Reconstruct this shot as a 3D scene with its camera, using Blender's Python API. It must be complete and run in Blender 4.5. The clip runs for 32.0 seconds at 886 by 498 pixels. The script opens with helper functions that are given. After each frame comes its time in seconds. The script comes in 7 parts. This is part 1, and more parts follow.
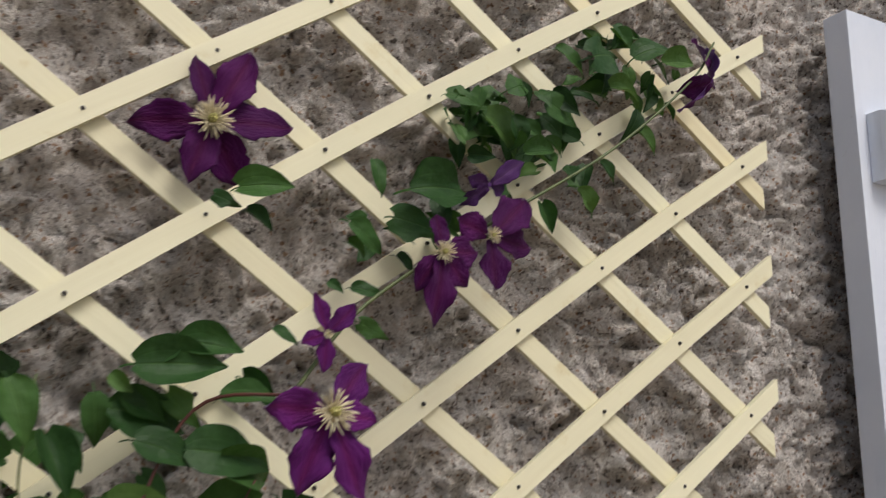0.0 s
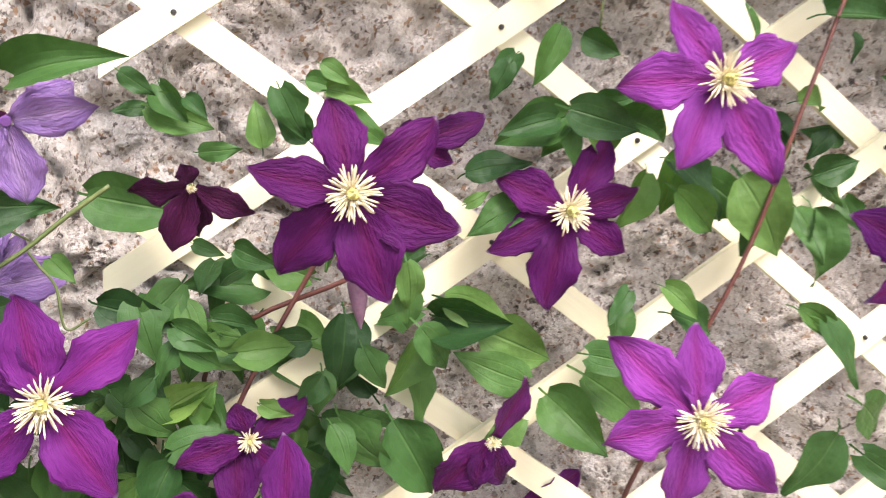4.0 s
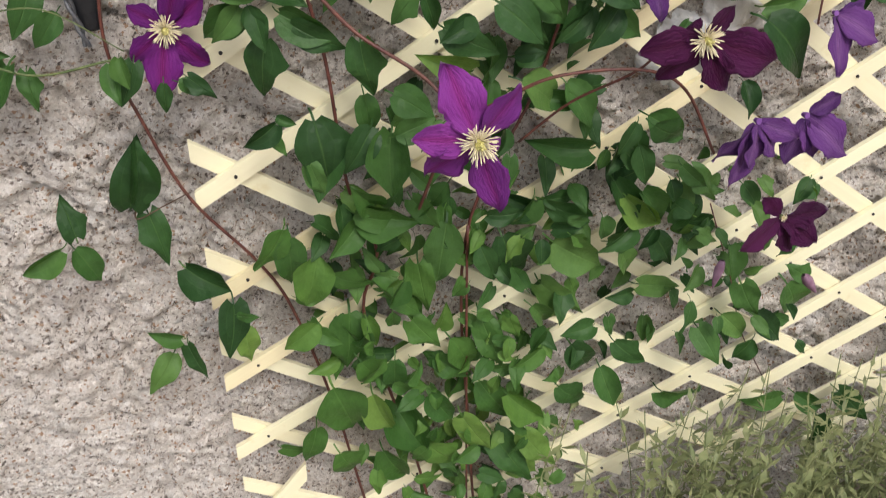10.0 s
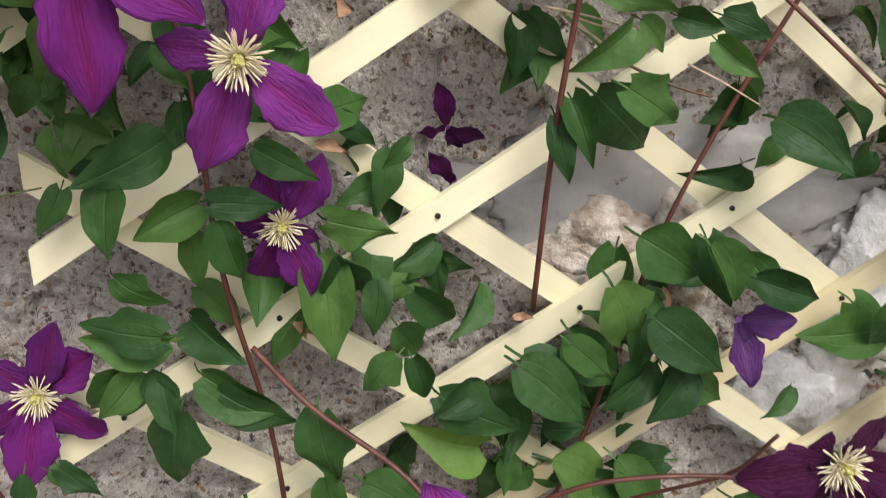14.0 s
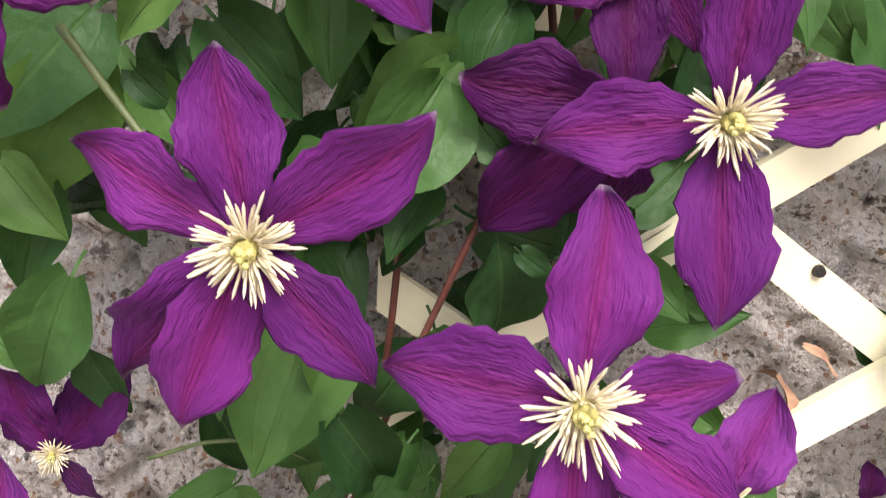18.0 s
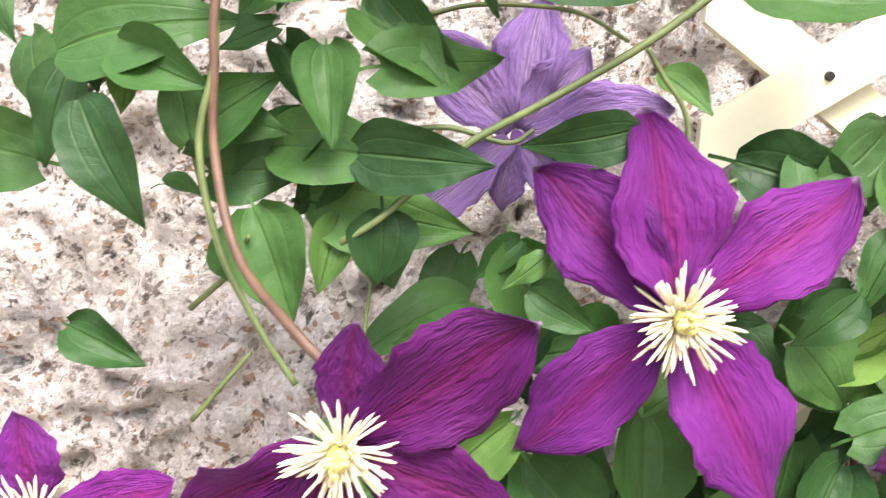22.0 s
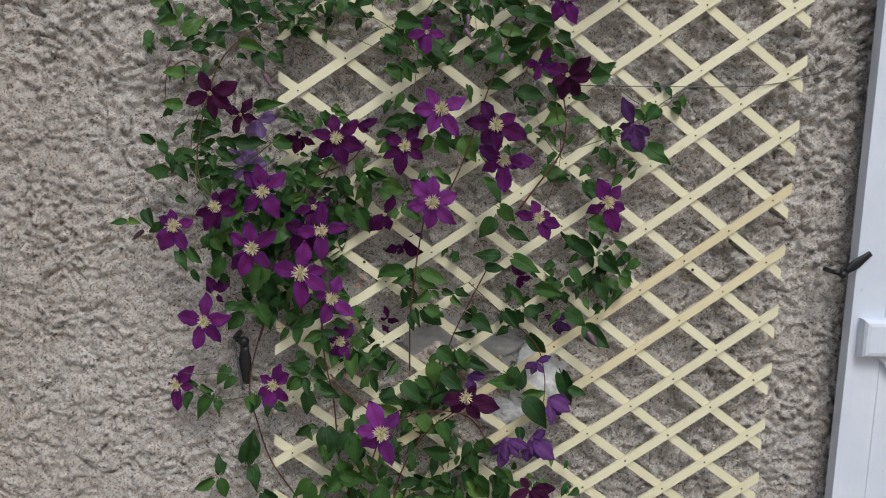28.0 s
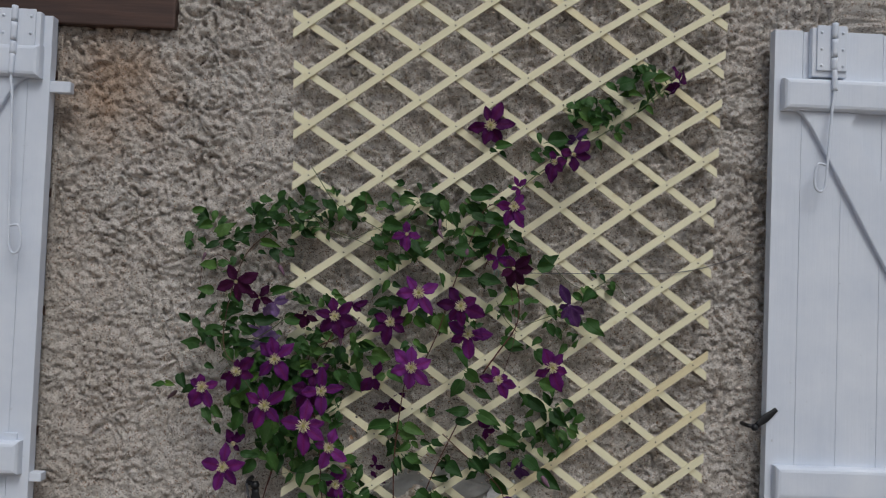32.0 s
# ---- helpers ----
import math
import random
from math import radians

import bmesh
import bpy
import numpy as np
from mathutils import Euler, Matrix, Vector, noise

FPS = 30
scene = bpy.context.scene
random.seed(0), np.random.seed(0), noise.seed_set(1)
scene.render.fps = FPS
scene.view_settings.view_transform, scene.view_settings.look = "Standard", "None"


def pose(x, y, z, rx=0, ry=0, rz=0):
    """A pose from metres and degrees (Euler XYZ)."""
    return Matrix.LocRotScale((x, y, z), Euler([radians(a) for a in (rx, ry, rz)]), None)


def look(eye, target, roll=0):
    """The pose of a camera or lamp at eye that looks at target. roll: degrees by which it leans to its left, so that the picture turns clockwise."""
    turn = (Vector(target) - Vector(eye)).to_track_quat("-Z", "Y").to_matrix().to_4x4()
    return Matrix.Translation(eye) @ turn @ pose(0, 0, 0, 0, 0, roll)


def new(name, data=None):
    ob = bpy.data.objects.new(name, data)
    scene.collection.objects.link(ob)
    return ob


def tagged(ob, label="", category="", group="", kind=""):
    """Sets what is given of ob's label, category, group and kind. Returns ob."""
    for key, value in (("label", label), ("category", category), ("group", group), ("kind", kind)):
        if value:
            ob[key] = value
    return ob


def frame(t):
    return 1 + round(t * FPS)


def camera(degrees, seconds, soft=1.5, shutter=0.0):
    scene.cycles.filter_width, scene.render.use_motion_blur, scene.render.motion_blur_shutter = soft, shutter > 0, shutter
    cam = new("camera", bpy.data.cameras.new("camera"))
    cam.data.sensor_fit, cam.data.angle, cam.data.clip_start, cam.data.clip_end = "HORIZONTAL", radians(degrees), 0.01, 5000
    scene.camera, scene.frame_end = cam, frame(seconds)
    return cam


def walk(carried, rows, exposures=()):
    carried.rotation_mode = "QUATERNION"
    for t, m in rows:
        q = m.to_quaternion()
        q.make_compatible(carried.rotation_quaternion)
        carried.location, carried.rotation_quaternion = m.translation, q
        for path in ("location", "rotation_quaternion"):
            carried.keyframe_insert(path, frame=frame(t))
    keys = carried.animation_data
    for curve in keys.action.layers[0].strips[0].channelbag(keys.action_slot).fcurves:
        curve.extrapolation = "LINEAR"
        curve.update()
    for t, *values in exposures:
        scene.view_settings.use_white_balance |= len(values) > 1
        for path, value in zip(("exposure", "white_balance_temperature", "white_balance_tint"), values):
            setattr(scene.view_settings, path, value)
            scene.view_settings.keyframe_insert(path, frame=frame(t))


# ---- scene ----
cam = camera(53.07, 32.0, 1.05, 0.25)
PATH = [
    (0, (-0.1708, -0.6309, 1.4775), (0.5131, 0.6612, 1.8135), 0.91),
    (0.5, (-0.2586, -0.6760, 1.4358), (0.3800, 0.6552, 1.7005), 1.05),
    (1, (-0.3045, -0.6943, 1.4003), (0.2655, 0.6815, 1.5804), 1.11),
    (1.5, (-0.3511, -0.7167, 1.3756), (0.1663, 0.6885, 1.4644), 1.34),
    (2, (-0.3948, -0.7555, 1.3363), (0.0750, 0.6690, 1.3477), 1.46),
    (2.5, (-0.4001, -0.7636, 1.3087), (0.0296, 0.6721, 1.2443), 1.30),
    (4.5, (-0.4388, -0.4812, 1.2620), (-0.1536, 0.9686, 1.0035), 2.62),
    (5, (-0.4577, -0.5279, 1.2374), (-0.2260, 0.9237, 0.9391), 2.68),
    (5.5, (-0.4779, -0.6546, 1.2066), (-0.3000, 0.8037, 0.9040), 3.45),
    (6, (-0.4819, -0.7207, 1.1964), (-0.3375, 0.7260, 0.8272), 3.36),
    (6.5, (-0.4750, -0.7362, 1.1636), (-0.3239, 0.6849, 0.7078), 3.43),
    (7, (-0.4618, -0.7450, 1.1227), (-0.3085, 0.6460, 0.5829), 3.05),
    (7.5, (-0.4557, -0.7348, 1.0950), (-0.2874, 0.5929, 0.4175), 2.32),
    (8, (-0.4758, -0.7351, 1.0719), (-0.2433, 0.5270, 0.2954), 3.11),
    (8.5, (-0.4697, -0.7448, 1.0500), (-0.2059, 0.4710, 0.2119), 3.21),
    (9, (-0.4622, -0.7456, 1.0248), (-0.1695, 0.4126, 0.1176), 2.51),
    (9.5, (-0.4576, -0.7459, 1.0337), (-0.1629, 0.3980, 0.1093), 2.58),
    (10, (-0.4320, -0.7132, 1.0317), (-0.1542, 0.4637, 0.1441), 2.26),
    (10.5, (-0.4051, -0.7028, 1.0306), (-0.1354, 0.5216, 0.2070), 1.95),
    (11, (-0.3758, -0.6547, 1.0027), (-0.1262, 0.6042, 0.2263), 1.50),
    (11.5, (-0.3638, -0.6141, 0.9865), (-0.1375, 0.6809, 0.2642), 1.04),
    (12, (-0.3799, -0.5885, 0.9999), (-0.1173, 0.7140, 0.3038), 1.57),
    (12.5, (-0.3812, -0.5594, 1.0052), (-0.1033, 0.7548, 0.3377), 2.09),
    (13, (-0.3785, -0.5324, 1.0089), (-0.0918, 0.7940, 0.3699), 2.37),
    (13.5, (-0.3666, -0.5098, 1.0113), (-0.1114, 0.8346, 0.3970), 2.10),
    (14, (-0.3603, -0.4797, 1.0251), (-0.1222, 0.8780, 0.4336), 2.36),
    (14.5, (-0.3832, -0.4558, 1.0252), (-0.1686, 0.9359, 0.5085), 2.93),
    (15, (-0.4344, -0.4390, 1.0311), (-0.2431, 0.9572, 0.5172), 3.81),
    (15.5, (-0.4477, -0.4106, 1.0326), (-0.3414, 1.0082, 0.5575), 3.22),
    (17.5, (-0.4842, -0.3606, 1.0969), (-0.3912, 1.0571, 0.6158), 3.09),
    (18, (-0.4895, -0.3482, 1.1116), (-0.4036, 1.0775, 0.6534), 3.10),
    (18.5, (-0.4938, -0.3403, 1.1337), (-0.4190, 1.0879, 0.6812), 3.15),
    (19, (-0.5003, -0.3372, 1.1448), (-0.4375, 1.0943, 0.7010), 3.18),
    (19.5, (-0.5150, -0.3296, 1.1670), (-0.4473, 1.1008, 0.7204), 4.11),
    (20, (-0.5236, -0.3240, 1.1829), (-0.4619, 1.1263, 0.8047), 4.34),
    (20.5, (-0.5295, -0.3210, 1.1917), (-0.4933, 1.1581, 0.9446), 3.80),
    (21, (-0.5396, -0.3211, 1.1952), (-0.5306, 1.1682, 1.0170), 4.09),
    (21.5, (-0.5532, -0.3218, 1.1943), (-0.5452, 1.1703, 1.0413), 4.27),
    (22, (-0.5708, -0.3201, 1.1825), (-0.5719, 1.1672, 0.9880), 4.22),
    (22.5, (-0.5976, -0.4708, 1.1764), (-0.5000, 1.0119, 0.9712), 4.99),
    (23, (-0.5770, -0.7963, 1.1989), (-0.4677, 0.6841, 0.9834), 4.93),
    (23.5, (-0.4475, -0.9535, 1.2000), (-0.4323, 0.5247, 0.9458), 4.45),
    (24, (-0.3902, -1.0220, 1.1947), (-0.3813, 0.4521, 0.9170), 3.75),
    (24.5, (-0.4214, -1.1253, 1.2104), (-0.3433, 0.3467, 0.9326), 3.19),
    (25, (-0.3901, -1.2129, 1.2014), (-0.3169, 0.2507, 0.8811), 2.32),
    (25.5, (-0.2686, -1.3076, 1.2035), (-0.2424, 0.1527, 0.8613), 2.81),
    (26, (-0.2247, -1.3763, 1.2279), (-0.2142, 0.0901, 0.9125), 3.10),
    (26.5, (-0.2903, -1.4556, 1.2470), (-0.2100, 0.0180, 0.9786), 2.36),
    (28.5, (-0.2061, -1.7722, 1.2857), (-0.1554, -0.2880, 1.0744), 2.26),
    (29, (-0.1284, -1.8089, 1.2920), (-0.1131, -0.3233, 1.0848), 2.44),
    (29.5, (-0.1093, -1.8533, 1.3029), (-0.1362, -0.3643, 1.1243), 3.82),
    (30, (-0.2025, -1.9154, 1.3045), (-0.1617, -0.4204, 1.1882), 3.47),
    (30.5, (-0.2433, -1.9599, 1.3183), (-0.1207, -0.4689, 1.2085), 2.90),
    (31, (-0.1751, -2.0336, 1.3237), (-0.0641, -0.5383, 1.2811), 3.28),
    (31.5, (-0.1748, -2.0836, 1.3352), (-0.1032, -0.5854, 1.3480), 3.40),
    (32, (-0.1971, -2.1045, 1.3283), (-0.1588, -0.6060, 1.3835), 2.16),
]
EXPOSURES = [(0.0, 0.02, 6500, 10), (1.0, 0.22, 6500, 10), (2.0, 0.88, 6500, 10), (2.5, 1.05, 6500, 10), (4.5, 2.0, 6500, 17), (5.0, 1.88, 6500, 17),
             (6.0, 0.96, 6500, 14), (7.0, 0.96, 6500, 12), (8.0, 1.68, 6500, 10), (9.0, 0.66, 6500, 10), (10.0, 0.7, 6500, 10), (11.0, 0.9, 6500, 10),
             (12.0, 1.45, 6500, 10), (13.0, 1.25, 6500, 10), (14.0, 0.75, 6500, 10), (15.0, 0.92, 6500, 10), (17.5, 1.05, 6500, 16), (18.0, 1.5, 6500, 16),
             (18.4, 1.8, 6500, 16), (19.0, 2.7, 6500, 16), (20.0, 3.3, 6500, 17), (21.0, 2.08, 6500, 14), (22.0, 2.3, 6500, 14), (22.6, 2.6, 6500, 10),
             (23.0, 2.65, 6180, 7), (24.0, 0.95, 6180, 7), (25.0, 0.68, 6180, 7), (26.0, -0.08, 6180, 7), (28.5, -0.05, 6100, 7), (29.0, 0.0, 6100, 7),
             (30.0, -0.57, 6100, 7), (31.0, -0.64, 6100, 7), (32.0, -0.6, 6100, 7)]
walk(cam, [(t, look(eye, target, roll)) for t, eye, target, roll in PATH], EXPOSURES)

# ---- world and light ----
world = bpy.data.worlds.new("overcast_sky")
scene.world = world
world.use_nodes = True
wn = world.node_tree
sky = wn.nodes.new("ShaderNodeTexSky")
sky.sky_type = "NISHITA"
sky.sun_disc = False
sky.sun_elevation, sky.sun_rotation = radians(53), radians(168)
sky.dust_density = 4.0
wn.links.new(sky.outputs[0], wn.nodes["Background"].inputs[0])
wn.nodes["Background"].inputs[1].default_value = 0.11
sun_data = bpy.data.lights.new("sun", "SUN")
sun_data.energy, sun_data.angle, sun_data.color = 1.5, radians(22), (1.0, 0.985, 0.96)
sun = new("sun", sun_data)
sun.matrix_world = look((0.7, -2.9, 3.9), (0, 0, 0))


# ---- materials ----
def material(name, rough=0.6, metal=0.0):
    m = bpy.data.materials.new(name)
    m.use_nodes = True
    b = m.node_tree.nodes["Principled BSDF"]
    b.inputs["Roughness"].default_value, b.inputs["Metallic"].default_value = rough, metal
    return m, m.node_tree, b


def node(tree, kind, **values):
    n = tree.nodes.new(kind)
    for key, value in values.items():
        n.inputs[key.replace("_", " ")].default_value = value
    return n


def ramp(tree, source, *stops):
    n = tree.nodes.new("ShaderNodeValToRGB")
    while len(n.color_ramp.elements) < len(stops):
        n.color_ramp.elements.new(0.5)
    for e, (at, colour) in zip(n.color_ramp.elements, stops):
        e.position, e.color = at, (*colour, 1) if len(colour) == 3 else colour
    tree.links.new(source, n.inputs[0])
    return n.outputs[0]


def mix(tree, how, factor, a, b):
    n = tree.nodes.new("ShaderNodeMix")
    n.data_type, n.blend_type = "RGBA", how
    for socket, value in ((n.inputs[0], factor), (n.inputs[6], a), (n.inputs[7], b)):
        if isinstance(value, (int, float)):
            socket.default_value = value
        elif isinstance(value, tuple):
            socket.default_value = (*value, 1)
        else:
            tree.links.new(value, socket)
    return n.outputs[2]


def maths(tree, how, a, b=0.0):
    n = tree.nodes.new("ShaderNodeMath")
    n.operation = how
    for socket, value in ((n.inputs[0], a), (n.inputs[1], b)):
        if isinstance(value, (int, float)):
            socket.default_value = value
        else:
            tree.links.new(value, socket)
    return n.outputs[0]


def bump(tree, bsdf, height, distance, strength=1.0):
    n = node(tree, "ShaderNodeBump", Distance=distance, Strength=strength)
    tree.links.new(height, n.inputs["Height"])
    tree.links.new(n.outputs[0], bsdf.inputs["Normal"])
    return n


def position(tree):
    return tree.nodes.new("ShaderNodeNewGeometry").outputs["Position"]


def noise_of(tree, where, scale, detail=4.0, rough=0.6):
    n = node(tree, "ShaderNodeTexNoise", Scale=scale, Detail=detail, Roughness=rough)
    tree.links.new(where, n.inputs["Vector"])
    return n.outputs["Fac"]


def roughcast():
    m, t, b = material("roughcast", 0.95)
    p = position(t)
    wob = node(t, "ShaderNodeTexNoise", Scale=420.0, Detail=2.0)
    t.links.new(p, wob.inputs["Vector"])
    shift = t.nodes.new("ShaderNodeVectorMath")
    shift.operation = "MULTIPLY_ADD"
    t.links.new(wob.outputs["Color"], shift.inputs[0])
    shift.inputs[1].default_value = (0.004, 0.004, 0.004)
    t.links.new(p, shift.inputs[2])
    cells = node(t, "ShaderNodeTexVoronoi", Scale=380.0)
    t.links.new(shift.outputs[0], cells.inputs["Vector"])
    pick = t.nodes.new("ShaderNodeSeparateColor")
    t.links.new(cells.outputs["Color"], pick.inputs[0])
    grain = ramp(t, pick.outputs[0], (0.0, (0.24, 0.20, 0.17)), (0.035, (0.42, 0.36, 0.31)), (0.09, (0.68, 0.62, 0.56)),
                 (0.5, (0.84, 0.785, 0.72)), (0.93, (0.93, 0.895, 0.85)), (0.97, (0.52, 0.34, 0.22)), (1.0, (0.40, 0.25, 0.16)))
    fine = ramp(t, noise_of(t, p, 700.0, 3.0), (0.3, (0.78, 0.77, 0.76)), (0.55, (1.0, 1.0, 1.0)))
    wide = ramp(t, noise_of(t, p, 4.0, 5.0), (0.3, (0.92, 0.89, 0.87)), (0.7, (1.0, 1.0, 1.0)))
    col = mix(t, "MULTIPLY", 1.0, mix(t, "MULTIPLY", 0.8, grain, fine), wide)
    # dark speckle: grain colour, plus painted shade of the finest pits
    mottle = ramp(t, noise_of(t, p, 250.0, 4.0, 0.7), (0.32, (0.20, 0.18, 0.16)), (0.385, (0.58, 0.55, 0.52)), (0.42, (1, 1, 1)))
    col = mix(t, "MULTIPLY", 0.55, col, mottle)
    # crevice shade painted as dark colour into the low spots of the bump
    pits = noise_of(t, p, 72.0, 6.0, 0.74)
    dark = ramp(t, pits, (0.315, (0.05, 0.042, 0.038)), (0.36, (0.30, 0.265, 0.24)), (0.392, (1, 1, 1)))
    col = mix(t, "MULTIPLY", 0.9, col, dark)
    # smaller dark spots in patches, painted shade for pits without relief
    hole_shade = ramp(t, noise_of(t, p, 125.0, 4.0, 0.72), (0.345, (0.10, 0.085, 0.075)), (0.40, (0.5, 0.46, 0.43)), (0.425, (1, 1, 1)))
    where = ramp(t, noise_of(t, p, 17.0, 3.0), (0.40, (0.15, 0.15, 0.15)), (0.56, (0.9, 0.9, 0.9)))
    col = mix(t, "MULTIPLY", where, col, hole_shade)
    # slightly darker, browner colour towards the opening, with an uneven edge
    axis = t.nodes.new("ShaderNodeSeparateXYZ")
    t.links.new(p, axis.inputs[0])
    west = maths(t, "ADD", axis.outputs[0], maths(t, "MULTIPLY", noise_of(t, p, 5.0, 5.0), 0.5))
    west_tint = ramp(t, maths(t, "MULTIPLY", west, -1.0), (0.55, (0, 0, 0)), (0.90, (1, 1, 1)))
    col = mix(t, "MULTIPLY", west_tint, col, (0.90, 0.875, 0.85))
    rust = ramp(t, noise_of(t, p, 3.1, 6.0, 0.65), (0.66, (0, 0, 0)), (0.80, (0.55, 0.55, 0.55)))
    col = mix(t, "MULTIPLY", rust, col, (0.82, 0.68, 0.56))
    # an ochre run-off stain below the lintel
    spot = t.nodes.new("ShaderNodeVectorMath")
    spot.operation = "DISTANCE"
    t.links.new(p, spot.inputs[0])
    spot.inputs[1].default_value = (-0.93, 0.0, 1.76)
    edge = maths(t, "ADD", spot.outputs["Value"], maths(t, "MULTIPLY", noise_of(t, p, 14.0, 5.0), 0.30))
    ochre = ramp(t, edge, (0.16, (0.75, 0.75, 0.75)), (0.34, (0, 0, 0)))
    col = mix(t, "MULTIPLY", ochre, col, (0.78, 0.58, 0.42))
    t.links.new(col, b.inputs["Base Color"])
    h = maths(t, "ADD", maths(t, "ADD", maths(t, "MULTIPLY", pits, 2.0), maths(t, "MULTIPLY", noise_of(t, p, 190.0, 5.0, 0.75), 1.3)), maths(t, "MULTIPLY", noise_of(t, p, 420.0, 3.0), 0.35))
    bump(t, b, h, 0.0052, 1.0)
    return m


def slat_wood(name, light, deep):
    m, t, b = material(name, 0.55)
    tc = t.nodes.new("ShaderNodeTexCoord")
    stretch = node(t, "ShaderNodeMapping", Scale=(4.0, 90.0, 90.0))
    t.links.new(tc.outputs["Object"], stretch.inputs[0])
    g = noise_of(t, stretch.outputs[0], 1.6, 5.0)
    own = t.nodes.new("ShaderNodeObjectInfo").outputs["Random"]
    tone = maths(t, "ADD", maths(t, "MULTIPLY", g, 0.7), maths(t, "MULTIPLY", own, 0.35))
    col = ramp(t, tone, (0.2, deep), (0.75, light))
    p = position(t)
    blot = ramp(t, noise_of(t, p, 26.0, 4.0), (0.62, (1, 1, 1)), (0.78, (0.86, 0.78, 0.62)))
    t.links.new(mix(t, "MULTIPLY", 1.0, col, blot), b.inputs["Base Color"])
    bump(t, b, g, 0.0006, 0.6)
    return m


def white_paint():
    m, t, b = material("white_paint", 0.5)
    p = position(t)
    wide = ramp(t, noise_of(t, p, 7.0, 6.0), (0.3, (0.64, 0.69, 0.78)), (0.7, (0.75, 0.79, 0.86)))
    spots = ramp(t, noise_of(t, p, 60.0, 4.0), (0.2, (0.6, 0.58, 0.55)), (0.3, (1, 1, 1)))
    t.links.new(mix(t, "MULTIPLY", 0.6, wide, spots), b.inputs["Base Color"])
    stretch = node(t, "ShaderNodeMapping", Scale=(60.0, 60.0, 3.0))
    t.links.new(p, stretch.inputs[0])
    bump(t, b, noise_of(t, stretch.outputs[0], 2.0, 5.0), 0.0012, 0.5)
    return m


def brown_wood():
    m, t, b = material("brown_stained_wood", 0.5)
    stretch = node(t, "ShaderNodeMapping", Scale=(3.0, 50.0, 50.0))
    t.links.new(position(t), stretch.inputs[0])
    g = noise_of(t, stretch.outputs[0], 1.5, 6.0)
    t.links.new(ramp(t, g, (0.3, (0.035, 0.017, 0.012)), (0.7, (0.085, 0.042, 0.028))), b.inputs["Base Color"])
    bump(t, b, g, 0.002, 0.5)
    return m


def leaf_green(name, young=False):
    m, t, b = material(name, 0.48)
    b.inputs["Specular IOR Level"].default_value = 0.2
    own = maths(t, "FRACT", maths(t, "ADD", t.nodes.new("ShaderNodeObjectInfo").outputs["Random"],
                                  t.nodes.new("ShaderNodeNewGeometry").outputs["Random Per Island"]))
    if young:
        base = ramp(t, own, (0.0, (0.034, 0.090, 0.020)), (0.5, (0.062, 0.140, 0.028)), (0.85, (0.092, 0.18, 0.036)), (1.0, (0.135, 0.225, 0.05)))
    else:
        base = ramp(t, own, (0.0, (0.017, 0.049, 0.014)), (0.45, (0.034, 0.087, 0.023)), (0.8, (0.056, 0.127, 0.032)), (1.0, (0.09, 0.17, 0.042)))
    uv = t.nodes.new("ShaderNodeUVMap").outputs[0]
    split = t.nodes.new("ShaderNodeSeparateXYZ")
    t.links.new(uv, split.inputs[0])
    side = maths(t, "ABSOLUTE", maths(t, "SUBTRACT", split.outputs[0], 0.5))
    rib = ramp(t, side, (0.0, (1, 1, 1)), (0.035, (0, 0, 0)))
    # side veins that run from the stalk to the tip along the outline, and a fine net between them
    off = maths(t, "ABSOLUTE", maths(t, "SUBTRACT", side, 0.235))
    vein = ramp(t, off, (0.0, (1, 1, 1)), (0.03, (0, 0, 0)))
    net = node(t, "ShaderNodeTexVoronoi", Scale=330.0)
    net.feature = "DISTANCE_TO_EDGE"
    t.links.new(position(t), net.inputs["Vector"])
    web = ramp(t, net.outputs["Distance"], (0.0, (0.4, 0.4, 0.4)), (0.06, (0, 0, 0)))
    vein = maths(t, "MAXIMUM", vein, web)
    lines = maths(t, "MAXIMUM", rib, maths(t, "MULTIPLY", vein, 0.22))
    col = mix(t, "MIX", maths(t, "MULTIPLY", lines, 0.20), base, (0.17, 0.29, 0.09))
    mott = ramp(t, noise_of(t, position(t), 120.0, 4.0), (0.3, (0.72, 0.76, 0.7)), (0.65, (1, 1, 1)))
    col = mix(t, "MULTIPLY", 0.8, col, mott)
    t.links.new(col, b.inputs["Base Color"])
    swell = maths(t, "ADD", maths(t, "MULTIPLY", noise_of(t, position(t), 220.0, 2.0), 0.3), maths(t, "MULTIPLY", noise_of(t, position(t), 75.0, 2.0), 2.6))
    bump(t, b, maths(t, "SUBTRACT", swell, maths(t, "MULTIPLY", lines, 0.6)), 0.0011, 0.8)
    b.inputs["Transmission Weight"].default_value = 0.0
    shine = node(t, "ShaderNodeBsdfTranslucent")
    t.links.new(mix(t, "MULTIPLY", 1.0, col, (1.6, 1.9, 0.7)), shine.inputs[0])
    both = node(t, "ShaderNodeMixShader", Fac=0.15)
    t.links.new(b.outputs[0], both.inputs[1])
    t.links.new(shine.outputs[0], both.inputs[2])
    t.links.new(both.outputs[0], t.nodes["Material Output"].inputs[0])
    return m


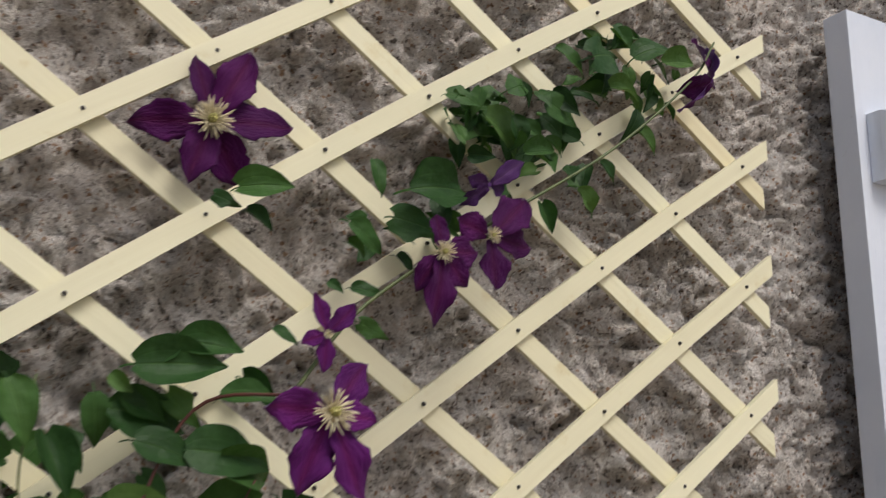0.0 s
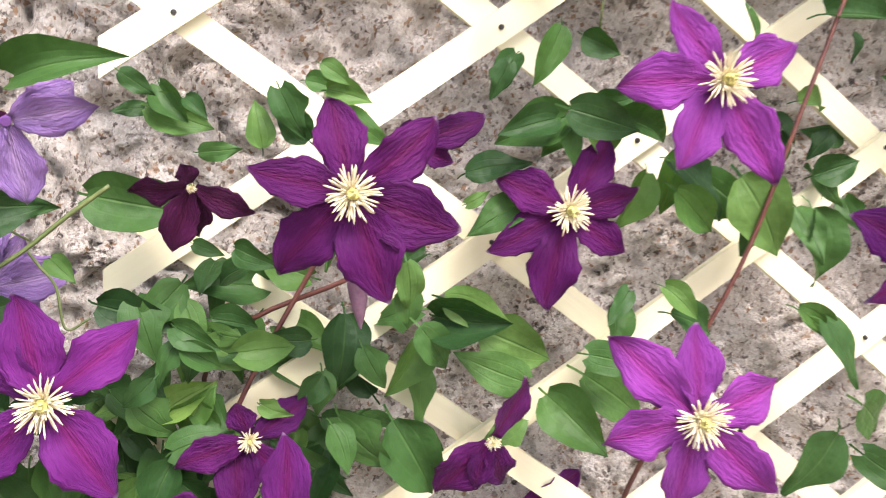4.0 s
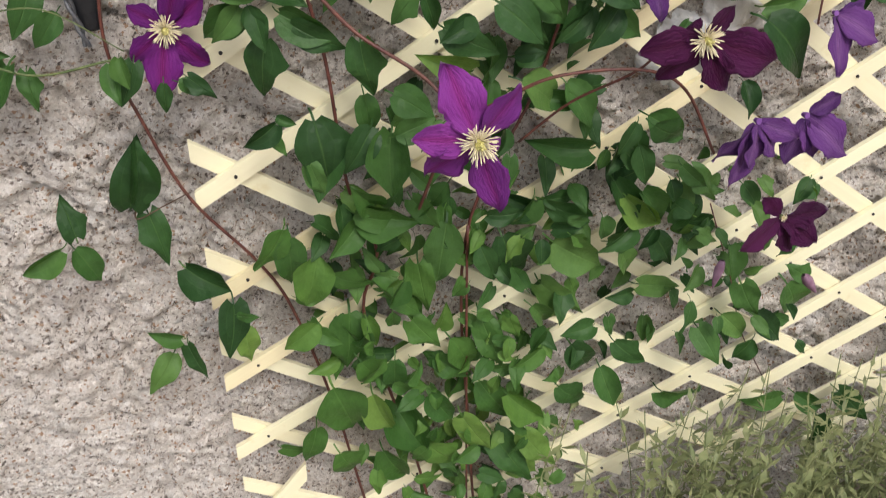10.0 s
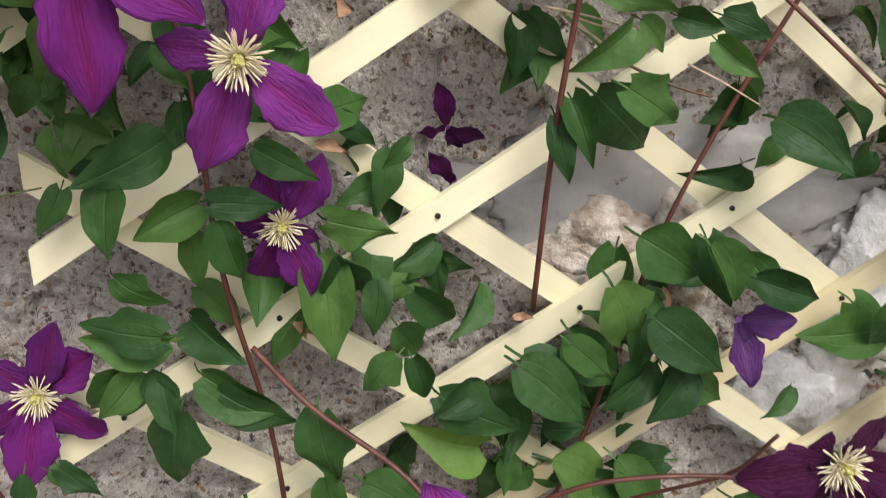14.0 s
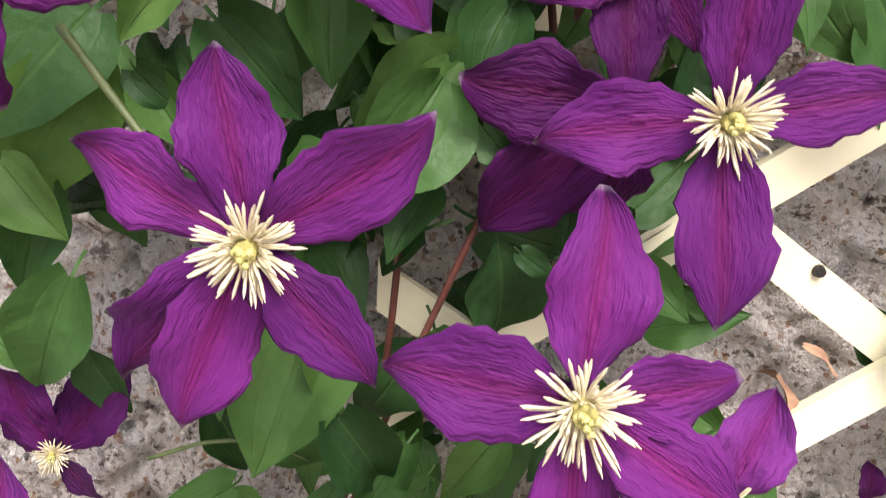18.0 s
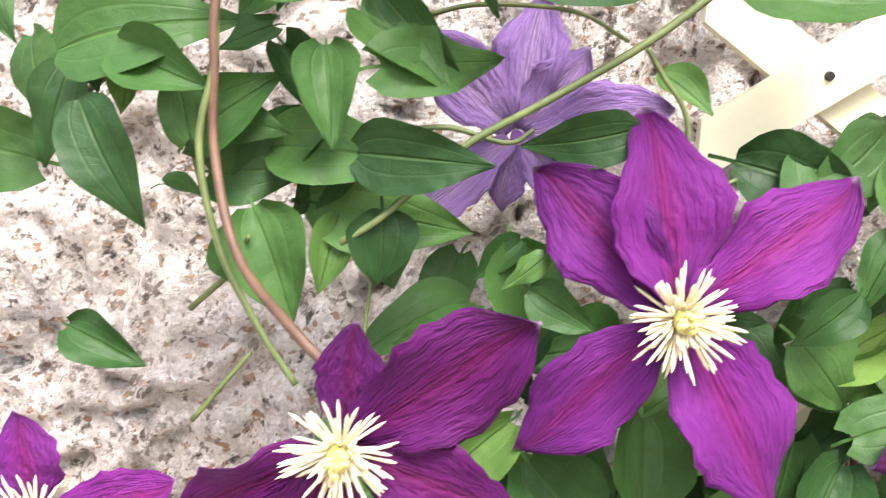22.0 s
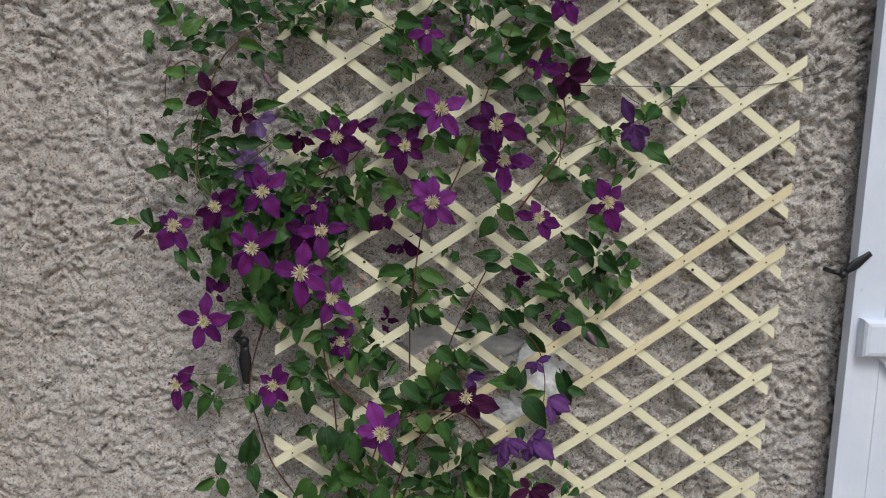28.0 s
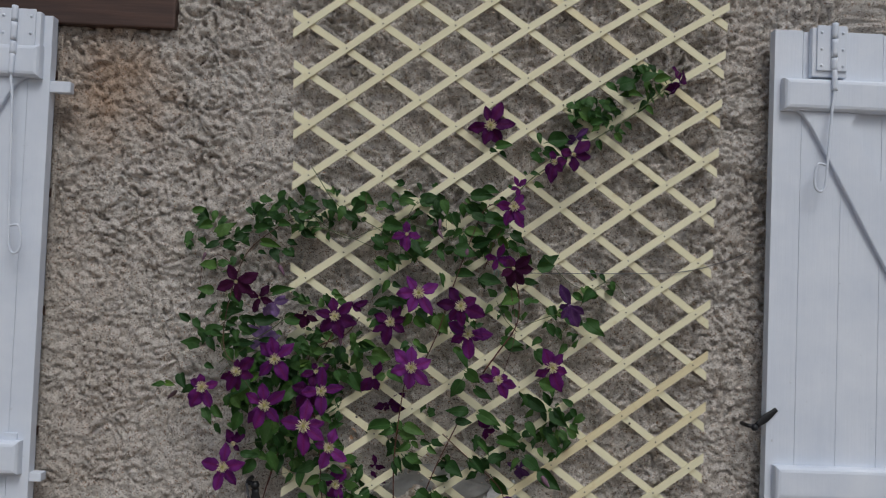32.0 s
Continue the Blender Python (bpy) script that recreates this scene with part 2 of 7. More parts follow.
def petal_skin(name, edge, rib, veins=0.5):
    m, t, b = material(name, 0.6)
    b.inputs["Sheen Weight"].default_value = 0.02
    b.inputs["Specular IOR Level"].default_value = 0.16
    uv = t.nodes.new("ShaderNodeUVMap").outputs[0]
    split = t.nodes.new("ShaderNodeSeparateXYZ")
    t.links.new(uv, split.inputs[0])
    side = maths(t, "ABSOLUTE", maths(t, "SUBTRACT", split.outputs[0], 0.5))
    band = ramp(t, side, (0.0, (0.75, 0.75, 0.75)), (0.06, (0.5, 0.5, 0.5)), (0.14, (0.18, 0.18, 0.18)), (0.26, (0, 0, 0)))
    col = mix(t, "MIX", band, edge, rib)
    threads = node(t, "ShaderNodeMapping", Scale=(44.0, 1.6, 1.0))
    t.links.new(uv, threads.inputs[0])
    lines = noise_of(t, threads.outputs[0], 1.0, 2.0)
    col = mix(t, "MULTIPLY", veins, col, ramp(t, lines, (0.30, (0.74, 0.66, 0.76)), (0.65, (1.12, 1.10, 1.14))))
    # three grooves along the middle
    groove = maths(t, "ABSOLUTE", maths(t, "SUBTRACT", side, 0.055))
    groove = ramp(t, maths(t, "MINIMUM", groove, side), (0.0, (0.62, 0.45, 0.55)), (0.018, (1, 1, 1)))
    col = mix(t, "MULTIPLY", 0.7, col, groove)
    tip = ramp(t, split.outputs[1], (0.965, (0, 0, 0)), (1.0, (0.55, 0.55, 0.55)))
    col = mix(t, "MIX", tip, col, (0.72, 0.60, 0.68))
    own = ramp(t, t.nodes.new("ShaderNodeObjectInfo").outputs["Random"], (0.0, (0.72, 0.68, 0.78)), (1.0, (1.15, 1.1, 1.12)))
    col = mix(t, "MULTIPLY", 1.0, col, own)
    t.links.new(col, b.inputs["Base Color"])
    crinkle = node(t, "ShaderNodeMapping", Scale=(15.0, 8.0, 1.0))
    t.links.new(uv, crinkle.inputs[0])
    bump(t, b, maths(t, "ADD", noise_of(t, crinkle.outputs[0], 1.0, 2.0, 0.5), maths(t, "MULTIPLY", lines, 0.35)), 0.0019, 1.0)
    shine = node(t, "ShaderNodeBsdfTranslucent")
    t.links.new(col, shine.inputs[0])
    both = node(t, "ShaderNodeMixShader", Fac=0.2)
    t.links.new(b.outputs[0], both.inputs[1])
    t.links.new(shine.outputs[0], both.inputs[2])
    t.links.new(both.outputs[0], t.nodes["Material Output"].inputs[0])
    return m


def plain(name, low, high, scale=60.0, rough=0.6, metal=0.0, relief=0.0008):
    m, t, b = material(name, rough, metal)
    g = noise_of(t, position(t), scale, 5.0)
    t.links.new(ramp(t, g, (0.3, low), (0.7, high)), b.inputs["Base Color"])
    bump(t, b, g, relief, 0.7)
    return m


ROUGHCAST = roughcast()
CREAM = slat_wood("cream_slat", (0.83, 0.785, 0.55), (0.74, 0.68, 0.455))
HONEY = slat_wood("weathered_slat", (0.79, 0.71, 0.46), (0.66, 0.55, 0.32))
WHITE = white_paint()
BROWN = brown_wood()
GREEN = leaf_green("clematis_leaf")
YOUNG = leaf_green("young_leaf", True)
VIOLET = petal_skin("violet_petal", (0.142, 0.017, 0.158), (0.178, 0.013, 0.112))
DEEP = petal_skin("deep_purple_petal", (0.080, 0.006, 0.082), (0.098, 0.004, 0.058))
MAROON = petal_skin("maroon_petal", (0.058, 0.006, 0.042), (0.052, 0.003, 0.028))
ROSE = petal_skin("pink_violet_petal", (0.205, 0.036, 0.235), (0.225, 0.022, 0.17))
LILAC = petal_skin("lilac_petal", (0.28, 0.18, 0.39), (0.42, 0.33, 0.50), 0.9)
UNDER = petal_skin("petal_underside", (0.21, 0.095, 0.30), (0.29, 0.18, 0.37), 0.7)
DUSK = petal_skin("dusky_violet_petal", (0.115, 0.040, 0.165), (0.21, 0.11, 0.26), 0.9)
CREAM_STAMEN = plain("cream_stamen", (0.66, 0.56, 0.34), (0.84, 0.77, 0.56), 300.0, 0.5)
PISTIL = plain("yellow_green_pistil", (0.35, 0.33, 0.08), (0.6, 0.55, 0.22), 500.0, 0.5)
DARK_BUD = plain("dark_bud_skin", (0.05, 0.022, 0.032), (0.11, 0.06, 0.075), 150.0, 0.5)
BUD = plain("bud_skin", (0.13, 0.055, 0.10), (0.26, 0.15, 0.21), 150.0, 0.5)
RED_STEM = plain("red_brown_stem", (0.060, 0.016, 0.012), (0.135, 0.042, 0.028), 90.0, 0.5)
GREEN_STEM = plain("green_stem", (0.055, 0.085, 0.022), (0.13, 0.16, 0.05), 90.0, 0.5)
TAN_STEM = plain("tan_stem", (0.055, 0.026, 0.015), (0.13, 0.072, 0.040), 90.0, 0.6)
BLACK_IRON = plain("black_iron", (0.003, 0.0035, 0.005), (0.009, 0.0095, 0.012), 220.0, 0.45, 0.0)
NAIL = plain("dark_nail", (0.02, 0.018, 0.02), (0.06, 0.055, 0.05), 900.0, 0.4, 0.6, 0.0002)
WIRE = plain("grey_wire", (0.07, 0.075, 0.085), (0.17, 0.17, 0.18), 400.0, 0.45, 0.5)
STONE = plain("pale_stone", (0.56, 0.55, 0.54), (0.84, 0.84, 0.85), 60.0, 0.8, 0.0, 0.009)
MORTAR = plain("grey_mortar", (0.33, 0.32, 0.305), (0.46, 0.45, 0.43), 30.0, 0.9, 0.0, 0.004)
TAN_STONE = plain("tan_stone", (0.30, 0.20, 0.12), (0.80, 0.75, 0.68), 85.0, 0.85, 0.0, 0.012)
SOIL = plain("dry_soil", (0.19, 0.15, 0.115), (0.38, 0.315, 0.25), 35.0, 0.95, 0.0, 0.012)
WEED = plain("weed_leaf", (0.10, 0.13, 0.045), (0.25, 0.265, 0.12), 40.0, 0.6)
DRY = plain("dry_leaf", (0.22, 0.11, 0.06), (0.40, 0.25, 0.15), 120.0, 0.8)
STRAW = plain("dry_straw", (0.42, 0.30, 0.20), (0.62, 0.50, 0.38), 200.0, 0.7)
TIE = plain("pale_green_plastic", (0.35, 0.48, 0.42), (0.45, 0.60, 0.53), 200.0, 0.4)
NEAR_BLACK = plain("near_black_panel", (0.02, 0.018, 0.017), (0.05, 0.045, 0.04), 20.0, 0.6)


# ---- building helpers ----
def mesh_of(name, verts, faces, mat, uvs=None, smooth=True, slots=None):
    me = bpy.data.meshes.new(name)
    me.from_pydata([tuple(v) for v in verts], [], [tuple(f) for f in faces])
    for one in (mat if isinstance(mat, (list, tuple)) else [mat]):
        me.materials.append(one)
    if slots is not None:
        me.polygons.foreach_set("material_index", slots)
    if uvs is not None:
        layer = me.uv_layers.new(name="UVMap")
        loops = np.empty(len(me.loops), dtype=np.int32)
        me.loops.foreach_get("vertex_index", loops)
        layer.data.foreach_set("uv", np.asarray(uvs, dtype=np.float32)[loops].ravel())
    me.polygons.foreach_set("use_smooth", [smooth] * len(me.polygons))
    me.update()
    return me


def put(name, me, parent=None, at=None, label=""):
    ob = new(name, me)
    if parent is not None:
        ob.parent = parent
    if at is not None:
        ob.matrix_basis = at
    return tagged(ob, label=label)


def part(name, bm, mat, parent, label="", at=None, smooth=False):
    me = bpy.data.meshes.new(name)
    bm.to_mesh(me)
    bm.free()
    me.materials.append(mat)
    if smooth:
        me.polygons.foreach_set("use_smooth", [True] * len(me.polygons))
    return put(name, me, parent, at, label)


def box(x0, x1, y0, y1, z0, z1, bevel=0.003):
    bm = bmesh.new()
    bmesh.ops.create_cube(bm, size=1.0)
    for v in bm.verts:
        v.co = Vector(((x0 + x1) / 2 + v.co.x * (x1 - x0), (y0 + y1) / 2 + v.co.y * (y1 - y0), (z0 + z1) / 2 + v.co.z * (z1 - z0)))
    if bevel:
        bmesh.ops.bevel(bm, geom=list(bm.edges), offset=bevel, segments=2, affect="EDGES", profile=0.6)
    return bm


def glide(points, steps=8):
    """Points on a smooth line through the given ones."""
    pts = [Vector(p) for p in points]
    pts = [pts[0] * 2 - pts[1]] + pts + [pts[-1] * 2 - pts[-2]]
    out = []
    for a, b, c, d in zip(pts, pts[1:], pts[2:], pts[3:]):
        for k in range(steps):
            s = k / steps
            out.append(0.5 * (2 * b + (c - a) * s + (2 * a - 5 * b + 4 * c - d) * s * s + (3 * b - a - 3 * c + d) * s ** 3))
    return out + [pts[-2]]


def tube_data(points, r0, r1, sides=7, steps=8):
    line = glide(points, steps)
    verts, faces = [], []
    for i, p in enumerate(line):
        ahead = (line[min(i + 1, len(line) - 1)] - line[max(i - 1, 0)]).normalized()
        a = ahead.cross(Vector((0.31, 0.9, 0.27))).normalized()
        b = ahead.cross(a)
        r = r0 + (r1 - r0) * i / (len(line) - 1)
        for k in range(sides):
            w = math.tau * k / sides
            verts.append(p + r * (math.cos(w) * a + math.sin(w) * b))
    for i in range(len(line) - 1):
        for k in range(sides):
            j = (k + 1) % sides
            faces.append((i * sides + k, i * sides + j, (i + 1) * sides + j, (i + 1) * sides + k))
    faces.append(tuple(range(sides))[::-1])
    faces.append(tuple(range((len(line) - 1) * sides, len(line) * sides)))
    return verts, faces


def tube(name, points, r0, r1, mat, parent, label="", sides=7, steps=8):
    verts, faces = tube_data(points, r0, r1, sides, steps)
    return put(name, mesh_of(name, verts, faces, mat), parent, None, label)


def thing(name, label, category, group="", kind="", at=None):
    ob = new(name)
    if at is not None:
        ob.matrix_basis = at
    return tagged(ob, label, category, group, kind)


def lumps(x, z, size, seed):
    """Smooth random values on the wall's plane, about -1 to 1, with lumps of that size."""
    g = np.random.RandomState(seed).rand(256, 256) * 2 - 1
    u, v = (x + 50) / size, (z + 50) / size
    i, j = np.floor(u).astype(int), np.floor(v).astype(int)
    a, b = u - i, v - j
    a, b = a * a * (3 - 2 * a), b * b * (3 - 2 * b)
    i, j, i1, j1 = i % 256, j % 256, (i + 1) % 256, (j + 1) % 256
    return (g[i, j] * (1 - a) + g[i1, j] * a) * (1 - b) + (g[i, j1] * (1 - a) + g[i1, j1] * a) * b


def clods(x, z, size, seed):
    """Rounded lumps of that size, packed side by side with crevices between them, 0 to 1."""
    rnd = np.random.RandomState(seed)
    ox, oz, tall = rnd.rand(256, 256), rnd.rand(256, 256), 0.35 + 0.65 * rnd.rand(256, 256)
    u, v = (x + 50) / size, (z + 50) / size
    i, j = np.floor(u).astype(int), np.floor(v).astype(int)
    best = np.full(np.shape(u), -1.0)
    for di in (-1, 0, 1):
        for dj in (-1, 0, 1):
            a, b = (i + di) % 256, (j + dj) % 256
            d2 = (i + di + ox[a, b] - u) ** 2 + (j + dj + oz[a, b] - v) ** 2
            best = np.maximum(best, tall[a, b] * (1 - 0.9 * d2))
    return np.clip(best, 0, 1)


def relief(x, z):
    """The wall's surface: broad swells, then thrown-on lumps that are tall and sharp above and beside the trellis, low and worn at the lower left."""
    wx = x + 0.016 * lumps(x, z, 0.055, 9) + 0.006 * lumps(x, z, 0.017, 14)
    wz = z + 0.016 * lumps(x, z, 0.050, 10) + 0.006 * lumps(x, z, 0.019, 15)
    body = 0.006 * lumps(x, z, 0.42, 1) + 0.0035 * lumps(x, z, 0.15, 2)
    high = np.clip((z - 0.95) / 0.55, 0, 1)
    right = np.clip((x + 0.15) / 0.5, 0, 1)
    patch = 0.5 + 0.5 * lumps(x, z, 0.16, 16)
    rough = np.clip(0.62 + 0.30 * high + 0.35 * right, 0.5, 1.25) * (0.6 + 0.7 * patch) * np.clip(0.35 + z, 0.45, 1)
    clod = 0.0085 * (clods(wx, wz * 1.15, 0.052, 3) - 0.6) + 0.0085 * (clods(wx, wz * 1.1, 0.027, 4) - 0.6)
    small = 0.0160 * (clods(wx, wz, 0.0125, 6) - 0.6) + 0.0080 * lumps(wx, wz, 0.0075, 5)
    pit = np.clip(lumps(wx, wz, 0.012, 13) - 0.50, 0, 1) * np.clip(0.5 + lumps(x, z, 0.07, 17), 0.1, 1)
    return body + clod * rough + small * (0.30 + 0.70 * rough) - 0.045 * pit * (0.45 + 0.55 * rough)


# ---- the wall, the ground ----
def sheet(xs, zs, keep):
    x, z = np.meshgrid(xs, zs, indexing="ij")
    y = -relief(x, z)
    verts = np.stack([x, y, z], -1).reshape(-1, 3)
    n = len(zs)
    i, j = np.meshgrid(np.arange(len(xs) - 1), np.arange(n - 1), indexing="ij")
    ok = keep(xs[i] * 0.5 + xs[i + 1] * 0.5, zs[j] * 0.5 + zs[j + 1] * 0.5)
    i, j = i[ok], j[ok]
    faces = np.stack([i * n + j, (i + 1) * n + j, (i + 1) * n + j + 1, i * n + j + 1], -1)
    return verts, faces


OPEN_R, OPEN_L, OPEN_T = -1.071, -1.95, 1.895
xs = np.concatenate([np.linspace(-4.0, -1.2, 60), np.arange(-1.19, 0.80, 0.0038), np.linspace(0.81, 4.0, 70)])
zs = np.concatenate([np.arange(-0.12, 2.16, 0.0038), np.linspace(2.17, 3.2, 60)])
xs = np.sort(np.append(xs[(np.abs(xs - OPEN_R) > 0.003) & (np.abs(xs - OPEN_L) > 0.02)], [OPEN_R, OPEN_L]))
zs = np.sort(np.append(zs[np.abs(zs - OPEN_T) > 0.003], [OPEN_T]))
wv, wf = sheet(xs, zs, lambda x, z: ~((x > OPEN_L) & (x < OPEN_R) & (z < OPEN_T)))
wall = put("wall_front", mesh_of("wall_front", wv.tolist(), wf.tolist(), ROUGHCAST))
tagged(wall, "pinkish grey roughcast house wall with coarse stony render", "wall", kind="structure")
for name, dims in (("wall_core_east", (OPEN_R, 4.0, 0.045, 0.45, -0.12, 3.2)), ("wall_core_west", (-4.0, OPEN_L, 0.045, 0.45, -0.12, 3.2)),
                   ("wall_core_top", (OPEN_L, OPEN_R, 0.045, 0.45, OPEN_T + 0.2, 3.2))):
    tagged(part(name, box(*dims, 0), ROUGHCAST, None), "solid masonry body behind the roughcast render", "wall", kind="structure")
for name, x0, x1 in (("reveal_east", OPEN_R, OPEN_R + 0.012), ("reveal_west", OPEN_L - 0.012, OPEN_L)):
    tagged(part(name, box(x0, x1, -0.004, 0.045, 0.0, OPEN_T, 0), ROUGHCAST, None), "rough rendered edge of the opening", "wall", kind="structure")
# added near-black panel that stands in for the shade inside the opening
tagged(part("door_1", box(OPEN_L, OPEN_R, 0.20, 0.24, 0.0, OPEN_T + 0.2, 0), NEAR_BLACK, None), "near-black panel added deep in the opening, standing in for its shade", "door", kind="structure")
lintel = tagged(part("lintel", box(-2.15, -0.794, -0.022, 0.20, OPEN_T + 0.004, OPEN_T + 0.21, 0.004), BROWN, None),
                "dark brown stained timber lintel over the opening", "lintel", kind="structure")


def ground_sheet():
    r = np.concatenate([np.linspace(-1.5, 1.5, 121), [2, 3, 5, 9, 20, 60, 200]])
    r = np.concatenate([[-200, -60, -20, -9, -5, -3, -2], r])
    d = np.concatenate([[0.3], np.linspace(0.02, -1.6, 70), [-2, -3, -5, -9, -20, -60, -200]])
    x, y = np.meshgrid(r, d, indexing="ij")
    z = 0.018 * lumps(x, y, 0.21, 21) + 0.012 * lumps(x, y, 0.07, 22) - 0.02
    n = len(d)
    i, j = np.meshgrid(np.arange(len(r) - 1), np.arange(n - 1), indexing="ij")
    f = np.stack([i * n + j, i * n + j + 1, (i + 1) * n + j + 1, (i + 1) * n + j], -1).reshape(-1, 4)
    return mesh_of("ground", np.stack([x, y, z], -1).reshape(-1, 3).tolist(), f.tolist(), SOIL)


tagged(put("ground", ground_sheet()), "dry brown earth at the foot of the wall", "ground", kind="structure")


def boulder(name, x, z, w, h, proud, mat, seed, label):
    bm = bmesh.new()
    bmesh.ops.create_icosphere(bm, subdivisions=5, radius=1.0)
    for v in bm.verts:
        c = v.co.copy()
        k = 1 + 0.40 * noise.noise(c * 1.4 + Vector((seed, 0, 0))) + 0.20 * noise.noise(c * 3.6 + Vector((0, seed, 0))) + 0.10 * noise.noise(c * 9 + Vector((0, 0, seed))) + 0.05 * noise.noise(c * 22)
        flat = 0.55 + 0.45 * (1 - abs(c.y))
        v.co = Vector((c.x * w * k * flat ** -0.2, c.y * proud * k, c.z * h * k))
    ob = part(name, bm, mat, None, at=pose(x, 0.004, z), smooth=True)
    return tagged(ob, label, "stone")


boulder("stone", 0.022, 0.785, 0.062, 0.072, 0.022, STONE, 3.0, "smooth whitish stone showing through the roughcast wall")
boulder("stone", -0.035, 0.700, 0.05, 0.035, 0.020, STONE, 8.0, "pale stone showing through the wall behind the trellis")
boulder("stone", -0.172, 0.820, 0.046, 0.036, 0.024, TAN_STONE, 5.0, "tan and white broken stone in the wall")
boulder("stone", -0.132, 0.817, 0.026, 0.042, 0.026, TAN_STONE, 17.0, "tan and white broken stone in the wall")
boulder("stone", -0.205, 0.800, 0.026, 0.022, 0.022, TAN_STONE, 23.0, "tan and white broken stone in the wall")
boulder("mortar_patch", -0.140, 0.848, 0.145, 0.052, 0.014, MORTAR, 12.0, "smooth grey mortar patch on the rough wall")


# ---- shutters ----
def shutter(name, x0, x1, flip, label, first, plate_at=(0.090, 0.160, 1.845, 1.957), loop=1.568, top=1.950):
    """A ledged and braced shutter from x0 to x1; flip: its free edge is the right one; first: the edge plank's width."""
    foot, face = 0.06, -0.062
    s = thing(name, label, "shutter")
    side = -1 if flip else 1
    edge = x1 if flip else x0

    def across(a, b, *rest):
        u, v = sorted((edge + side * a, edge + side * b))
        return box(u, v, *rest)

    seams = [0.0]
    a = first
    while a < x1 - x0 - 0.03:
        seams.append(a)
        a += 0.0955
    seams.append(x1 - x0)
    for k, (a, b) in enumerate(zip(seams, seams[1:])):
        part("plank", across(a + 0.0003, b - 0.0003, face, face + 0.03, foot, top - 0.003 * (k % 2), 0.0011), WHITE, s)
    rails = (1.757, 0.861, 0.16)
    for z in rails:
        # a rail with chamfered ends and a stopped chamfer under its free stretch
        bm = across(0.016, x1 - x0 - 0.022, face - 0.028, face - 0.0005, z, z + 0.075, 0)
        ends = [e for e in bm.edges if all(v.co.y < face - 0.02 for v in e.verts)]
        bmesh.ops.bevel(bm, geom=ends, offset=0.012, segments=3, affect="EDGES", profile=0.5)
        part("rail", bm, WHITE, s)
    for upper, lower in ((rails[0], rails[1] + 0.075), (rails[1], rails[2] + 0.075)):
        bm = bmesh.new()
        a0, a1, run = 0.070, 0.168, 0.555 * (upper - lower)
        curve = [(a0 - 0.018, upper), (a0 - 0.004, upper - 0.010), (a0 + 0.012, upper - 0.030)]
        outline = curve + [(a0 + run, lower), (a1 + run, lower), (a1 + 0.012, upper - 0.026), (a1 + 0.030, upper)]
        front = [bm.verts.new((edge + side * a, face - 0.013, z)) for a, z in outline]
        back = [bm.verts.new((edge + side * a, face - 0.0005, z)) for a, z in outline]
        bm.faces.new(front)
        bm.faces.new(back[::-1])
        for k in range(len(outline)):
            j = (k + 1) % len(outline)
            bm.faces.new((front[k], back[k], back[j], front[j]))
        bmesh.ops.recalc_face_normals(bm, faces=list(bm.faces))
        bmesh.ops.bevel(bm, geom=[e for e in bm.edges if all(v.co.y < face - 0.010 for v in e.verts)], offset=0.0018, segments=2, affect="EDGES")
        part("brace", bm, WHITE, s)
    # packing block, hinge plate with its barrel, the hook that hangs from it
    p0, p1, low, high = plate_at
    part("hinge_block", across(p0 - 0.010, p1 + 0.004, face - 0.020, face - 0.0005, low - 0.008, high - 0.004, 0.003), WHITE, s)
    face -= 0.020
    plate = part("hinge_plate", across(p0, p1, face - 0.005, face - 0.0005, low + 0.006, high, 0.0015), WHITE, s)
    for a in (p0 + 0.010, p1 - 0.010):
        for z in (low + 0.018, (low + high) / 2, high - 0.017):
            bm = bmesh.new()
            bmesh.ops.create_uvsphere(bm, u_segments=10, v_segments=6, radius=0.0036)
            part("rivet", bm, WHITE, plate, at=pose(edge + side * a, face - 0.005, z), smooth=True)
    ax = edge + side * (p0 * 0.45 + p1 * 0.55)
    for z0, z1 in ((low + 0.006, low + 0.034), (low + 0.037, low + 0.078), (low + 0.081, high + 0.004)):
        tube("hinge_knuckle", [(ax, face - 0.010, z0), (ax, face - 0.010, (z0 + z1) / 2), (ax, face - 0.010, z1)], 0.0072, 0.0072, WHITE, plate, sides=12, steps=2)
    tube("hinge_pin", [(ax, face - 0.011, low + 0.008), (ax, face - 0.013, low - 0.02), (ax, face - 0.013, low - 0.042)], 0.0060, 0.0066, WHITE, plate, sides=12, steps=3)
    rod = [(ax, face - 0.013, low - 0.030), (ax - side * 0.002, face - 0.014, low - 0.06), (ax - side * 0.006, face - 0.014, low - 0.10), (ax - side * 0.014, face - 0.014, loop + 0.060),
           (ax - side * 0.018, face - 0.013, loop + 0.012), (ax - side * 0.028, face - 0.013, loop), (ax - side * 0.040, face - 0.013, loop + 0.010),
           (ax - side * 0.041, face - 0.013, loop + 0.040), (ax - side * 0.034, face - 0.013, loop + 0.063), (ax - side * 0.014, face - 0.013, loop + 0.061)]
    tube("hook", rod, 0.0034, 0.0030, WHITE, s, "white painted wire hook", sides=9)
    return s


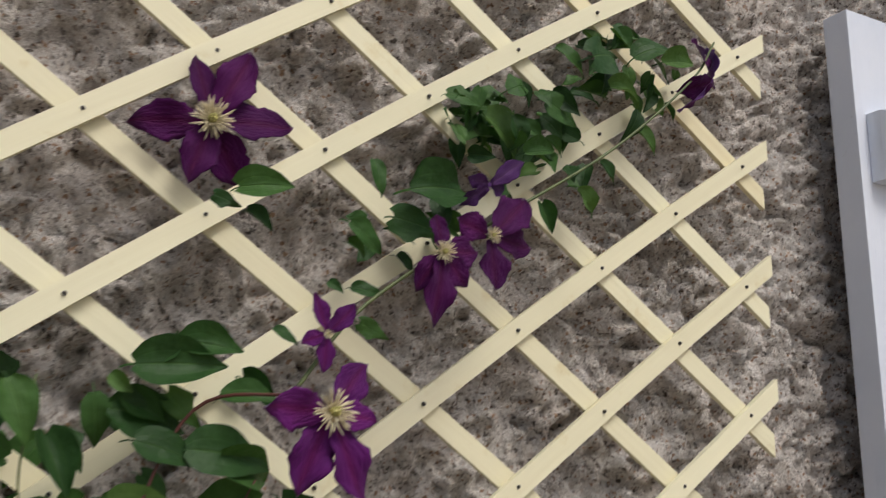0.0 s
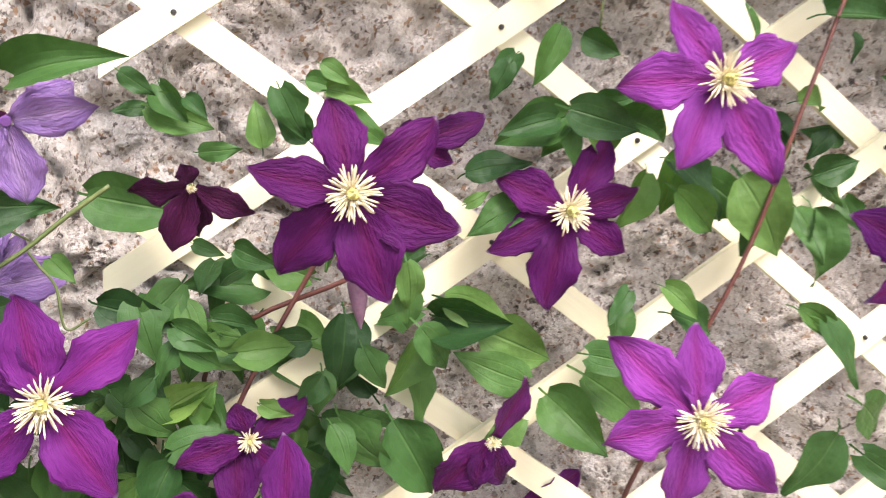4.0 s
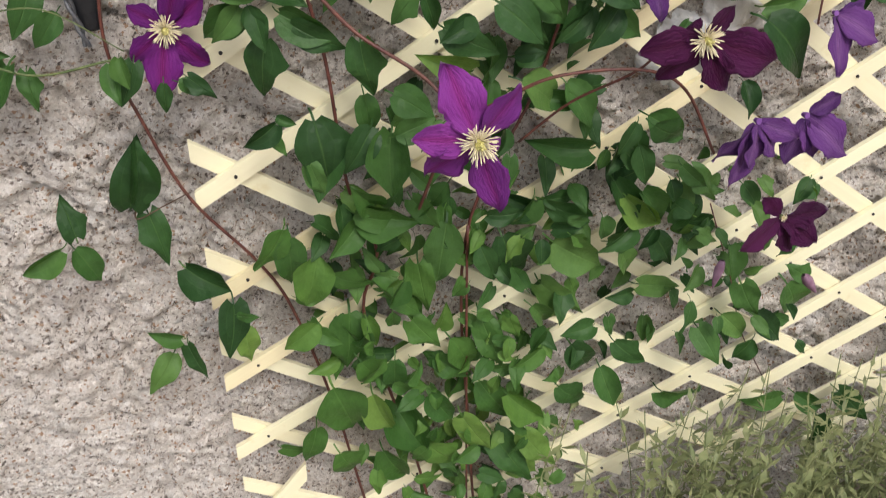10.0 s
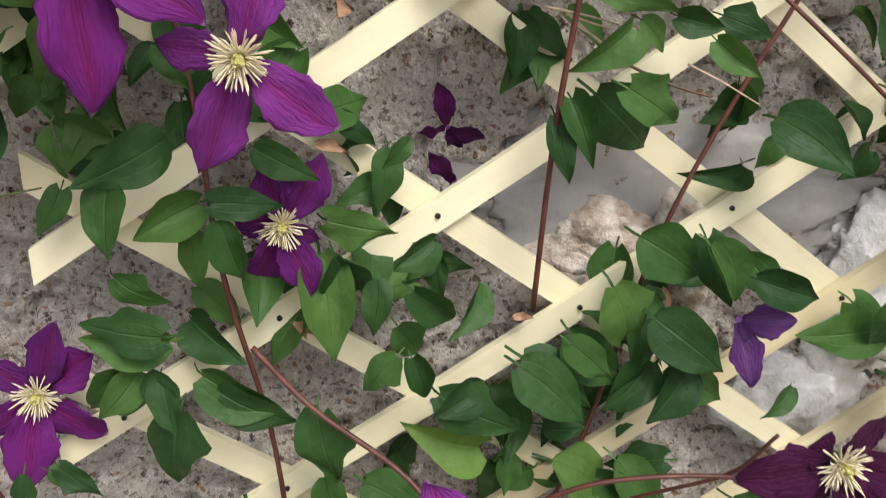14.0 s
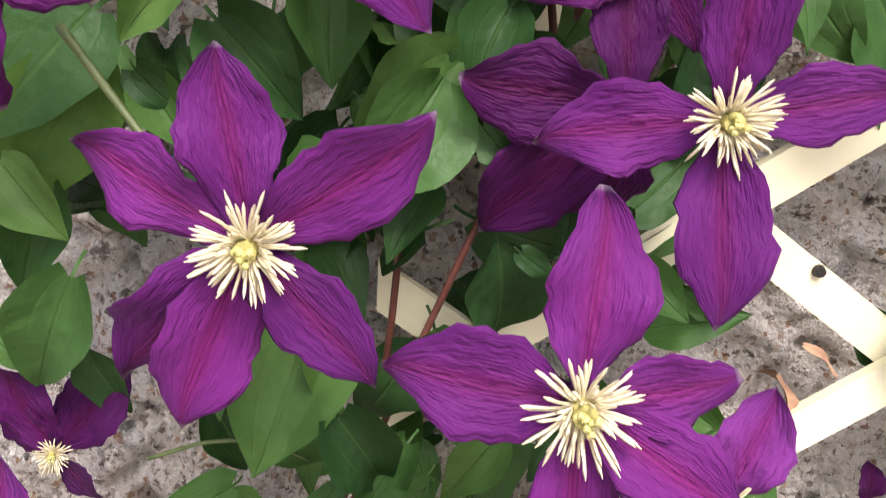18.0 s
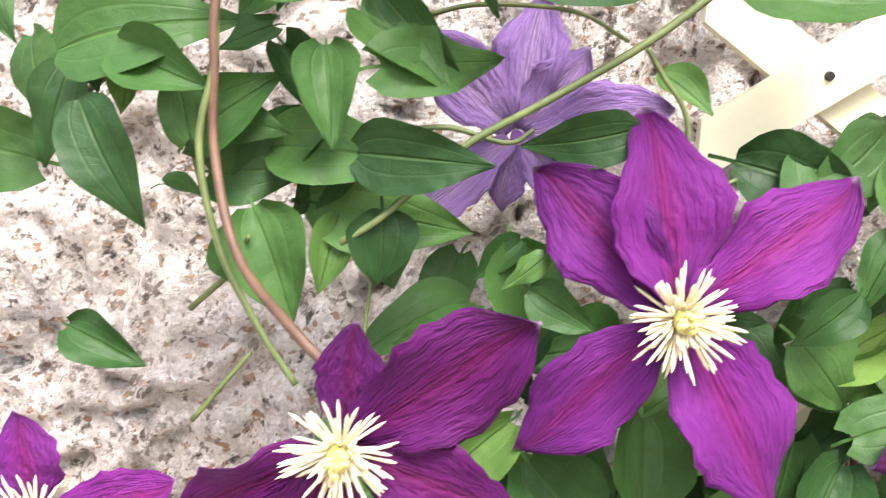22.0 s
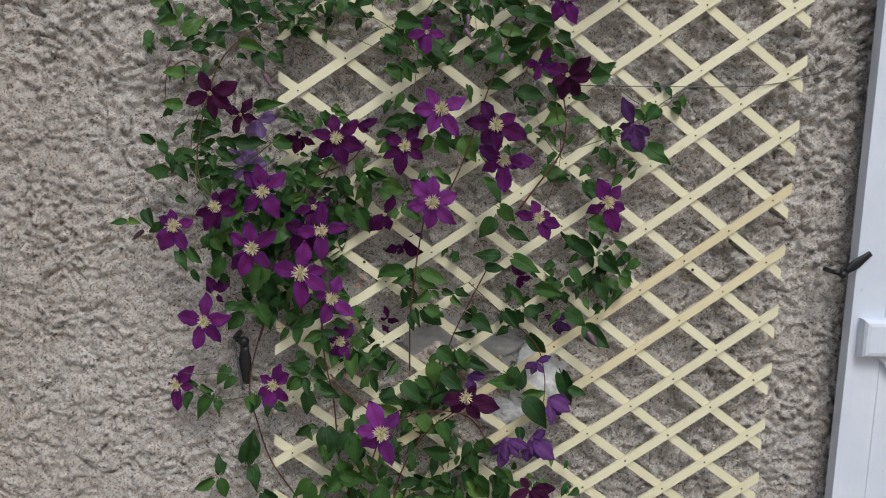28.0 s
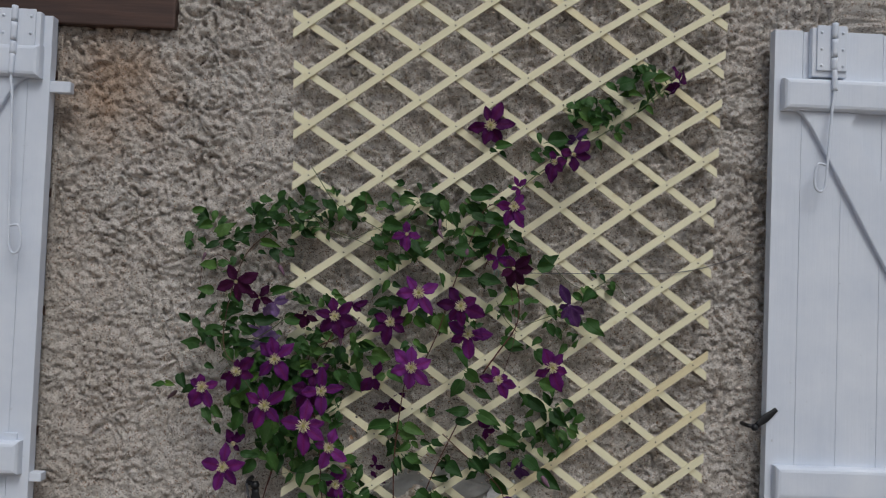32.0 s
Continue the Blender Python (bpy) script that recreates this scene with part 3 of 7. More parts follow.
shutter("shutter", 0.616, 1.311, False, "white painted ledged and braced wooden shutter held open against the wall", 0.067)
left_shutter = shutter("shutter", -1.752, -1.060, True, "white painted ledged and braced wooden shutter over the dark opening", 0.050, (0.029, 0.111, 1.800, 1.912), 1.356, 1.905)
part("bracket", box(-1.061, -1.014, -0.060, -0.036, 1.729, 1.755, 0.002), WHITE, left_shutter, "white painted metal bracket let into the wall")
catch = part("catch", box(-1.118, -1.088, -0.070, -0.0625, 0.878, 0.952, 0.002), WHITE, left_shutter)
tube("roller", [(-1.116, -0.078, 0.918), (-1.102, -0.078, 0.918), (-1.088, -0.078, 0.918)], 0.010, 0.010, WHITE, catch, sides=14, steps=2)
part("foot_block", box(-1.062, -1.034, -0.058, -0.030, 0.842, 0.862, 0.002), WHITE, left_shutter)

grille = thing("window_grille", "dark brown iron bars across the opening behind the shutter", "window grille")
for z in (1.780, 1.502, 1.226, 0.948, 0.670, 0.392):
    part("bar", box(OPEN_L, OPEN_R + 0.004, -0.012, 0.008, z - 0.011, z + 0.011, 0.002), BROWN, grille)
tagged(part("window_frame", box(OPEN_R - 0.030, OPEN_R, 0.012, 0.045, 0.06, OPEN_T, 0.002), WHITE, None), "white painted frame in the opening", "window frame", kind="structure")


# ---- black iron shutter stops ----
def shutter_stop(x, y, z, turn, label, wire=False):
    s = thing("shutter_stop", label, "shutter stop", "shutter stops", at=pose(x, y, z))
    bm = bmesh.new()
    bmesh.ops.create_uvsphere(bm, u_segments=20, v_segments=12, radius=0.0102)
    part("knob", bm, BLACK_IRON, s, at=pose(0, -0.006, 0.0), smooth=True)
    tube("arm", [(-0.018, 0.05, 0.004), (-0.019, 0.02, 0.004), (-0.017, 0.002, 0.004), (-0.006, -0.002, 0.002), (0.0, -0.004, 0.0)], 0.0058, 0.0058, BLACK_IRON, s, sides=10)
    rows = ((-0.008, 0.0080), (-0.018, 0.0084), (-0.031, 0.0118), (-0.042, 0.0122), (-0.056, 0.0104), (-0.070, 0.0082), (-0.081, 0.0074), (-0.083, 0.0066))
    verts, faces, ring = [], [], 12
    for zz, half in rows:
        for k in range(ring):
            w = math.tau * k / ring
            verts.append((half * math.copysign(abs(math.cos(w)) ** 0.7, math.cos(w)), -0.004 + 0.0045 * math.copysign(abs(math.sin(w)) ** 0.8, math.sin(w)), zz))
    for i in range(len(rows) - 1):
        for k in range(ring):
            j = (k + 1) % ring
            faces.append((i * ring + k, (i + 1) * ring + k, (i + 1) * ring + j, i * ring + j))
    faces += [tuple(range(ring)), tuple(range((len(rows) - 1) * ring, len(rows) * ring))[::-1]]
    put("latch", mesh_of("latch", verts, faces, BLACK_IRON), s, pose(0, 0, 0, 0, turn, 0))
    if wire:
        for phase in (0, math.pi):
            pts = []
            for k in range(22):
                w = k / 21
                pts.append((-0.019 + 0.019 * w + 0.0017 * math.cos(19 * w + phase), -0.010 + 0.0017 * math.sin(19 * w + phase), 0.004 - 0.098 * w))
            tube("twisted_wire", pts, 0.0016, 0.0016, WIRE, s, "twisted grey wire", sides=6, steps=3)
    return s


shutter_stop(-0.553, -0.045, 0.849, -3.5, "black iron shutter stop hanging from the wall with wire round it", True)
stop = shutter_stop(0.588, -0.062, 1.020, -130.0, "black iron shutter stop turned up to hold the open shutter")
stop.matrix_basis = stop.matrix_basis @ Matrix.Scale(0.8, 4)


# ---- trellis ----
# the lattice's slight stretch and bow over its width and height
LATTICE_X = (0.00370, 0.44817, -0.00157, -0.01125, -0.01659, 0.00125, -0.00881, 0.01477, -0.00526, 0.00514, 0.01312, -0.01737, -0.00360)
LATTICE_Y = (-0.00041, 0.00001, -0.00138, 0.00343, 0.00757)
LATTICE_Z = (1.15157, 0.00155, -1.07693, -0.00793, 0.02507, 0.03922, 0.00016, -0.00112, 0.00831, 0.00132, -0.00504, 0.01803, 0.01705)


def node_at(c, r):
    """A crossing of the trellis: column 0 to 11, half rows from the top down."""
    u, v = (c - 5.5) / 5.5, (r - 10) / 18
    terms = (1, u, v, u * v, v * v, v ** 3, u * u, u * v * v, u * u * v, u ** 3, u * u * v * v, u * v ** 3, v ** 4)
    x, y, z = (sum(a * b for a, b in zip(terms, row)) for row in (LATTICE_X, LATTICE_Y, LATTICE_Z))
    return Vector((x, y, z))


TOP_ROW, LOW_ROW = -7, 28
trellis = thing("trellis", "cream wooden diamond trellis fixed to the roughcast wall", "trellis")


def slat(points, layer, mat):
    """A thin slat through the crossings, its ends cut upright."""
    half, thick = 0.0083, 0.0050
    y = -0.045 if layer else -0.0385
    ext = 0.42
    first, last = points[0] + (points[0] - points[1]) * ext, points[-1] + (points[-1] - points[-2]) * ext
    line = [first] + points + [last]
    mid = line[0]
    verts, faces = [], []
    along = (last - first).normalized()
    for i, p in enumerate(line):
        a, b = line[max(i - 1, 0)], line[min(i + 1, len(line) - 1)]
        d = (b - a).normalized()
        if i in (0, len(line) - 1):
            n = Vector((0, 0, 1)) * half / abs(d.x)
        else:
            n = Vector((-d.z, 0, d.x)) * half
            n = n if n.z > 0 else -n
        wob = 0.0012 * noise.noise(p * 6 + Vector((layer * 9, 0, 0)))
        for s, yy in ((1, y), (-1, y), (-1, y + thick), (1, y + thick)):
            verts.append(p - mid + n * s + Vector((0, yy + wob, 0)))
    for i in range(len(line) - 1):
        for k in range(4):
            j = (k + 1) % 4
            faces.append((i * 4 + k, i * 4 + j, (i + 1) * 4 + j, (i + 1) * 4 + k))
    faces += [(0, 3, 2, 1), tuple(range((len(line) - 1) * 4, len(line) * 4))]
    # lay the slat along its own x axis, so that its grain follows it
    turn = Matrix.Rotation(-math.atan2(along.z, along.x), 4, "Y")
    back = turn.inverted()
    me = mesh_of("slat", [back @ v for v in verts], faces, mat, smooth=False)
    bm = bmesh.new()
    bm.from_mesh(me)
    bmesh.ops.recalc_face_normals(bm, faces=list(bm.faces))
    bm.to_mesh(me)
    bm.free()
    return put("slat", me, trellis, Matrix.Translation(mid) @ turn)


for k in range(TOP_ROW, LOW_ROW + 12):
    for layer in (1, 0):
        cells = [(c, k - c if layer else c - (11 - k)) for c in range(12)]
        cells = [(c, r) for c, r in cells if TOP_ROW <= r <= LOW_ROW and (c + r) % 2 == 1]
        if len(cells) < 2:
            continue
        if layer and k == 27:
            cells = cells[2:]
        honey = (layer and k in (21, 23)) or (not layer and k == 0)
        slat([node_at(c, r) for c, r in cells], layer, HONEY if honey else CREAM)

slat([Vector((-0.470, 0, 0.168)), Vector((-0.436, 0, 0.215))], 1, CREAM)  # a broken, loose end
bm = bmesh.new()
bmesh.ops.create_cone(bm, cap_ends=True, segments=10, radius1=0.0017, radius2=0.0013, depth=0.0016)
bmesh.ops.rotate(bm, verts=list(bm.verts), matrix=Matrix.Rotation(radians(90), 3, "X"))
nail_mesh = bpy.data.meshes.new("nail")
bm.to_mesh(nail_mesh)
bm.free()
nail_mesh.materials.append(NAIL)
for r in range(TOP_ROW, LOW_ROW + 1):
    for c in range(12):
        if (c + r) % 2:
            p = node_at(c, r)
            put("nail", nail_mesh, trellis, pose(p.x + random.uniform(-0.001, 0.001), p.y - 0.0458, p.z + random.uniform(-0.001, 0.001)))
for x, z in ((-0.329, 1.009), (0.305, 1.015)):
    put("screw", nail_mesh, trellis, pose(x, -0.0405, z) @ Matrix.Diagonal((1.6, 1.5, 1.6, 1)), "dark screw head")


# ---- clematis ----
clematis = thing("clematis", "climbing clematis with purple flowers and green leaves on the trellis", "climbing plant")


def leaf_sheet(seed, lobed=False):
    """An egg-shaped, pointed leaf of length 1: stalk end at the origin, tip along y, face along z."""
    rnd = random.Random(seed)
    rows, cols = 13, 9
    fold, curl, sway, wave = rnd.uniform(-0.25, 0.75), rnd.uniform(-0.55, 0.10), rnd.uniform(-0.12, 0.12), rnd.uniform(0.02, 0.06)
    vee = rnd.uniform(0.05, 0.42)
    broad, heart, early = rnd.uniform(0.235, 0.335), rnd.choice((0.02, 0.06, 0.12)), rnd.uniform(0.54, 0.68)
    lobe_side = rnd.choice((-1, 1))
    verts, faces, uvs = [], [], []
    for i in range(rows):
        v = i / (rows - 1)
        w = broad * math.sin(math.pi * (0.02 + 0.98 * v) ** early) ** 0.82 * (1 - 0.28 * v ** 3) if i < rows - 1 else 0.005
        for j in range(cols):
            u = j / (cols - 1) * 2 - 1
            side = 1 + 0.04 * math.sin(13 * v + seed) * abs(u)
            if lobed and u * lobe_side > 0:
                side += 0.38 * math.exp(-((v - 0.36) / 0.10) ** 2) * abs(u) - 0.10 * math.exp(-((v - 0.58) / 0.10) ** 2) * abs(u)
            x = u * w * side + sway * v * v
            y = v - heart * abs(u) ** 1.4 * max(0, 1 - 2.6 * v)
            z = fold * u * u * w + vee * w * abs(u) ** 1.2 + curl * v * v * 0.6 + 0.06 * math.sin(math.pi * v) + wave * math.sin(9 * v + 2.5 * u + seed) * abs(u)
            verts.append((x, y, z))
            uvs.append((u * 0.5 + 0.5, v))
    for i in range(rows - 1):
        for j in range(cols - 1):
            a = i * cols + j
            faces.append((a, a + 1, a + cols + 1, a + cols))
    # stalk
    base = len(verts)
    for y, z in ((0.03, -0.01), (-0.08, -0.06), (-0.15, -0.17)):
        for x in (-0.014, 0.014):
            verts.append((x, y, z))
            uvs.append((0.3, 0.0))
    faces += [(base, base + 2, base + 3, base + 1), (base + 2, base + 4, base + 5, base + 3)]
    return verts, faces, uvs


LEAF_SHAPES = [leaf_sheet(s, s % 5 == 4) for s in range(16)]
LEAF_MESHES = [[mesh_of("leaf", *shape[:2], mat, shape[2]) for shape in LEAF_SHAPES] for mat in (GREEN, YOUNG)]
spare_leaves, leaf_count = {0: [], 1: []}, [0]
leaf_rnd = random.Random(5)


def facing(x, y, z, roll=0.0, yaw=0.0, pitch=0.0):
    """A pose whose z axis looks out from the wall; roll turns it there (counter-clockwise), yaw to the right, pitch up."""
    return (Matrix.Translation((x, y, z)) @ Matrix.Rotation(radians(yaw), 4, "Z") @ Matrix.Rotation(radians(-pitch), 4, "X")
            @ Matrix.Rotation(radians(90), 4, "X") @ Matrix.Rotation(radians(roll), 4, "Z"))


def leaf(x, y, z, point, size, yaw=0.0, pitch=12.0, young=0, shape=None, spare=False, wide=1.0):
    """A leaf whose middle lies at the place; point: the way its tip looks on the wall, in degrees from the right, counter-clockwise."""
    k = leaf_rnd.randrange(len(LEAF_SHAPES)) if shape is None else shape
    m = facing(x, y, z, point - 90, yaw, pitch) @ Matrix.Translation((0, -0.45 * size, 0)) @ Matrix.Diagonal((size * wide * leaf_rnd.uniform(0.92, 1.1), size, size, 1))
    if spare or leaf_count[0] >= 300:
        spare_leaves[young].append((k, m))
        return
    leaf_count[0] += 1
    put("leaf", LEAF_MESHES[young][k], clematis, m)


def foliage(x, z, rx, rz, count, size=0.042, near=-0.115, far=-0.055, young=0, spare=False, droop=-90.0):
    """Leaves thrown over an oval of the wall."""
    for _ in range(count):
        a, d = leaf_rnd.uniform(0, math.tau), math.sqrt(leaf_rnd.random())
        leaf(x + rx * d * math.cos(a), leaf_rnd.uniform(near, far), z + rz * d * math.sin(a), leaf_rnd.gauss(droop, 62), size * leaf_rnd.uniform(0.72, 1.25),
             leaf_rnd.gauss(0, 26), leaf_rnd.gauss(22, 20), young, None, spare)


def join_spare():
    for young, rows in spare_leaves.items():
        if not rows:
            continue
        verts, faces, uvs = [], [], []
        for k, m in rows:
            base = len(verts)
            v, f, w = LEAF_SHAPES[k]
            verts += [m @ Vector(p) for p in v]
            faces += [tuple(base + i for i in q) for q in f]
            uvs += w
        ob = put("leaves", mesh_of("leaves", verts, faces, (GREEN, YOUNG)[young], uvs), clematis, None, "green leaves further in" if not young else "yellow-green young leaves")
        tagged(ob, kind="stuff")


def petal_sheet(seed, cls):
    """A pointed petal of length 1 along y, with a face and an underside."""
    rnd = random.Random(seed * 7 + 3)
    rows, cols = 15, 11
    broad, peak = rnd.uniform(0.225, 0.295), rnd.uniform(0.44, 0.60)
    recurve, lift = rnd.uniform(0.06, 0.30), rnd.uniform(0.06, 0.24)
    twist, wave, sway = rnd.uniform(-0.35, 0.35), rnd.uniform(0.03, 0.075), rnd.uniform(-0.06, 0.06)
    hook = rnd.uniform(-1.6, 1.6)
    top, under, faces, slots, uvs = [], [], [], [], []
    for i in range(rows):
        v = i / (rows - 1)
        if v < peak:
            s = v / peak
            w = broad * (0.30 + 0.70 * math.sin(s * math.pi / 2) ** 1.25)
        else:
            s = (v - peak) / (1 - peak)
            w = broad * max(0.0, 1 - s ** 1.9) * (1 - 0.10 * math.sin(math.pi * s) * s)
        w = max(w, 0.006)
        for j in range(cols):
            u = j / (cols - 1) * 2 - 1
            edge = 1 + 0.06 * math.sin(17 * v + 3 * u + seed) * abs(u) + 0.055 * math.sin(37 * v + seed * 2 + u) * abs(u)
            x = u * w * edge + sway * v * v + hook * max(0.0, v - 0.8) ** 2
            z = lift * v - recurve * v * v - 0.10 * w * (math.exp(-(u / 0.12) ** 2) + 0.6 * math.exp(-((abs(u) - 0.3) / 0.1) ** 2))
            z += 0.16 * w * u * u + wave * math.sin(11 * v + seed + (2 if u > 0 else 0)) * abs(u) ** 1.6 + twist * u * w * v
            top.append((x, v, z))
            under.append((x, v, z - 0.014 * (1 - 0.75 * abs(u))))
            uvs.append((u * 0.5 + 0.5, v))
    n = len(top)
    for i in range(rows - 1):
        for j in range(cols - 1):
            a = i * cols + j
            faces.append((a, a + 1, a + cols + 1, a + cols))
            slots.append(0)
            faces.append((n + a, n + a + cols, n + a + cols + 1, n + a + 1))
            slots.append(1)
    rim = [j for j in range(cols)] + [i * cols + cols - 1 for i in range(1, rows)] + [(rows - 1) * cols + j for j in range(cols - 2, -1, -1)] + [i * cols for i in range(rows - 2, 0, -1)]
    for a, b in zip(rim, rim[1:] + rim[:1]):
        faces.append((a, n + a, n + b, b))
        slots.append(0)
    return mesh_of("petal", top + under, faces, cls, uvs + uvs, True, slots)


KINDS = {"violet": (VIOLET, UNDER), "deep": (DEEP, UNDER), "maroon": (MAROON, UNDER), "rose": (ROSE, UNDER), "lilac": (LILAC, LILAC), "dusk": (DUSK, UNDER)}
PETALS = {k: [petal_sheet(s, mats) for s in range(9)] for k, mats in KINDS.items()}


def stamen_mesh(seed, count):
    rnd = random.Random(seed)
    verts, faces = [], []
    for k in range(count):
        a = math.tau * (k + rnd.random() * 0.8) / count * 3.0
        rise = rnd.uniform(0.12, 1.25)
        long = rnd.uniform(0.17, 0.25) * (1.0 if rise < 0.9 else 0.72)
        d = Vector((math.cos(a) * math.cos(rise), math.sin(a) * math.cos(rise), math.sin(rise)))
        s = Vector((-math.sin(a), math.cos(a), 0))
        n = d.cross(s)
        start = Vector((math.cos(a) * 0.035, math.sin(a) * 0.035, 0.03))
        bend, veer = rnd.uniform(-0.05, 0.08), rnd.uniform(-1, 1)
        base = len(verts)
        for q, wide in ((0.0, 0.0075), (0.5, 0.0082), (0.85, 0.0090), (1.0, 0.002)):
            c = start + d * long * q - Vector((0, 0, bend)) * q * q + s * 0.028 * q * q * veer
            for off in (s * wide, n * wide, -s * wide):
                verts.append(c + off)
        for q in range(3):
            for j in range(3):
                m = (j + 1) % 3
                faces.append((base + q * 3 + j, base + q * 3 + m, base + q * 3 + 3 + m, base + q * 3 + 3 + j))
    return mesh_of("stamen_tuft", verts, faces, CREAM_STAMEN)


STAMENS = [stamen_mesh(s, c) for s, c in ((1, 96), (2, 86), (3, 104))]


def pistil_mesh():
    bm = bmesh.new()
    rnd = random.Random(4)
    for k in range(16):
        a, d = rnd.uniform(0, math.tau), 0.045 * math.sqrt(rnd.random())
        bmesh.ops.create_icosphere(bm, subdivisions=1, radius=0.018, matrix=pose(d * math.cos(a), d * math.sin(a), 0.12 + rnd.uniform(0, 0.06)))
    bmesh.ops.create_cone(bm, cap_ends=True, segments=10, radius1=0.05, radius2=0.05, depth=0.13, matrix=pose(0, 0, 0.05))
    me = bpy.data.meshes.new("pistil")
    bm.to_mesh(me)
    bm.free()
    me.materials.append(PISTIL)
    return me


PISTIL_MESH = pistil_mesh()
bm = bmesh.new()
bmesh.ops.create_cone(bm, cap_ends=True, segments=12, radius1=0.03, radius2=0.05, depth=0.10, matrix=pose(0, 0, -0.05))
bmesh.ops.bevel(bm, geom=list(bm.edges), offset=0.01, segments=1, affect="EDGES")
HEART = bpy.data.meshes.new("flower")
bm.to_mesh(HEART)
bm.free()
HEART.materials.append(GREEN_STEM)
BARE_HEART = HEART.copy()
BARE_HEART.materials.clear()
BARE_HEART.materials.append(UNDER)
flower_rnd = random.Random(11)


def flower(x, y, z, size, angles, kind="violet", yaw=0.0, pitch=0.0, droop=0.0, heart=1.0, label=""):
    """A flower with its middle at the place; angles: the ways of its petals seen from the front; droop: how far they hang back."""
    f = put("flower", HEART if heart else BARE_HEART, clematis, facing(x, y, z, 0, yaw, pitch) @ Matrix.Scale(size, 4), label)
    for k, a in enumerate(angles):
        a, length = a if isinstance(a, tuple) else (a + flower_rnd.uniform(-4, 4), flower_rnd.uniform(0.9, 1.05))
        low = 0.016 * (k % 2)
        wide = (0.35 + 0.65 * length) * flower_rnd.uniform(0.92, 1.12)
        m = (Matrix.Rotation(radians(a - 90), 4, "Z") @ Matrix.Translation((0, 0.05, -low - 0.02)) @ Matrix.Rotation(radians(-droop + flower_rnd.uniform(-13, 11)), 4, "X")
             @ Matrix.Rotation(radians(flower_rnd.uniform(-18, 18)), 4, "Y") @ Matrix.Diagonal((0.95 * wide, length - 0.045, 0.95 * length, 1)))
        put("petal", flower_rnd.choice(PETALS[kind]), f, m)
    if heart:
        spin = Matrix.Rotation(flower_rnd.uniform(0, 6), 4, "Z") @ Matrix.Scale(heart, 4)
        put("stamen_tuft", flower_rnd.choice(STAMENS), f, spin, "cream spidery stamens")
        put("pistil", PISTIL_MESH, f, spin)
    return f


def bud(x, y, z, point, size, mat=BUD):
    rows = ((0, 0.05), (0.08, 0.11), (0.3, 0.15), (0.55, 0.12), (0.8, 0.07), (1.0, 0.012))
    verts, faces = [], []
    for v, r in rows:
        for k in range(10):
            w = math.tau * k / 10
            q = r * (1 + 0.12 * math.cos(4 * w))
            verts.append((q * math.cos(w), v, q * math.sin(w)))
    for i in range(len(rows) - 1):
        for k in range(10):
            j = (k + 1) % 10
            faces.append((i * 10 + k, (i + 1) * 10 + k, (i + 1) * 10 + j, i * 10 + j))
    return put("bud", mesh_of("bud", verts, faces, mat), clematis, facing(x, y, z, point - 90, 0, 0) @ Matrix.Scale(size, 4))


def stem(r0, r1, mat, *points):
    return tube("stem", points, r0, r1, mat, clematis, steps=7)


# flowers: the large left-hand cluster, then drooping, half-hidden and climbing ones
flower(-0.512, -0.107, 1.142, 0.0572, ((104, 0.90), (42, 0.95), (-56, 1.00), (-133, 0.96), (137, 0.89)), "violet", 0, 0)
flower(-0.589, -0.143, 1.116, 0.0509, ((86, 0.52), (38, 0.96), (-20, 0.77), (-89, 0.90), (-115, 1.00), (-149, 0.82)), "deep", 0, -6)
flower(-0.525, -0.137, 1.043, 0.0591, ((99, 0.82), (35, 0.98), (-50, 0.84), (-114, 0.99), (-130, 1.00), (153, 0.87)), "violet", 0, 0)
flower(-0.404, -0.122, 1.077, 0.0564, ((87, 0.95), (9, 0.92), (-89, 1.00), (-171, 0.88)), "violet", 0, 0)
flower(-0.425, -0.100, 1.076, 0.0588, ((92, 0.71), (169, 0.81), (-133, 1.00), (-92, 0.66)), "deep", 0, 0, 0, 0)
flower(-0.420, -0.095, 1.116, 0.0377, ((107, 0.53), (33, 0.92), (-164, 1.00), (-57, 0.81)), "deep", 0, 0, 0, 0.7)
flower(-0.438, -0.138, 1.002, 0.0685, ((173, 0.79), (84, 0.84), (7, 0.66), (-36, 0.83), (-90, 1.00)), "violet", 0, 0)
flower(-0.383, -0.109, 0.951, 0.0565, ((75, 0.78), (-40, 0.88), (-112, 1.00), (168, 0.60)), "rose", 0, 0)
flower(-0.207, -0.148, 1.138, 0.0586, ((138, 0.99), (89, 0.79), (20, 0.80), (-44, 1.00), (-98, 0.88), (-164, 0.82)), "rose", 0, 0)
flower(-0.672, -0.099, 1.074, 0.0580, ((155, 0.58), (106, 0.51), (14, 0.60), (-66, 0.87), (-118, 1.00)), "violet", 0, 0)
flower(-0.617, -0.102, 0.899, 0.0550, ((88, 0.97), (12, 0.92), (-55, 0.94), (-105, 1.00), (171, 0.97)), "violet", 0, 0)
flower(-0.602, -0.076, 0.946, 0.0400, ((114, 0.90), (53, 1.00), (-48, 0.56), (137, 0.64)), "deep", 0, 0, 0, 0.7)
flower(-0.680, -0.050, 0.761, 0.0590, ((47, 1.00), (-8, 0.58), (-91, 0.93), (-164, 0.43), (115, 0.34)), "violet", -20, 0)
flower(-0.495, -0.065, 0.770, 0.0520, ((69, 0.89), (35, 0.73), (-55, 0.88), (-105, 1.00), (-140, 0.71), (145, 0.59)), "violet", 0, 0)
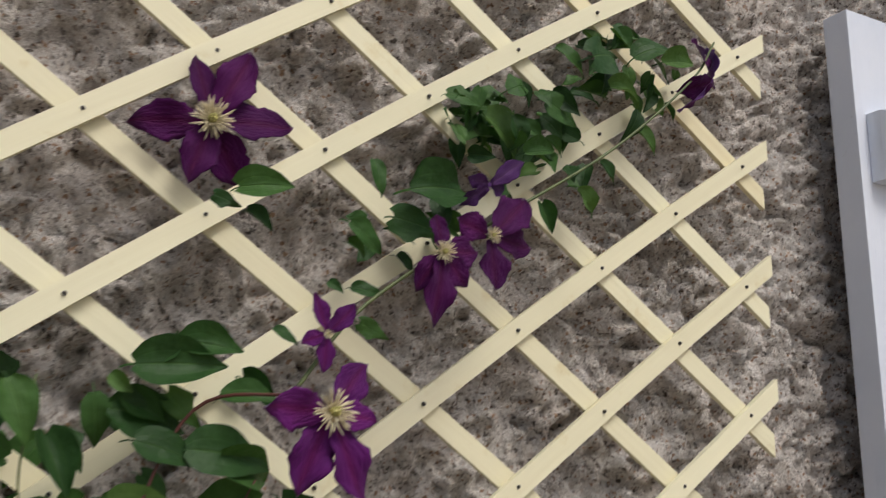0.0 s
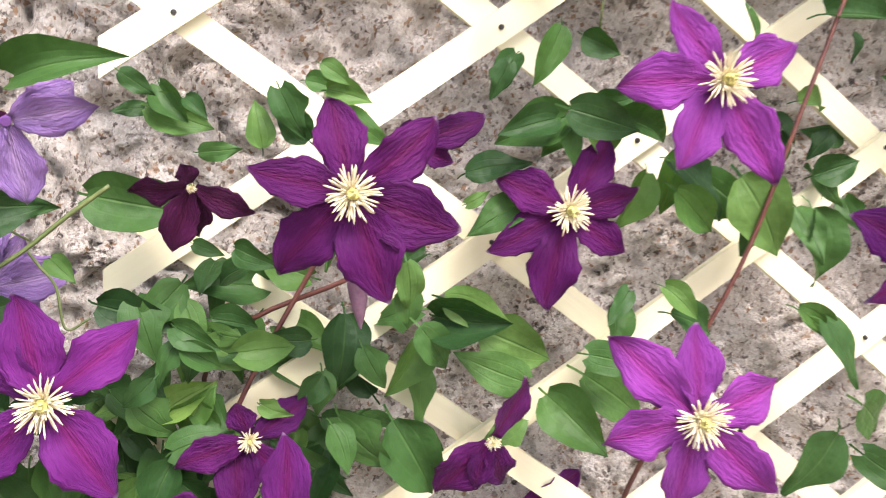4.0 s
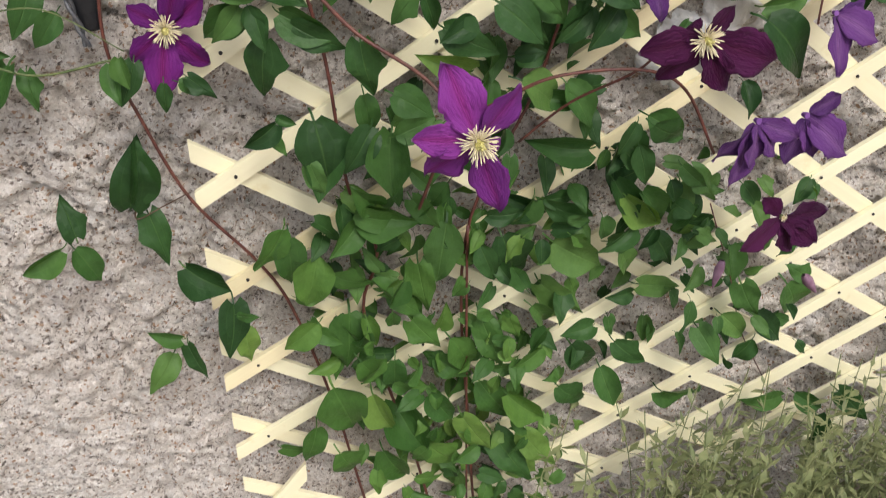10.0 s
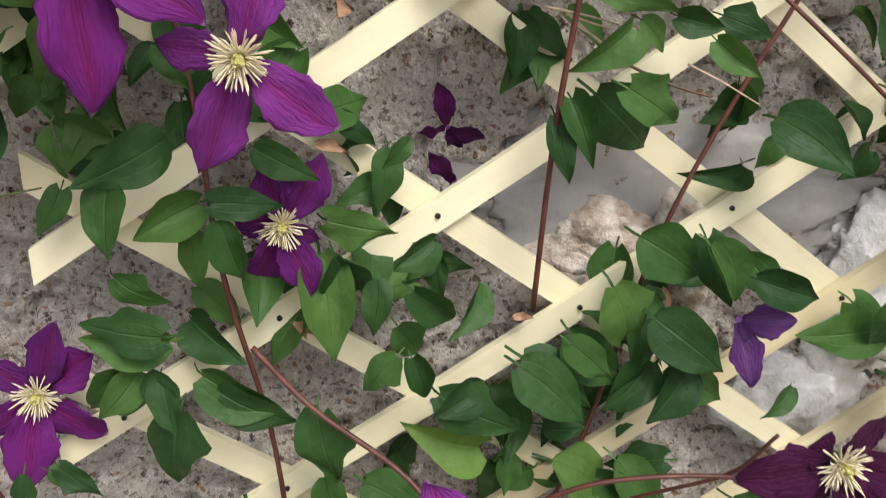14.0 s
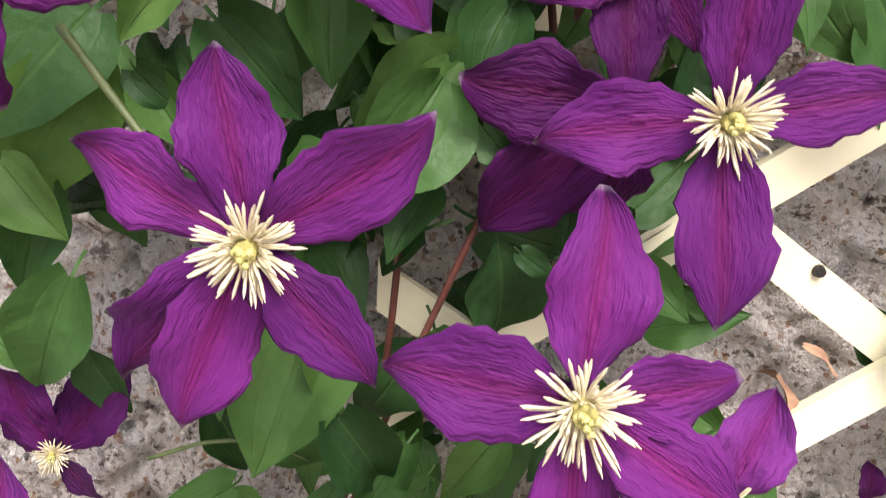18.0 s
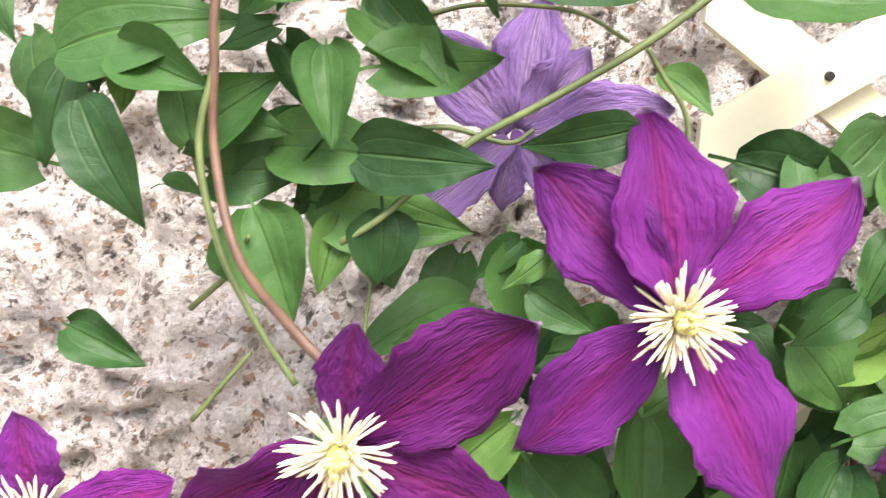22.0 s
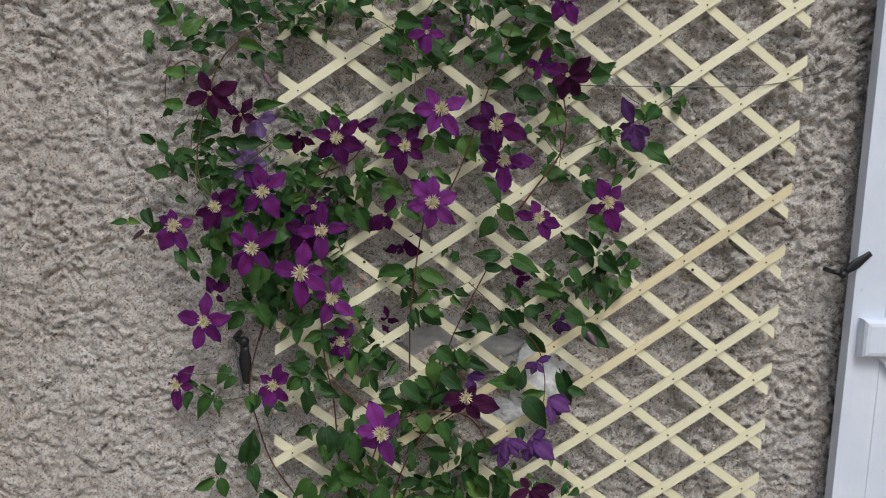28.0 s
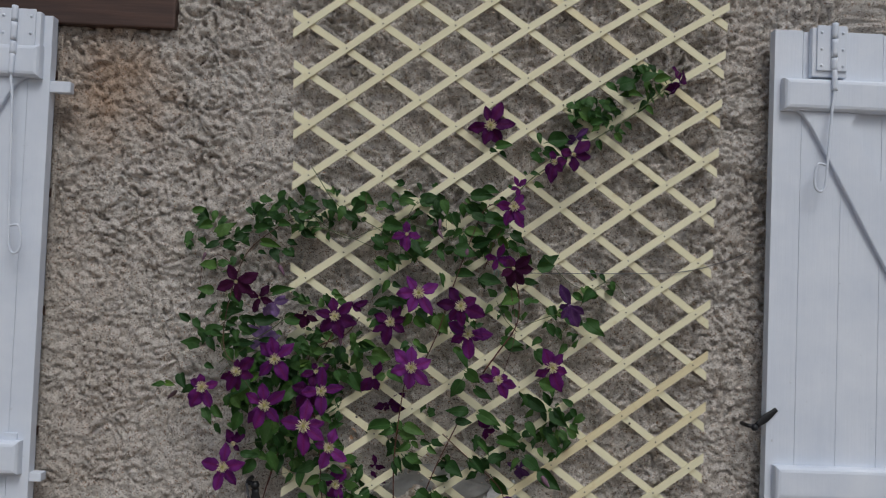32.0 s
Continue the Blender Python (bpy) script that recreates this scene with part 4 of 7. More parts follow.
flower(-0.369, -0.068, 0.861, 0.0500, ((56, 0.81), (105, 0.67), (-21, 0.41), (-71, 0.82), (-108, 1.00), (172, 0.45)), "violet", 0, 0)
flower(-0.379, -0.146, 1.244, 0.0522, ((102, 0.84), (38, 0.93), (-18, 0.99), (-69, 1.00), (-131, 0.94), (167, 0.88)), "deep", 0, 0)
flower(-0.346, -0.105, 1.266, 0.0385, ((16, 1.00), (-24, 0.62), (93, 0.27)), "deep", 0, 0, 0, 0)
flower(-0.259, -0.090, 1.233, 0.0538, ((156, 0.76), (61, 0.82), (16, 0.72), (-37, 0.76), (-103, 1.00), (-150, 0.88)), "deep", 0, 0)
flower(-0.197, -0.126, 1.302, 0.0605, ((126, 0.76), (24, 0.80), (-57, 1.00), (-117, 0.82), (-175, 0.85)), "rose", 0, 0)
flower(-0.106, -0.200, 1.278, 0.0565, ((124, 0.85), (29, 0.67), (-23, 1.00), (-86, 0.79), (-128, 0.72), (177, 0.93)), "deep", 0, 0)
flower(-0.086, -0.160, 1.217, 0.0566, ((154, 0.91), (1, 0.97), (-84, 1.00), (-148, 0.75), (-15, 0.61)), "violet", 0, 0)
flower(-0.013, -0.125, 1.115, 0.0486, ((175, 0.90), (111, 0.68), (-21, 0.95), (-65, 1.00), (18, 0.51)), "violet", 0, 0)
flower(-0.004, -0.286, 1.361, 0.0465, ((126, 0.51), (38, 1.00), (-3, 0.91), (-61, 0.89), (-103, 0.90), (-149, 0.65)), "maroon", -8, -8, 0, 0.4)
flower(0.132, -0.185, 1.287, 0.0573, ((119, 0.95), (-29, 0.66), (-64, 1.00), (-164, 0.43), (-115, 0.62)), "dusk", 10, -20, 0, 0)
flower(0.002, -0.180, 1.498, 0.0525, ((179, 0.75), (47, 0.70), (-10, 0.55), (-63, 1.00), (-111, 0.88)), "violet", 8, 0)
flower(0.017, -0.130, 1.546, 0.0263, ((110, 1.00), (49, 0.99), (-162, 0.67), (-94, 0.89)), "violet", 0, 0, 0, 0.5)
flower(-0.045, -0.052, 1.696, 0.0629, ((105, 0.79), (65, 1.00), (9, 0.96), (-56, 0.81), (-104, 0.77), (-169, 0.87)), "deep", 0, 0)
flower(0.095, -0.129, 1.606, 0.0493, ((101, 0.52), (11, 0.67), (-96, 1.00), (-122, 0.65), (-47, 0.59)), "deep", 0, 0, 0, 0.7)
flower(0.141, -0.115, 1.626, 0.0552, ((44, 1.00), (-4, 0.81), (-89, 0.69), (163, 0.57)), "deep", 0, 0, 0, 0.5)
flower(0.148, -0.100, 1.668, 0.0352, ((169, 0.57), (36, 1.00), (-137, 0.78), (-7, 0.49)), "dusk", 0, -20, 0, 0)
flower(-0.228, -0.155, 1.430, 0.0397, ((96, 0.75), (-10, 0.81), (-88, 1.00), (-113, 0.78), (-166, 0.89)), "violet", 0, 0, 0, 0.5)
flower(-0.284, -0.180, 0.722, 0.0666, ((112, 0.92), (49, 0.75), (-72, 1.00), (-134, 0.78), (178, 0.69), (-38, 0.37)), "rose", 0, 0)
flower(-0.136, -0.200, 0.799, 0.0655, ((50, 0.43), (-19, 1.00), (-60, 0.72), (-125, 0.65), (-167, 0.67), (150, 0.22)), "maroon", 0, 0, 0, 0.8)
flower(-0.054, -0.165, 0.711, 0.0592, ((-128, 0.77), (-104, 1.00), (-53, 0.66), (-26, 0.75), (-92, 0.67)), "dusk", 6, 10, 0, 0)
flower(-0.009, -0.160, 0.710, 0.0600, ((29, 0.50), (-40, 1.00), (-101, 0.75), (-71, 0.67)), "dusk", 10, 10, 0, 0)
flower(-0.007, -0.165, 0.616, 0.0496, ((-154, 0.99), (-68, 0.82), (-3, 1.00), (133, 0.51), (-42, 0.94)), "maroon", 6, 10, 0, 0.3)
flower(0.027, -0.110, 0.773, 0.0515, ((-84, 1.00), (-50, 0.85), (-27, 0.96), (-11, 0.94)), "dusk", 0, 10, 0, 0)
flower(-0.124, -0.080, 0.804, 0.0433, ((1, 0.76), (-73, 1.00), (-65, 0.32)), "dusk", -10, 12, 0, 0)
flower(-0.292, -0.085, 1.107, 0.0477, ((-124, 1.00), (-72, 0.73), (65, 0.85), (-107, 0.64)), "deep", 0, -20, 0, 0.4)
flower(-0.258, -0.030, 1.041, 0.0455, ((-170, 0.75), (-19, 0.94), (32, 1.00), (-103, 0.48)), "deep", 0, -20, 0, 0)
flower(-0.281, -0.026, 0.898, 0.0267, ((102, 1.00), (-26, 0.93), (-166, 0.61), (-58, 0.73)), "deep", 0, -20, 0, 0)
flower(-0.276, -0.030, 0.868, 0.0261, ((131, 0.95), (-37, 1.00), (-72, 0.80)), "deep", 0, -20, 0, 0)
flower(-0.447, -0.112, 1.242, 0.0347, ((-169, 0.84), (-110, 1.00), (-86, 0.93), (-29, 0.90), (105, 0.36)), "maroon", 0, -30, 0, 0.3)
flower(-0.512, -0.160, 1.269, 0.0462, ((14, 0.77), (-86, 0.72), (-122, 1.00), (28, 0.63), (-133, 0.51)), "lilac", 0, -20, 0, 0)
flower(-0.551, -0.048, 1.183, 0.0464, ((138, 0.97), (85, 0.99), (11, 1.00), (54, 0.73), (-138, 0.99), (-101, 0.51), (-42, 0.79)), "lilac", 0, 0, 0, 0)
flower(-0.597, -0.150, 1.312, 0.0520, ((-160, 0.97), (116, 0.78), (18, 1.00), (-36, 0.88), (-83, 0.92)), "maroon", -8, -10, 0, 0.4)
flower(-0.550, -0.120, 1.278, 0.0380, ((157, 0.93), (53, 0.91), (-111, 1.00), (-26, 0.83)), "maroon", -10, -10, 0, 0.4)
flower(-0.033, -0.050, 0.993, 0.0347, ((114, 1.00), (59, 0.57), (-81, 0.85), (-22, 0.85)), "deep", 0, -20, 0, 0)
flower(0.051, -0.040, 0.906, 0.0394, ((163, 0.77), (48, 0.70), (-78, 1.00), (-103, 0.67), (-42, 0.91)), "dusk", 0, -20, 0, 0)
flower(0.001, -0.100, 0.839, 0.0311, ((-150, 0.80), (19, 1.00), (-105, 0.85), (-57, 0.82)), "dusk", 0, 10, 0, 0)
flower(0.098, -0.176, 1.151, 0.0591, ((117, 0.78), (-22, 0.67), (-68, 1.00), (-145, 0.69), (47, 0.67)), "violet", 14, 0)
flower(-0.024, -0.120, 1.385, 0.0453, ((72, 0.84), (174, 0.66), (-105, 0.64), (-16, 1.00)), "violet", 10, -20, 0, 0)
flower(0.387, -0.089, 1.806, 0.0440, (60, 100, 220, 265, 20), "deep", 38, -16, 22, 0)

# stems
stem(0.0016, 0.0013, RED_STEM, (-0.236, -0.062, 0.805), (-0.238, -0.085, 0.93), (-0.226, -0.100, 1.06), (-0.213, -0.130, 1.138))
stem(0.0016, 0.0013, RED_STEM, (-0.33, -0.05, 0.02), (-0.365, -0.05, 0.22), (-0.387, -0.05, 0.343), (-0.421, -0.05, 0.478), (-0.449, -0.05, 0.539), (-0.499, -0.05, 0.613),
     (-0.528, -0.05, 0.696), (-0.540, -0.055, 0.747), (-0.537, -0.058, 0.80), (-0.518, -0.06, 0.878), (-0.492, -0.06, 0.965), (-0.485, -0.075, 1.08))
stem(0.0017, 0.0013, RED_STEM, (-0.25, -0.05, 0.0), (-0.30, -0.058, 0.25), (-0.353, -0.06, 0.461), (-0.340, -0.06, 0.541), (-0.365, -0.06, 0.618), (-0.379, -0.06, 0.736),
     (-0.400, -0.055, 0.83), (-0.41, -0.052, 0.93), (-0.43, -0.055, 1.04), (-0.44, -0.06, 1.15), (-0.36, -0.075, 1.20), (-0.33, -0.07, 1.24))
stem(0.0017, 0.0013, RED_STEM, (-0.21, -0.05, 0.0), (-0.239, -0.06, 0.271), (-0.257, -0.06, 0.544), (-0.20, -0.055, 0.70), (-0.16, -0.055, 0.86), (-0.09, -0.06, 1.02))
stem(0.0019, 0.0012, RED_STEM, (-0.045, -0.09, 1.125), (-0.015, -0.095, 1.17), (0.022, -0.095, 1.225), (0.032, -0.095, 1.27), (0.024, -0.10, 1.33), (0.0, -0.105, 1.39))
stem(0.0014, 0.0010, RED_STEM, (-0.20, -0.07, 1.10), (-0.155, -0.085, 1.20), (-0.125, -0.09, 1.30), (-0.085, -0.09, 1.42), (-0.05, -0.09, 1.50), (0.0, -0.13, 1.51))
stem(0.0014, 0.0010, GREEN_STEM, (0.00, -0.12, 1.51), (0.05, -0.11, 1.57), (0.15, -0.10, 1.64), (0.27, -0.09, 1.72), (0.36, -0.09, 1.80), (0.40, -0.08, 1.85))
stem(0.0017, 0.0014, RED_STEM, (-0.386, -0.075, 0.797), (-0.356, -0.09, 0.768), (-0.31, -0.12, 0.743), (-0.285, -0.15, 0.715))
stem(0.0015, 0.0012, RED_STEM, (-0.31, -0.09, 0.60), (-0.285, -0.11, 0.69), (-0.246, -0.13, 0.73), (-0.211, -0.14, 0.749), (-0.153, -0.15, 0.754), (-0.114, -0.15, 0.735), (-0.077, -0.15, 0.676))
stem(0.0012, 0.0010, RED_STEM, (-0.22, -0.08, 0.66), (-0.19, -0.11, 0.71), (-0.153, -0.145, 0.752), (-0.14, -0.16, 0.785))
stem(0.0013, 0.0012, TAN_STEM, (-0.590, -0.135, 1.128), (-0.603, -0.13, 1.138), (-0.620, -0.11, 1.15), (-0.629, -0.10, 1.173), (-0.630, -0.10, 1.194), (-0.629, -0.10, 1.22),
     (-0.615, -0.095, 1.30), (-0.585, -0.09, 1.38), (-0.52, -0.08, 1.44), (-0.45, -0.07, 1.48))
stem(0.0010, 0.0008, GREEN_STEM, (-0.645, -0.06, 1.125), (-0.63, -0.07, 1.14), (-0.622, -0.09, 1.152))
stem(0.0010, 0.0008, GREEN_STEM, (-0.535, -0.058, 0.745), (-0.60, -0.055, 0.735), (-0.66, -0.05, 0.765))
stem(0.0012, 0.0009, RED_STEM, (-0.13, -0.06, 0.98), (-0.07, -0.08, 0.93), (0.0, -0.085, 0.87), (0.02, -0.09, 0.81), (0.02, -0.10, 0.76))
stem(0.0009, 0.0007, GREEN_STEM, (0.03, -0.09, 1.23), (0.08, -0.09, 1.25), (0.13, -0.10, 1.27), (0.15, -0.12, 1.285))
stem(0.0009, 0.0007, GREEN_STEM, (0.03, -0.09, 1.22), (0.0, -0.09, 1.25), (-0.02, -0.09, 1.29))
stem(0.0008, 0.0007, GREEN_STEM, (0.12, -0.08, 1.20), (0.17, -0.085, 1.28), (0.21, -0.085, 1.33), (0.25, -0.075, 1.34), (0.28, -0.07, 1.31))
stem(0.0013, 0.0011, GREEN_STEM, (-0.575, -0.115, 1.092), (-0.556, -0.12, 1.068), (-0.545, -0.125, 1.055))
stem(0.0009, 0.0007, RED_STEM, (-0.62, -0.08, 1.35), (-0.655, -0.075, 1.37), (-0.69, -0.07, 1.345), (-0.695, -0.065, 1.30))
stem(0.0008, 0.0006, GREEN_STEM, (-0.50, -0.075, 1.44), (-0.40, -0.075, 1.435), (-0.30, -0.08, 1.40), (-0.22, -0.085, 1.38))
stem(0.0008, 0.0006, GREEN_STEM, (-0.45, -0.07, 1.47), (-0.37, -0.07, 1.42), (-0.31, -0.07, 1.44), (-0.24, -0.08, 1.46), (-0.14, -0.08, 1.43), (-0.07, -0.085, 1.42))
stem(0.0008, 0.0006, RED_STEM, (-0.05, -0.09, 1.36), (-0.03, -0.09, 1.42), (-0.01, -0.09, 1.46))
stem(0.0008, 0.0006, TAN_STEM, (-0.21, -0.075, 0.945), (-0.185, -0.085, 0.935), (-0.165, -0.09, 0.93))

stem(0.0012, 0.001, GREEN_STEM, (-0.485, -0.090, 1.240), (-0.503, -0.090, 1.226), (-0.523, -0.090, 1.209), (-0.548, -0.090, 1.192), (-0.568, -0.090, 1.179), (-0.587, -0.090, 1.160), (-0.598, -0.090, 1.152))
stem(0.0008, 0.0006, GREEN_STEM, (-0.583, -0.070, 1.213), (-0.566, -0.070, 1.218), (-0.540, -0.070, 1.218), (-0.524, -0.070, 1.211))
stem(0.0008, 0.0006, GREEN_STEM, (-0.522, -0.085, 1.208), (-0.517, -0.085, 1.201), (-0.510, -0.085, 1.191), (-0.506, -0.085, 1.171), (-0.495, -0.085, 1.176))
stem(0.0009, 0.0007, GREEN_STEM, (-0.598, -0.080, 1.174), (-0.587, -0.080, 1.181), (-0.572, -0.080, 1.184), (-0.556, -0.080, 1.181), (-0.549, -0.080, 1.185))
stem(0.001, 0.0008, TAN_STEM, (-0.673, -0.075, 1.185), (-0.655, -0.075, 1.201), (-0.638, -0.075, 1.216), (-0.622, -0.075, 1.231))
stem(0.0011, 0.0009, GREEN_STEM, (-0.631, -0.100, 1.216), (-0.630, -0.100, 1.196), (-0.633, -0.100, 1.175), (-0.627, -0.100, 1.150), (-0.616, -0.100, 1.130), (-0.606, -0.100, 1.116))
stem(0.0007, 0.0005, GREEN_STEM, (-0.589, -0.080, 1.157), (-0.590, -0.080, 1.142), (-0.591, -0.080, 1.125))
stem(0.0008, 0.0007, GREEN_STEM, (-0.635, -0.090, 1.101), (-0.620, -0.090, 1.121))
stem(0.0014, 0.0012, RED_STEM, (-0.385, -0.075, 1.208), (-0.422, -0.075, 1.136), (-0.450, -0.075, 1.063), (-0.469, -0.075, 1.016), (-0.494, -0.075, 0.949), (-0.521, -0.075, 0.856))
stem(0.0006, 0.0005, GREEN_STEM, (-0.513, -0.070, 0.868), (-0.498, -0.070, 0.878), (-0.477, -0.070, 0.883))
stem(0.0006, 0.0005, GREEN_STEM, (-0.512, -0.070, 0.867), (-0.520, -0.070, 0.875), (-0.527, -0.070, 0.879))
stem(0.0008, 0.0006, GREEN_STEM, (-0.571, -0.075, 0.944), (-0.550, -0.075, 0.951), (-0.531, -0.075, 0.951), (-0.516, -0.075, 0.945))
stem(0.001, 0.0008, GREEN_STEM, (-0.450, -0.085, 1.577), (-0.387, -0.085, 1.492), (-0.293, -0.085, 1.442), (-0.197, -0.085, 1.369))
stem(0.0008, 0.0006, RED_STEM, (0.011, -0.100, 1.320), (0.024, -0.100, 1.219), (-0.003, -0.100, 1.113))
stem(0.0007, 0.0005, GREEN_STEM, (0.088, -0.080, 1.394), (0.150, -0.080, 1.335), (0.208, -0.080, 1.322), (0.251, -0.080, 1.359))
stem(0.0008, 0.0006, GREEN_STEM, (-0.208, -0.085, 1.510), (-0.234, -0.085, 1.459), (-0.241, -0.085, 1.401), (-0.246, -0.085, 1.327))
stem(0.0007, 0.0005, GREEN_STEM, (-0.137, -0.085, 1.517), (-0.140, -0.085, 1.462), (-0.135, -0.085, 1.435), (-0.129, -0.085, 1.408))
stem(0.0007, 0.0005, RED_STEM, (-0.324, -0.100, 1.519), (-0.324, -0.100, 1.494), (-0.325, -0.100, 1.474))
stem(0.0007, 0.0005, GREEN_STEM, (-0.661, -0.070, 0.790), (-0.623, -0.070, 0.788), (-0.575, -0.070, 0.790), (-0.526, -0.070, 0.756))
stem(0.0008, 0.0006, GREEN_STEM, (-0.630, -0.080, 1.285), (-0.645, -0.080, 1.235), (-0.643, -0.080, 1.186), (-0.635, -0.080, 1.154))
stem(0.0006, 0.0005, GREEN_STEM, (-0.733, -0.060, 1.055), (-0.704, -0.060, 1.066), (-0.682, -0.060, 1.069))
stem(0.0007, 0.0005, TAN_STEM, (-0.539, -0.055, 0.620), (-0.544, -0.055, 0.599), (-0.520, -0.055, 0.610), (-0.498, -0.055, 0.621))
stem(0.0007, 0.0006, RED_STEM, (-0.011, -0.060, 0.562), (0.035, -0.060, 0.462), (0.066, -0.060, 0.385), (0.113, -0.060, 0.307))
stem(0.0014, 0.0012, RED_STEM, (-0.258, -0.070, 0.570), (-0.255, -0.070, 0.490), (-0.250, -0.070, 0.383), (-0.240, -0.070, 0.177))

# leaves: single ones that stand out, then the masses behind them
leaf(-0.639, -0.093, 1.187, 99, 0.024, -3, -2)
leaf(-0.630, -0.083, 1.184, 38, 0.032, -3, 5)
leaf(-0.657, -0.099, 1.171, -58, 0.035, -8, 12)
leaf(-0.602, -0.093, 1.191, -78, 0.028, 0, 20)
leaf(-0.605, -0.077, 1.167, -120, 0.028, 2, -7)
leaf(-0.579, -0.095, 1.176, 1, 0.036, -19, -6)
leaf(-0.538, -0.100, 1.183, -163, 0.029, -3, -9, wide=1)
leaf(-0.586, -0.082, 1.204, -41, 0.033, 8, 25)
leaf(-0.616, -0.084, 1.146, -63, 0.033, 3, 7)
leaf(-0.620, -0.076, 1.172, -126, 0.034, 3, -9)
leaf(-0.611, -0.076, 1.222, -145, 0.026, -28, 2)
leaf(-0.625, -0.089, 1.203, -153, 0.017, -13, 11)
leaf(-0.591, -0.075, 1.225, -51, 0.025, -4, 11)
leaf(-0.570, -0.095, 1.220, -41, 0.023, 33, 13)
leaf(-0.620, -0.088, 1.216, -135, 0.021, -7, 1)
leaf(-0.587, -0.086, 1.152, -85, 0.021, 7, 0, wide=1.3)
leaf(-0.561, -0.084, 1.230, -13, 0.021, -14, -12)
leaf(-0.532, -0.081, 1.227, -11, 0.027, -11, 27)
leaf(-0.475, -0.073, 1.230, -9, 0.051, -6, 4)
leaf(-0.509, -0.077, 1.198, -42, 0.018, -6, 31)
leaf(-0.441, -0.084, 1.210, -18, 0.016, -8, 6)
leaf(-0.475, -0.077, 1.177, -11, 0.041, -4, 0)
leaf(-0.460, -0.097, 1.157, -110, 0.023, -31, 28)
leaf(-0.446, -0.097, 1.169, -25, 0.024, -12, 11)
leaf(-0.444, -0.095, 1.159, -35, 0.024, 21, 2)
leaf(-0.453, -0.076, 1.132, 30, 0.031, 4, 22, 1)
leaf(-0.471, -0.098, 1.142, -129, 0.021, -11, 6)
leaf(-0.439, -0.076, 1.118, -46, 0.025, -1, 20)
leaf(-0.547, -0.073, 1.139, -74, 0.034, 4, 6)
leaf(-0.662, -0.083, 1.119, -20, 0.024, 1, 15)
leaf(-0.560, -0.088, 1.113, 53, 0.022, -4, 3)
leaf(-0.569, -0.098, 1.130, -160, 0.025, -8, 14)
leaf(-0.555, -0.074, 1.149, -136, 0.017, -7, 16)
leaf(-0.665, -0.087, 1.193, -79, 0.014, -2, -7)
leaf(-0.656, -0.084, 1.190, -113, 0.018, -6, -6)
leaf(-0.623, -0.075, 1.146, -42, 0.025, 0, -3, wide=1.3)
leaf(-0.602, -0.080, 1.148, -102, 0.022, 10, 8)
leaf(-0.587, -0.074, 1.148, -74, 0.022, -2, -5, wide=1.3)
leaf(-0.550, -0.099, 1.149, -137, 0.013, 8, -4)
leaf(-0.540, -0.098, 1.141, -23, 0.020, -12, -3)
leaf(-0.562, -0.097, 1.119, 35, 0.024, -10, 0, 1)
leaf(-0.595, -0.081, 1.057, -126, 0.066, 16, -2, 1, wide=1.1)
leaf(-0.572, -0.080, 1.048, -74, 0.025, 0, 11, 1)
leaf(-0.590, -0.081, 1.090, -50, 0.029, -2, 16)
leaf(-0.559, -0.087, 1.098, -139, 0.028, -6, 0)
leaf(-0.618, -0.090, 1.044, -77, 0.024, 11, 3)
leaf(-0.599, -0.084, 1.026, -106, 0.035, 12, 4)
leaf(-0.558, -0.079, 1.063, -59, 0.028, 2, 22)
leaf(-0.531, -0.080, 1.080, -48, 0.038, 8, 5, wide=1.2)
leaf(-0.512, -0.078, 1.092, -96, 0.032, 8, 8, wide=1.2)
leaf(-0.510, -0.088, 1.055, 30, 0.021, -5, 6, 1)
leaf(-0.488, -0.091, 1.063, -126, 0.047, 21, -2, wide=1.1)
leaf(-0.464, -0.088, 1.090, -117, 0.027, -6, 12, wide=1.2)
leaf(-0.551, -0.090, 1.040, 32, 0.024, -21, -5)
leaf(-0.468, -0.087, 1.145, -145, 0.018, 6, 8)
leaf(-0.464, -0.085, 1.139, -50, 0.012, 21, 15)
leaf(-0.452, -0.077, 1.151, -97, 0.020, 9, 11)
leaf(-0.433, -0.078, 1.166, -4, 0.022, -18, -4)
leaf(-0.413, -0.090, 1.161, 5, 0.029, 7, 14)
leaf(-0.430, -0.078, 1.155, -31, 0.032, 11, 6)
leaf(-0.466, -0.088, 1.125, -46, 0.030, 6, -1, wide=1.1)
leaf(-0.444, -0.075, 1.129, 61, 0.026, 1, 8, 1)
leaf(-0.436, -0.074, 1.122, -55, 0.027, -26, 31)
leaf(-0.444, -0.088, 1.114, 23, 0.031, -9, 31)
leaf(-0.408, -0.093, 1.130, -19, 0.017, -24, 7)
leaf(-0.389, -0.082, 1.137, -123, 0.021, -1, -1)
leaf(-0.458, -0.090, 1.060, -46, 0.020, 4, 8)
leaf(-0.446, -0.084, 1.085, -41, 0.021, 23, 3)
leaf(-0.495, -0.098, 1.141, -6, 0.014, -11, 21)
leaf(-0.481, -0.075, 1.128, -40, 0.024, -16, 26)
leaf(-0.521, -0.079, 0.974, -104, 0.057, 1, 26, wide=1.1)
leaf(-0.495, -0.090, 0.956, -57, 0.041, 18, 2, wide=1.2)
leaf(-0.454, -0.080, 1.013, -78, 0.039, 15, -14, wide=1.2)
leaf(-0.453, -0.078, 0.946, -94, 0.047, 8, 3)
leaf(-0.583, -0.072, 0.972, -64, 0.031, 3, -11)
leaf(-0.609, -0.085, 0.988, -46, 0.016, 15, 12)
leaf(-0.558, -0.073, 0.922, -159, 0.036, 20, 17)
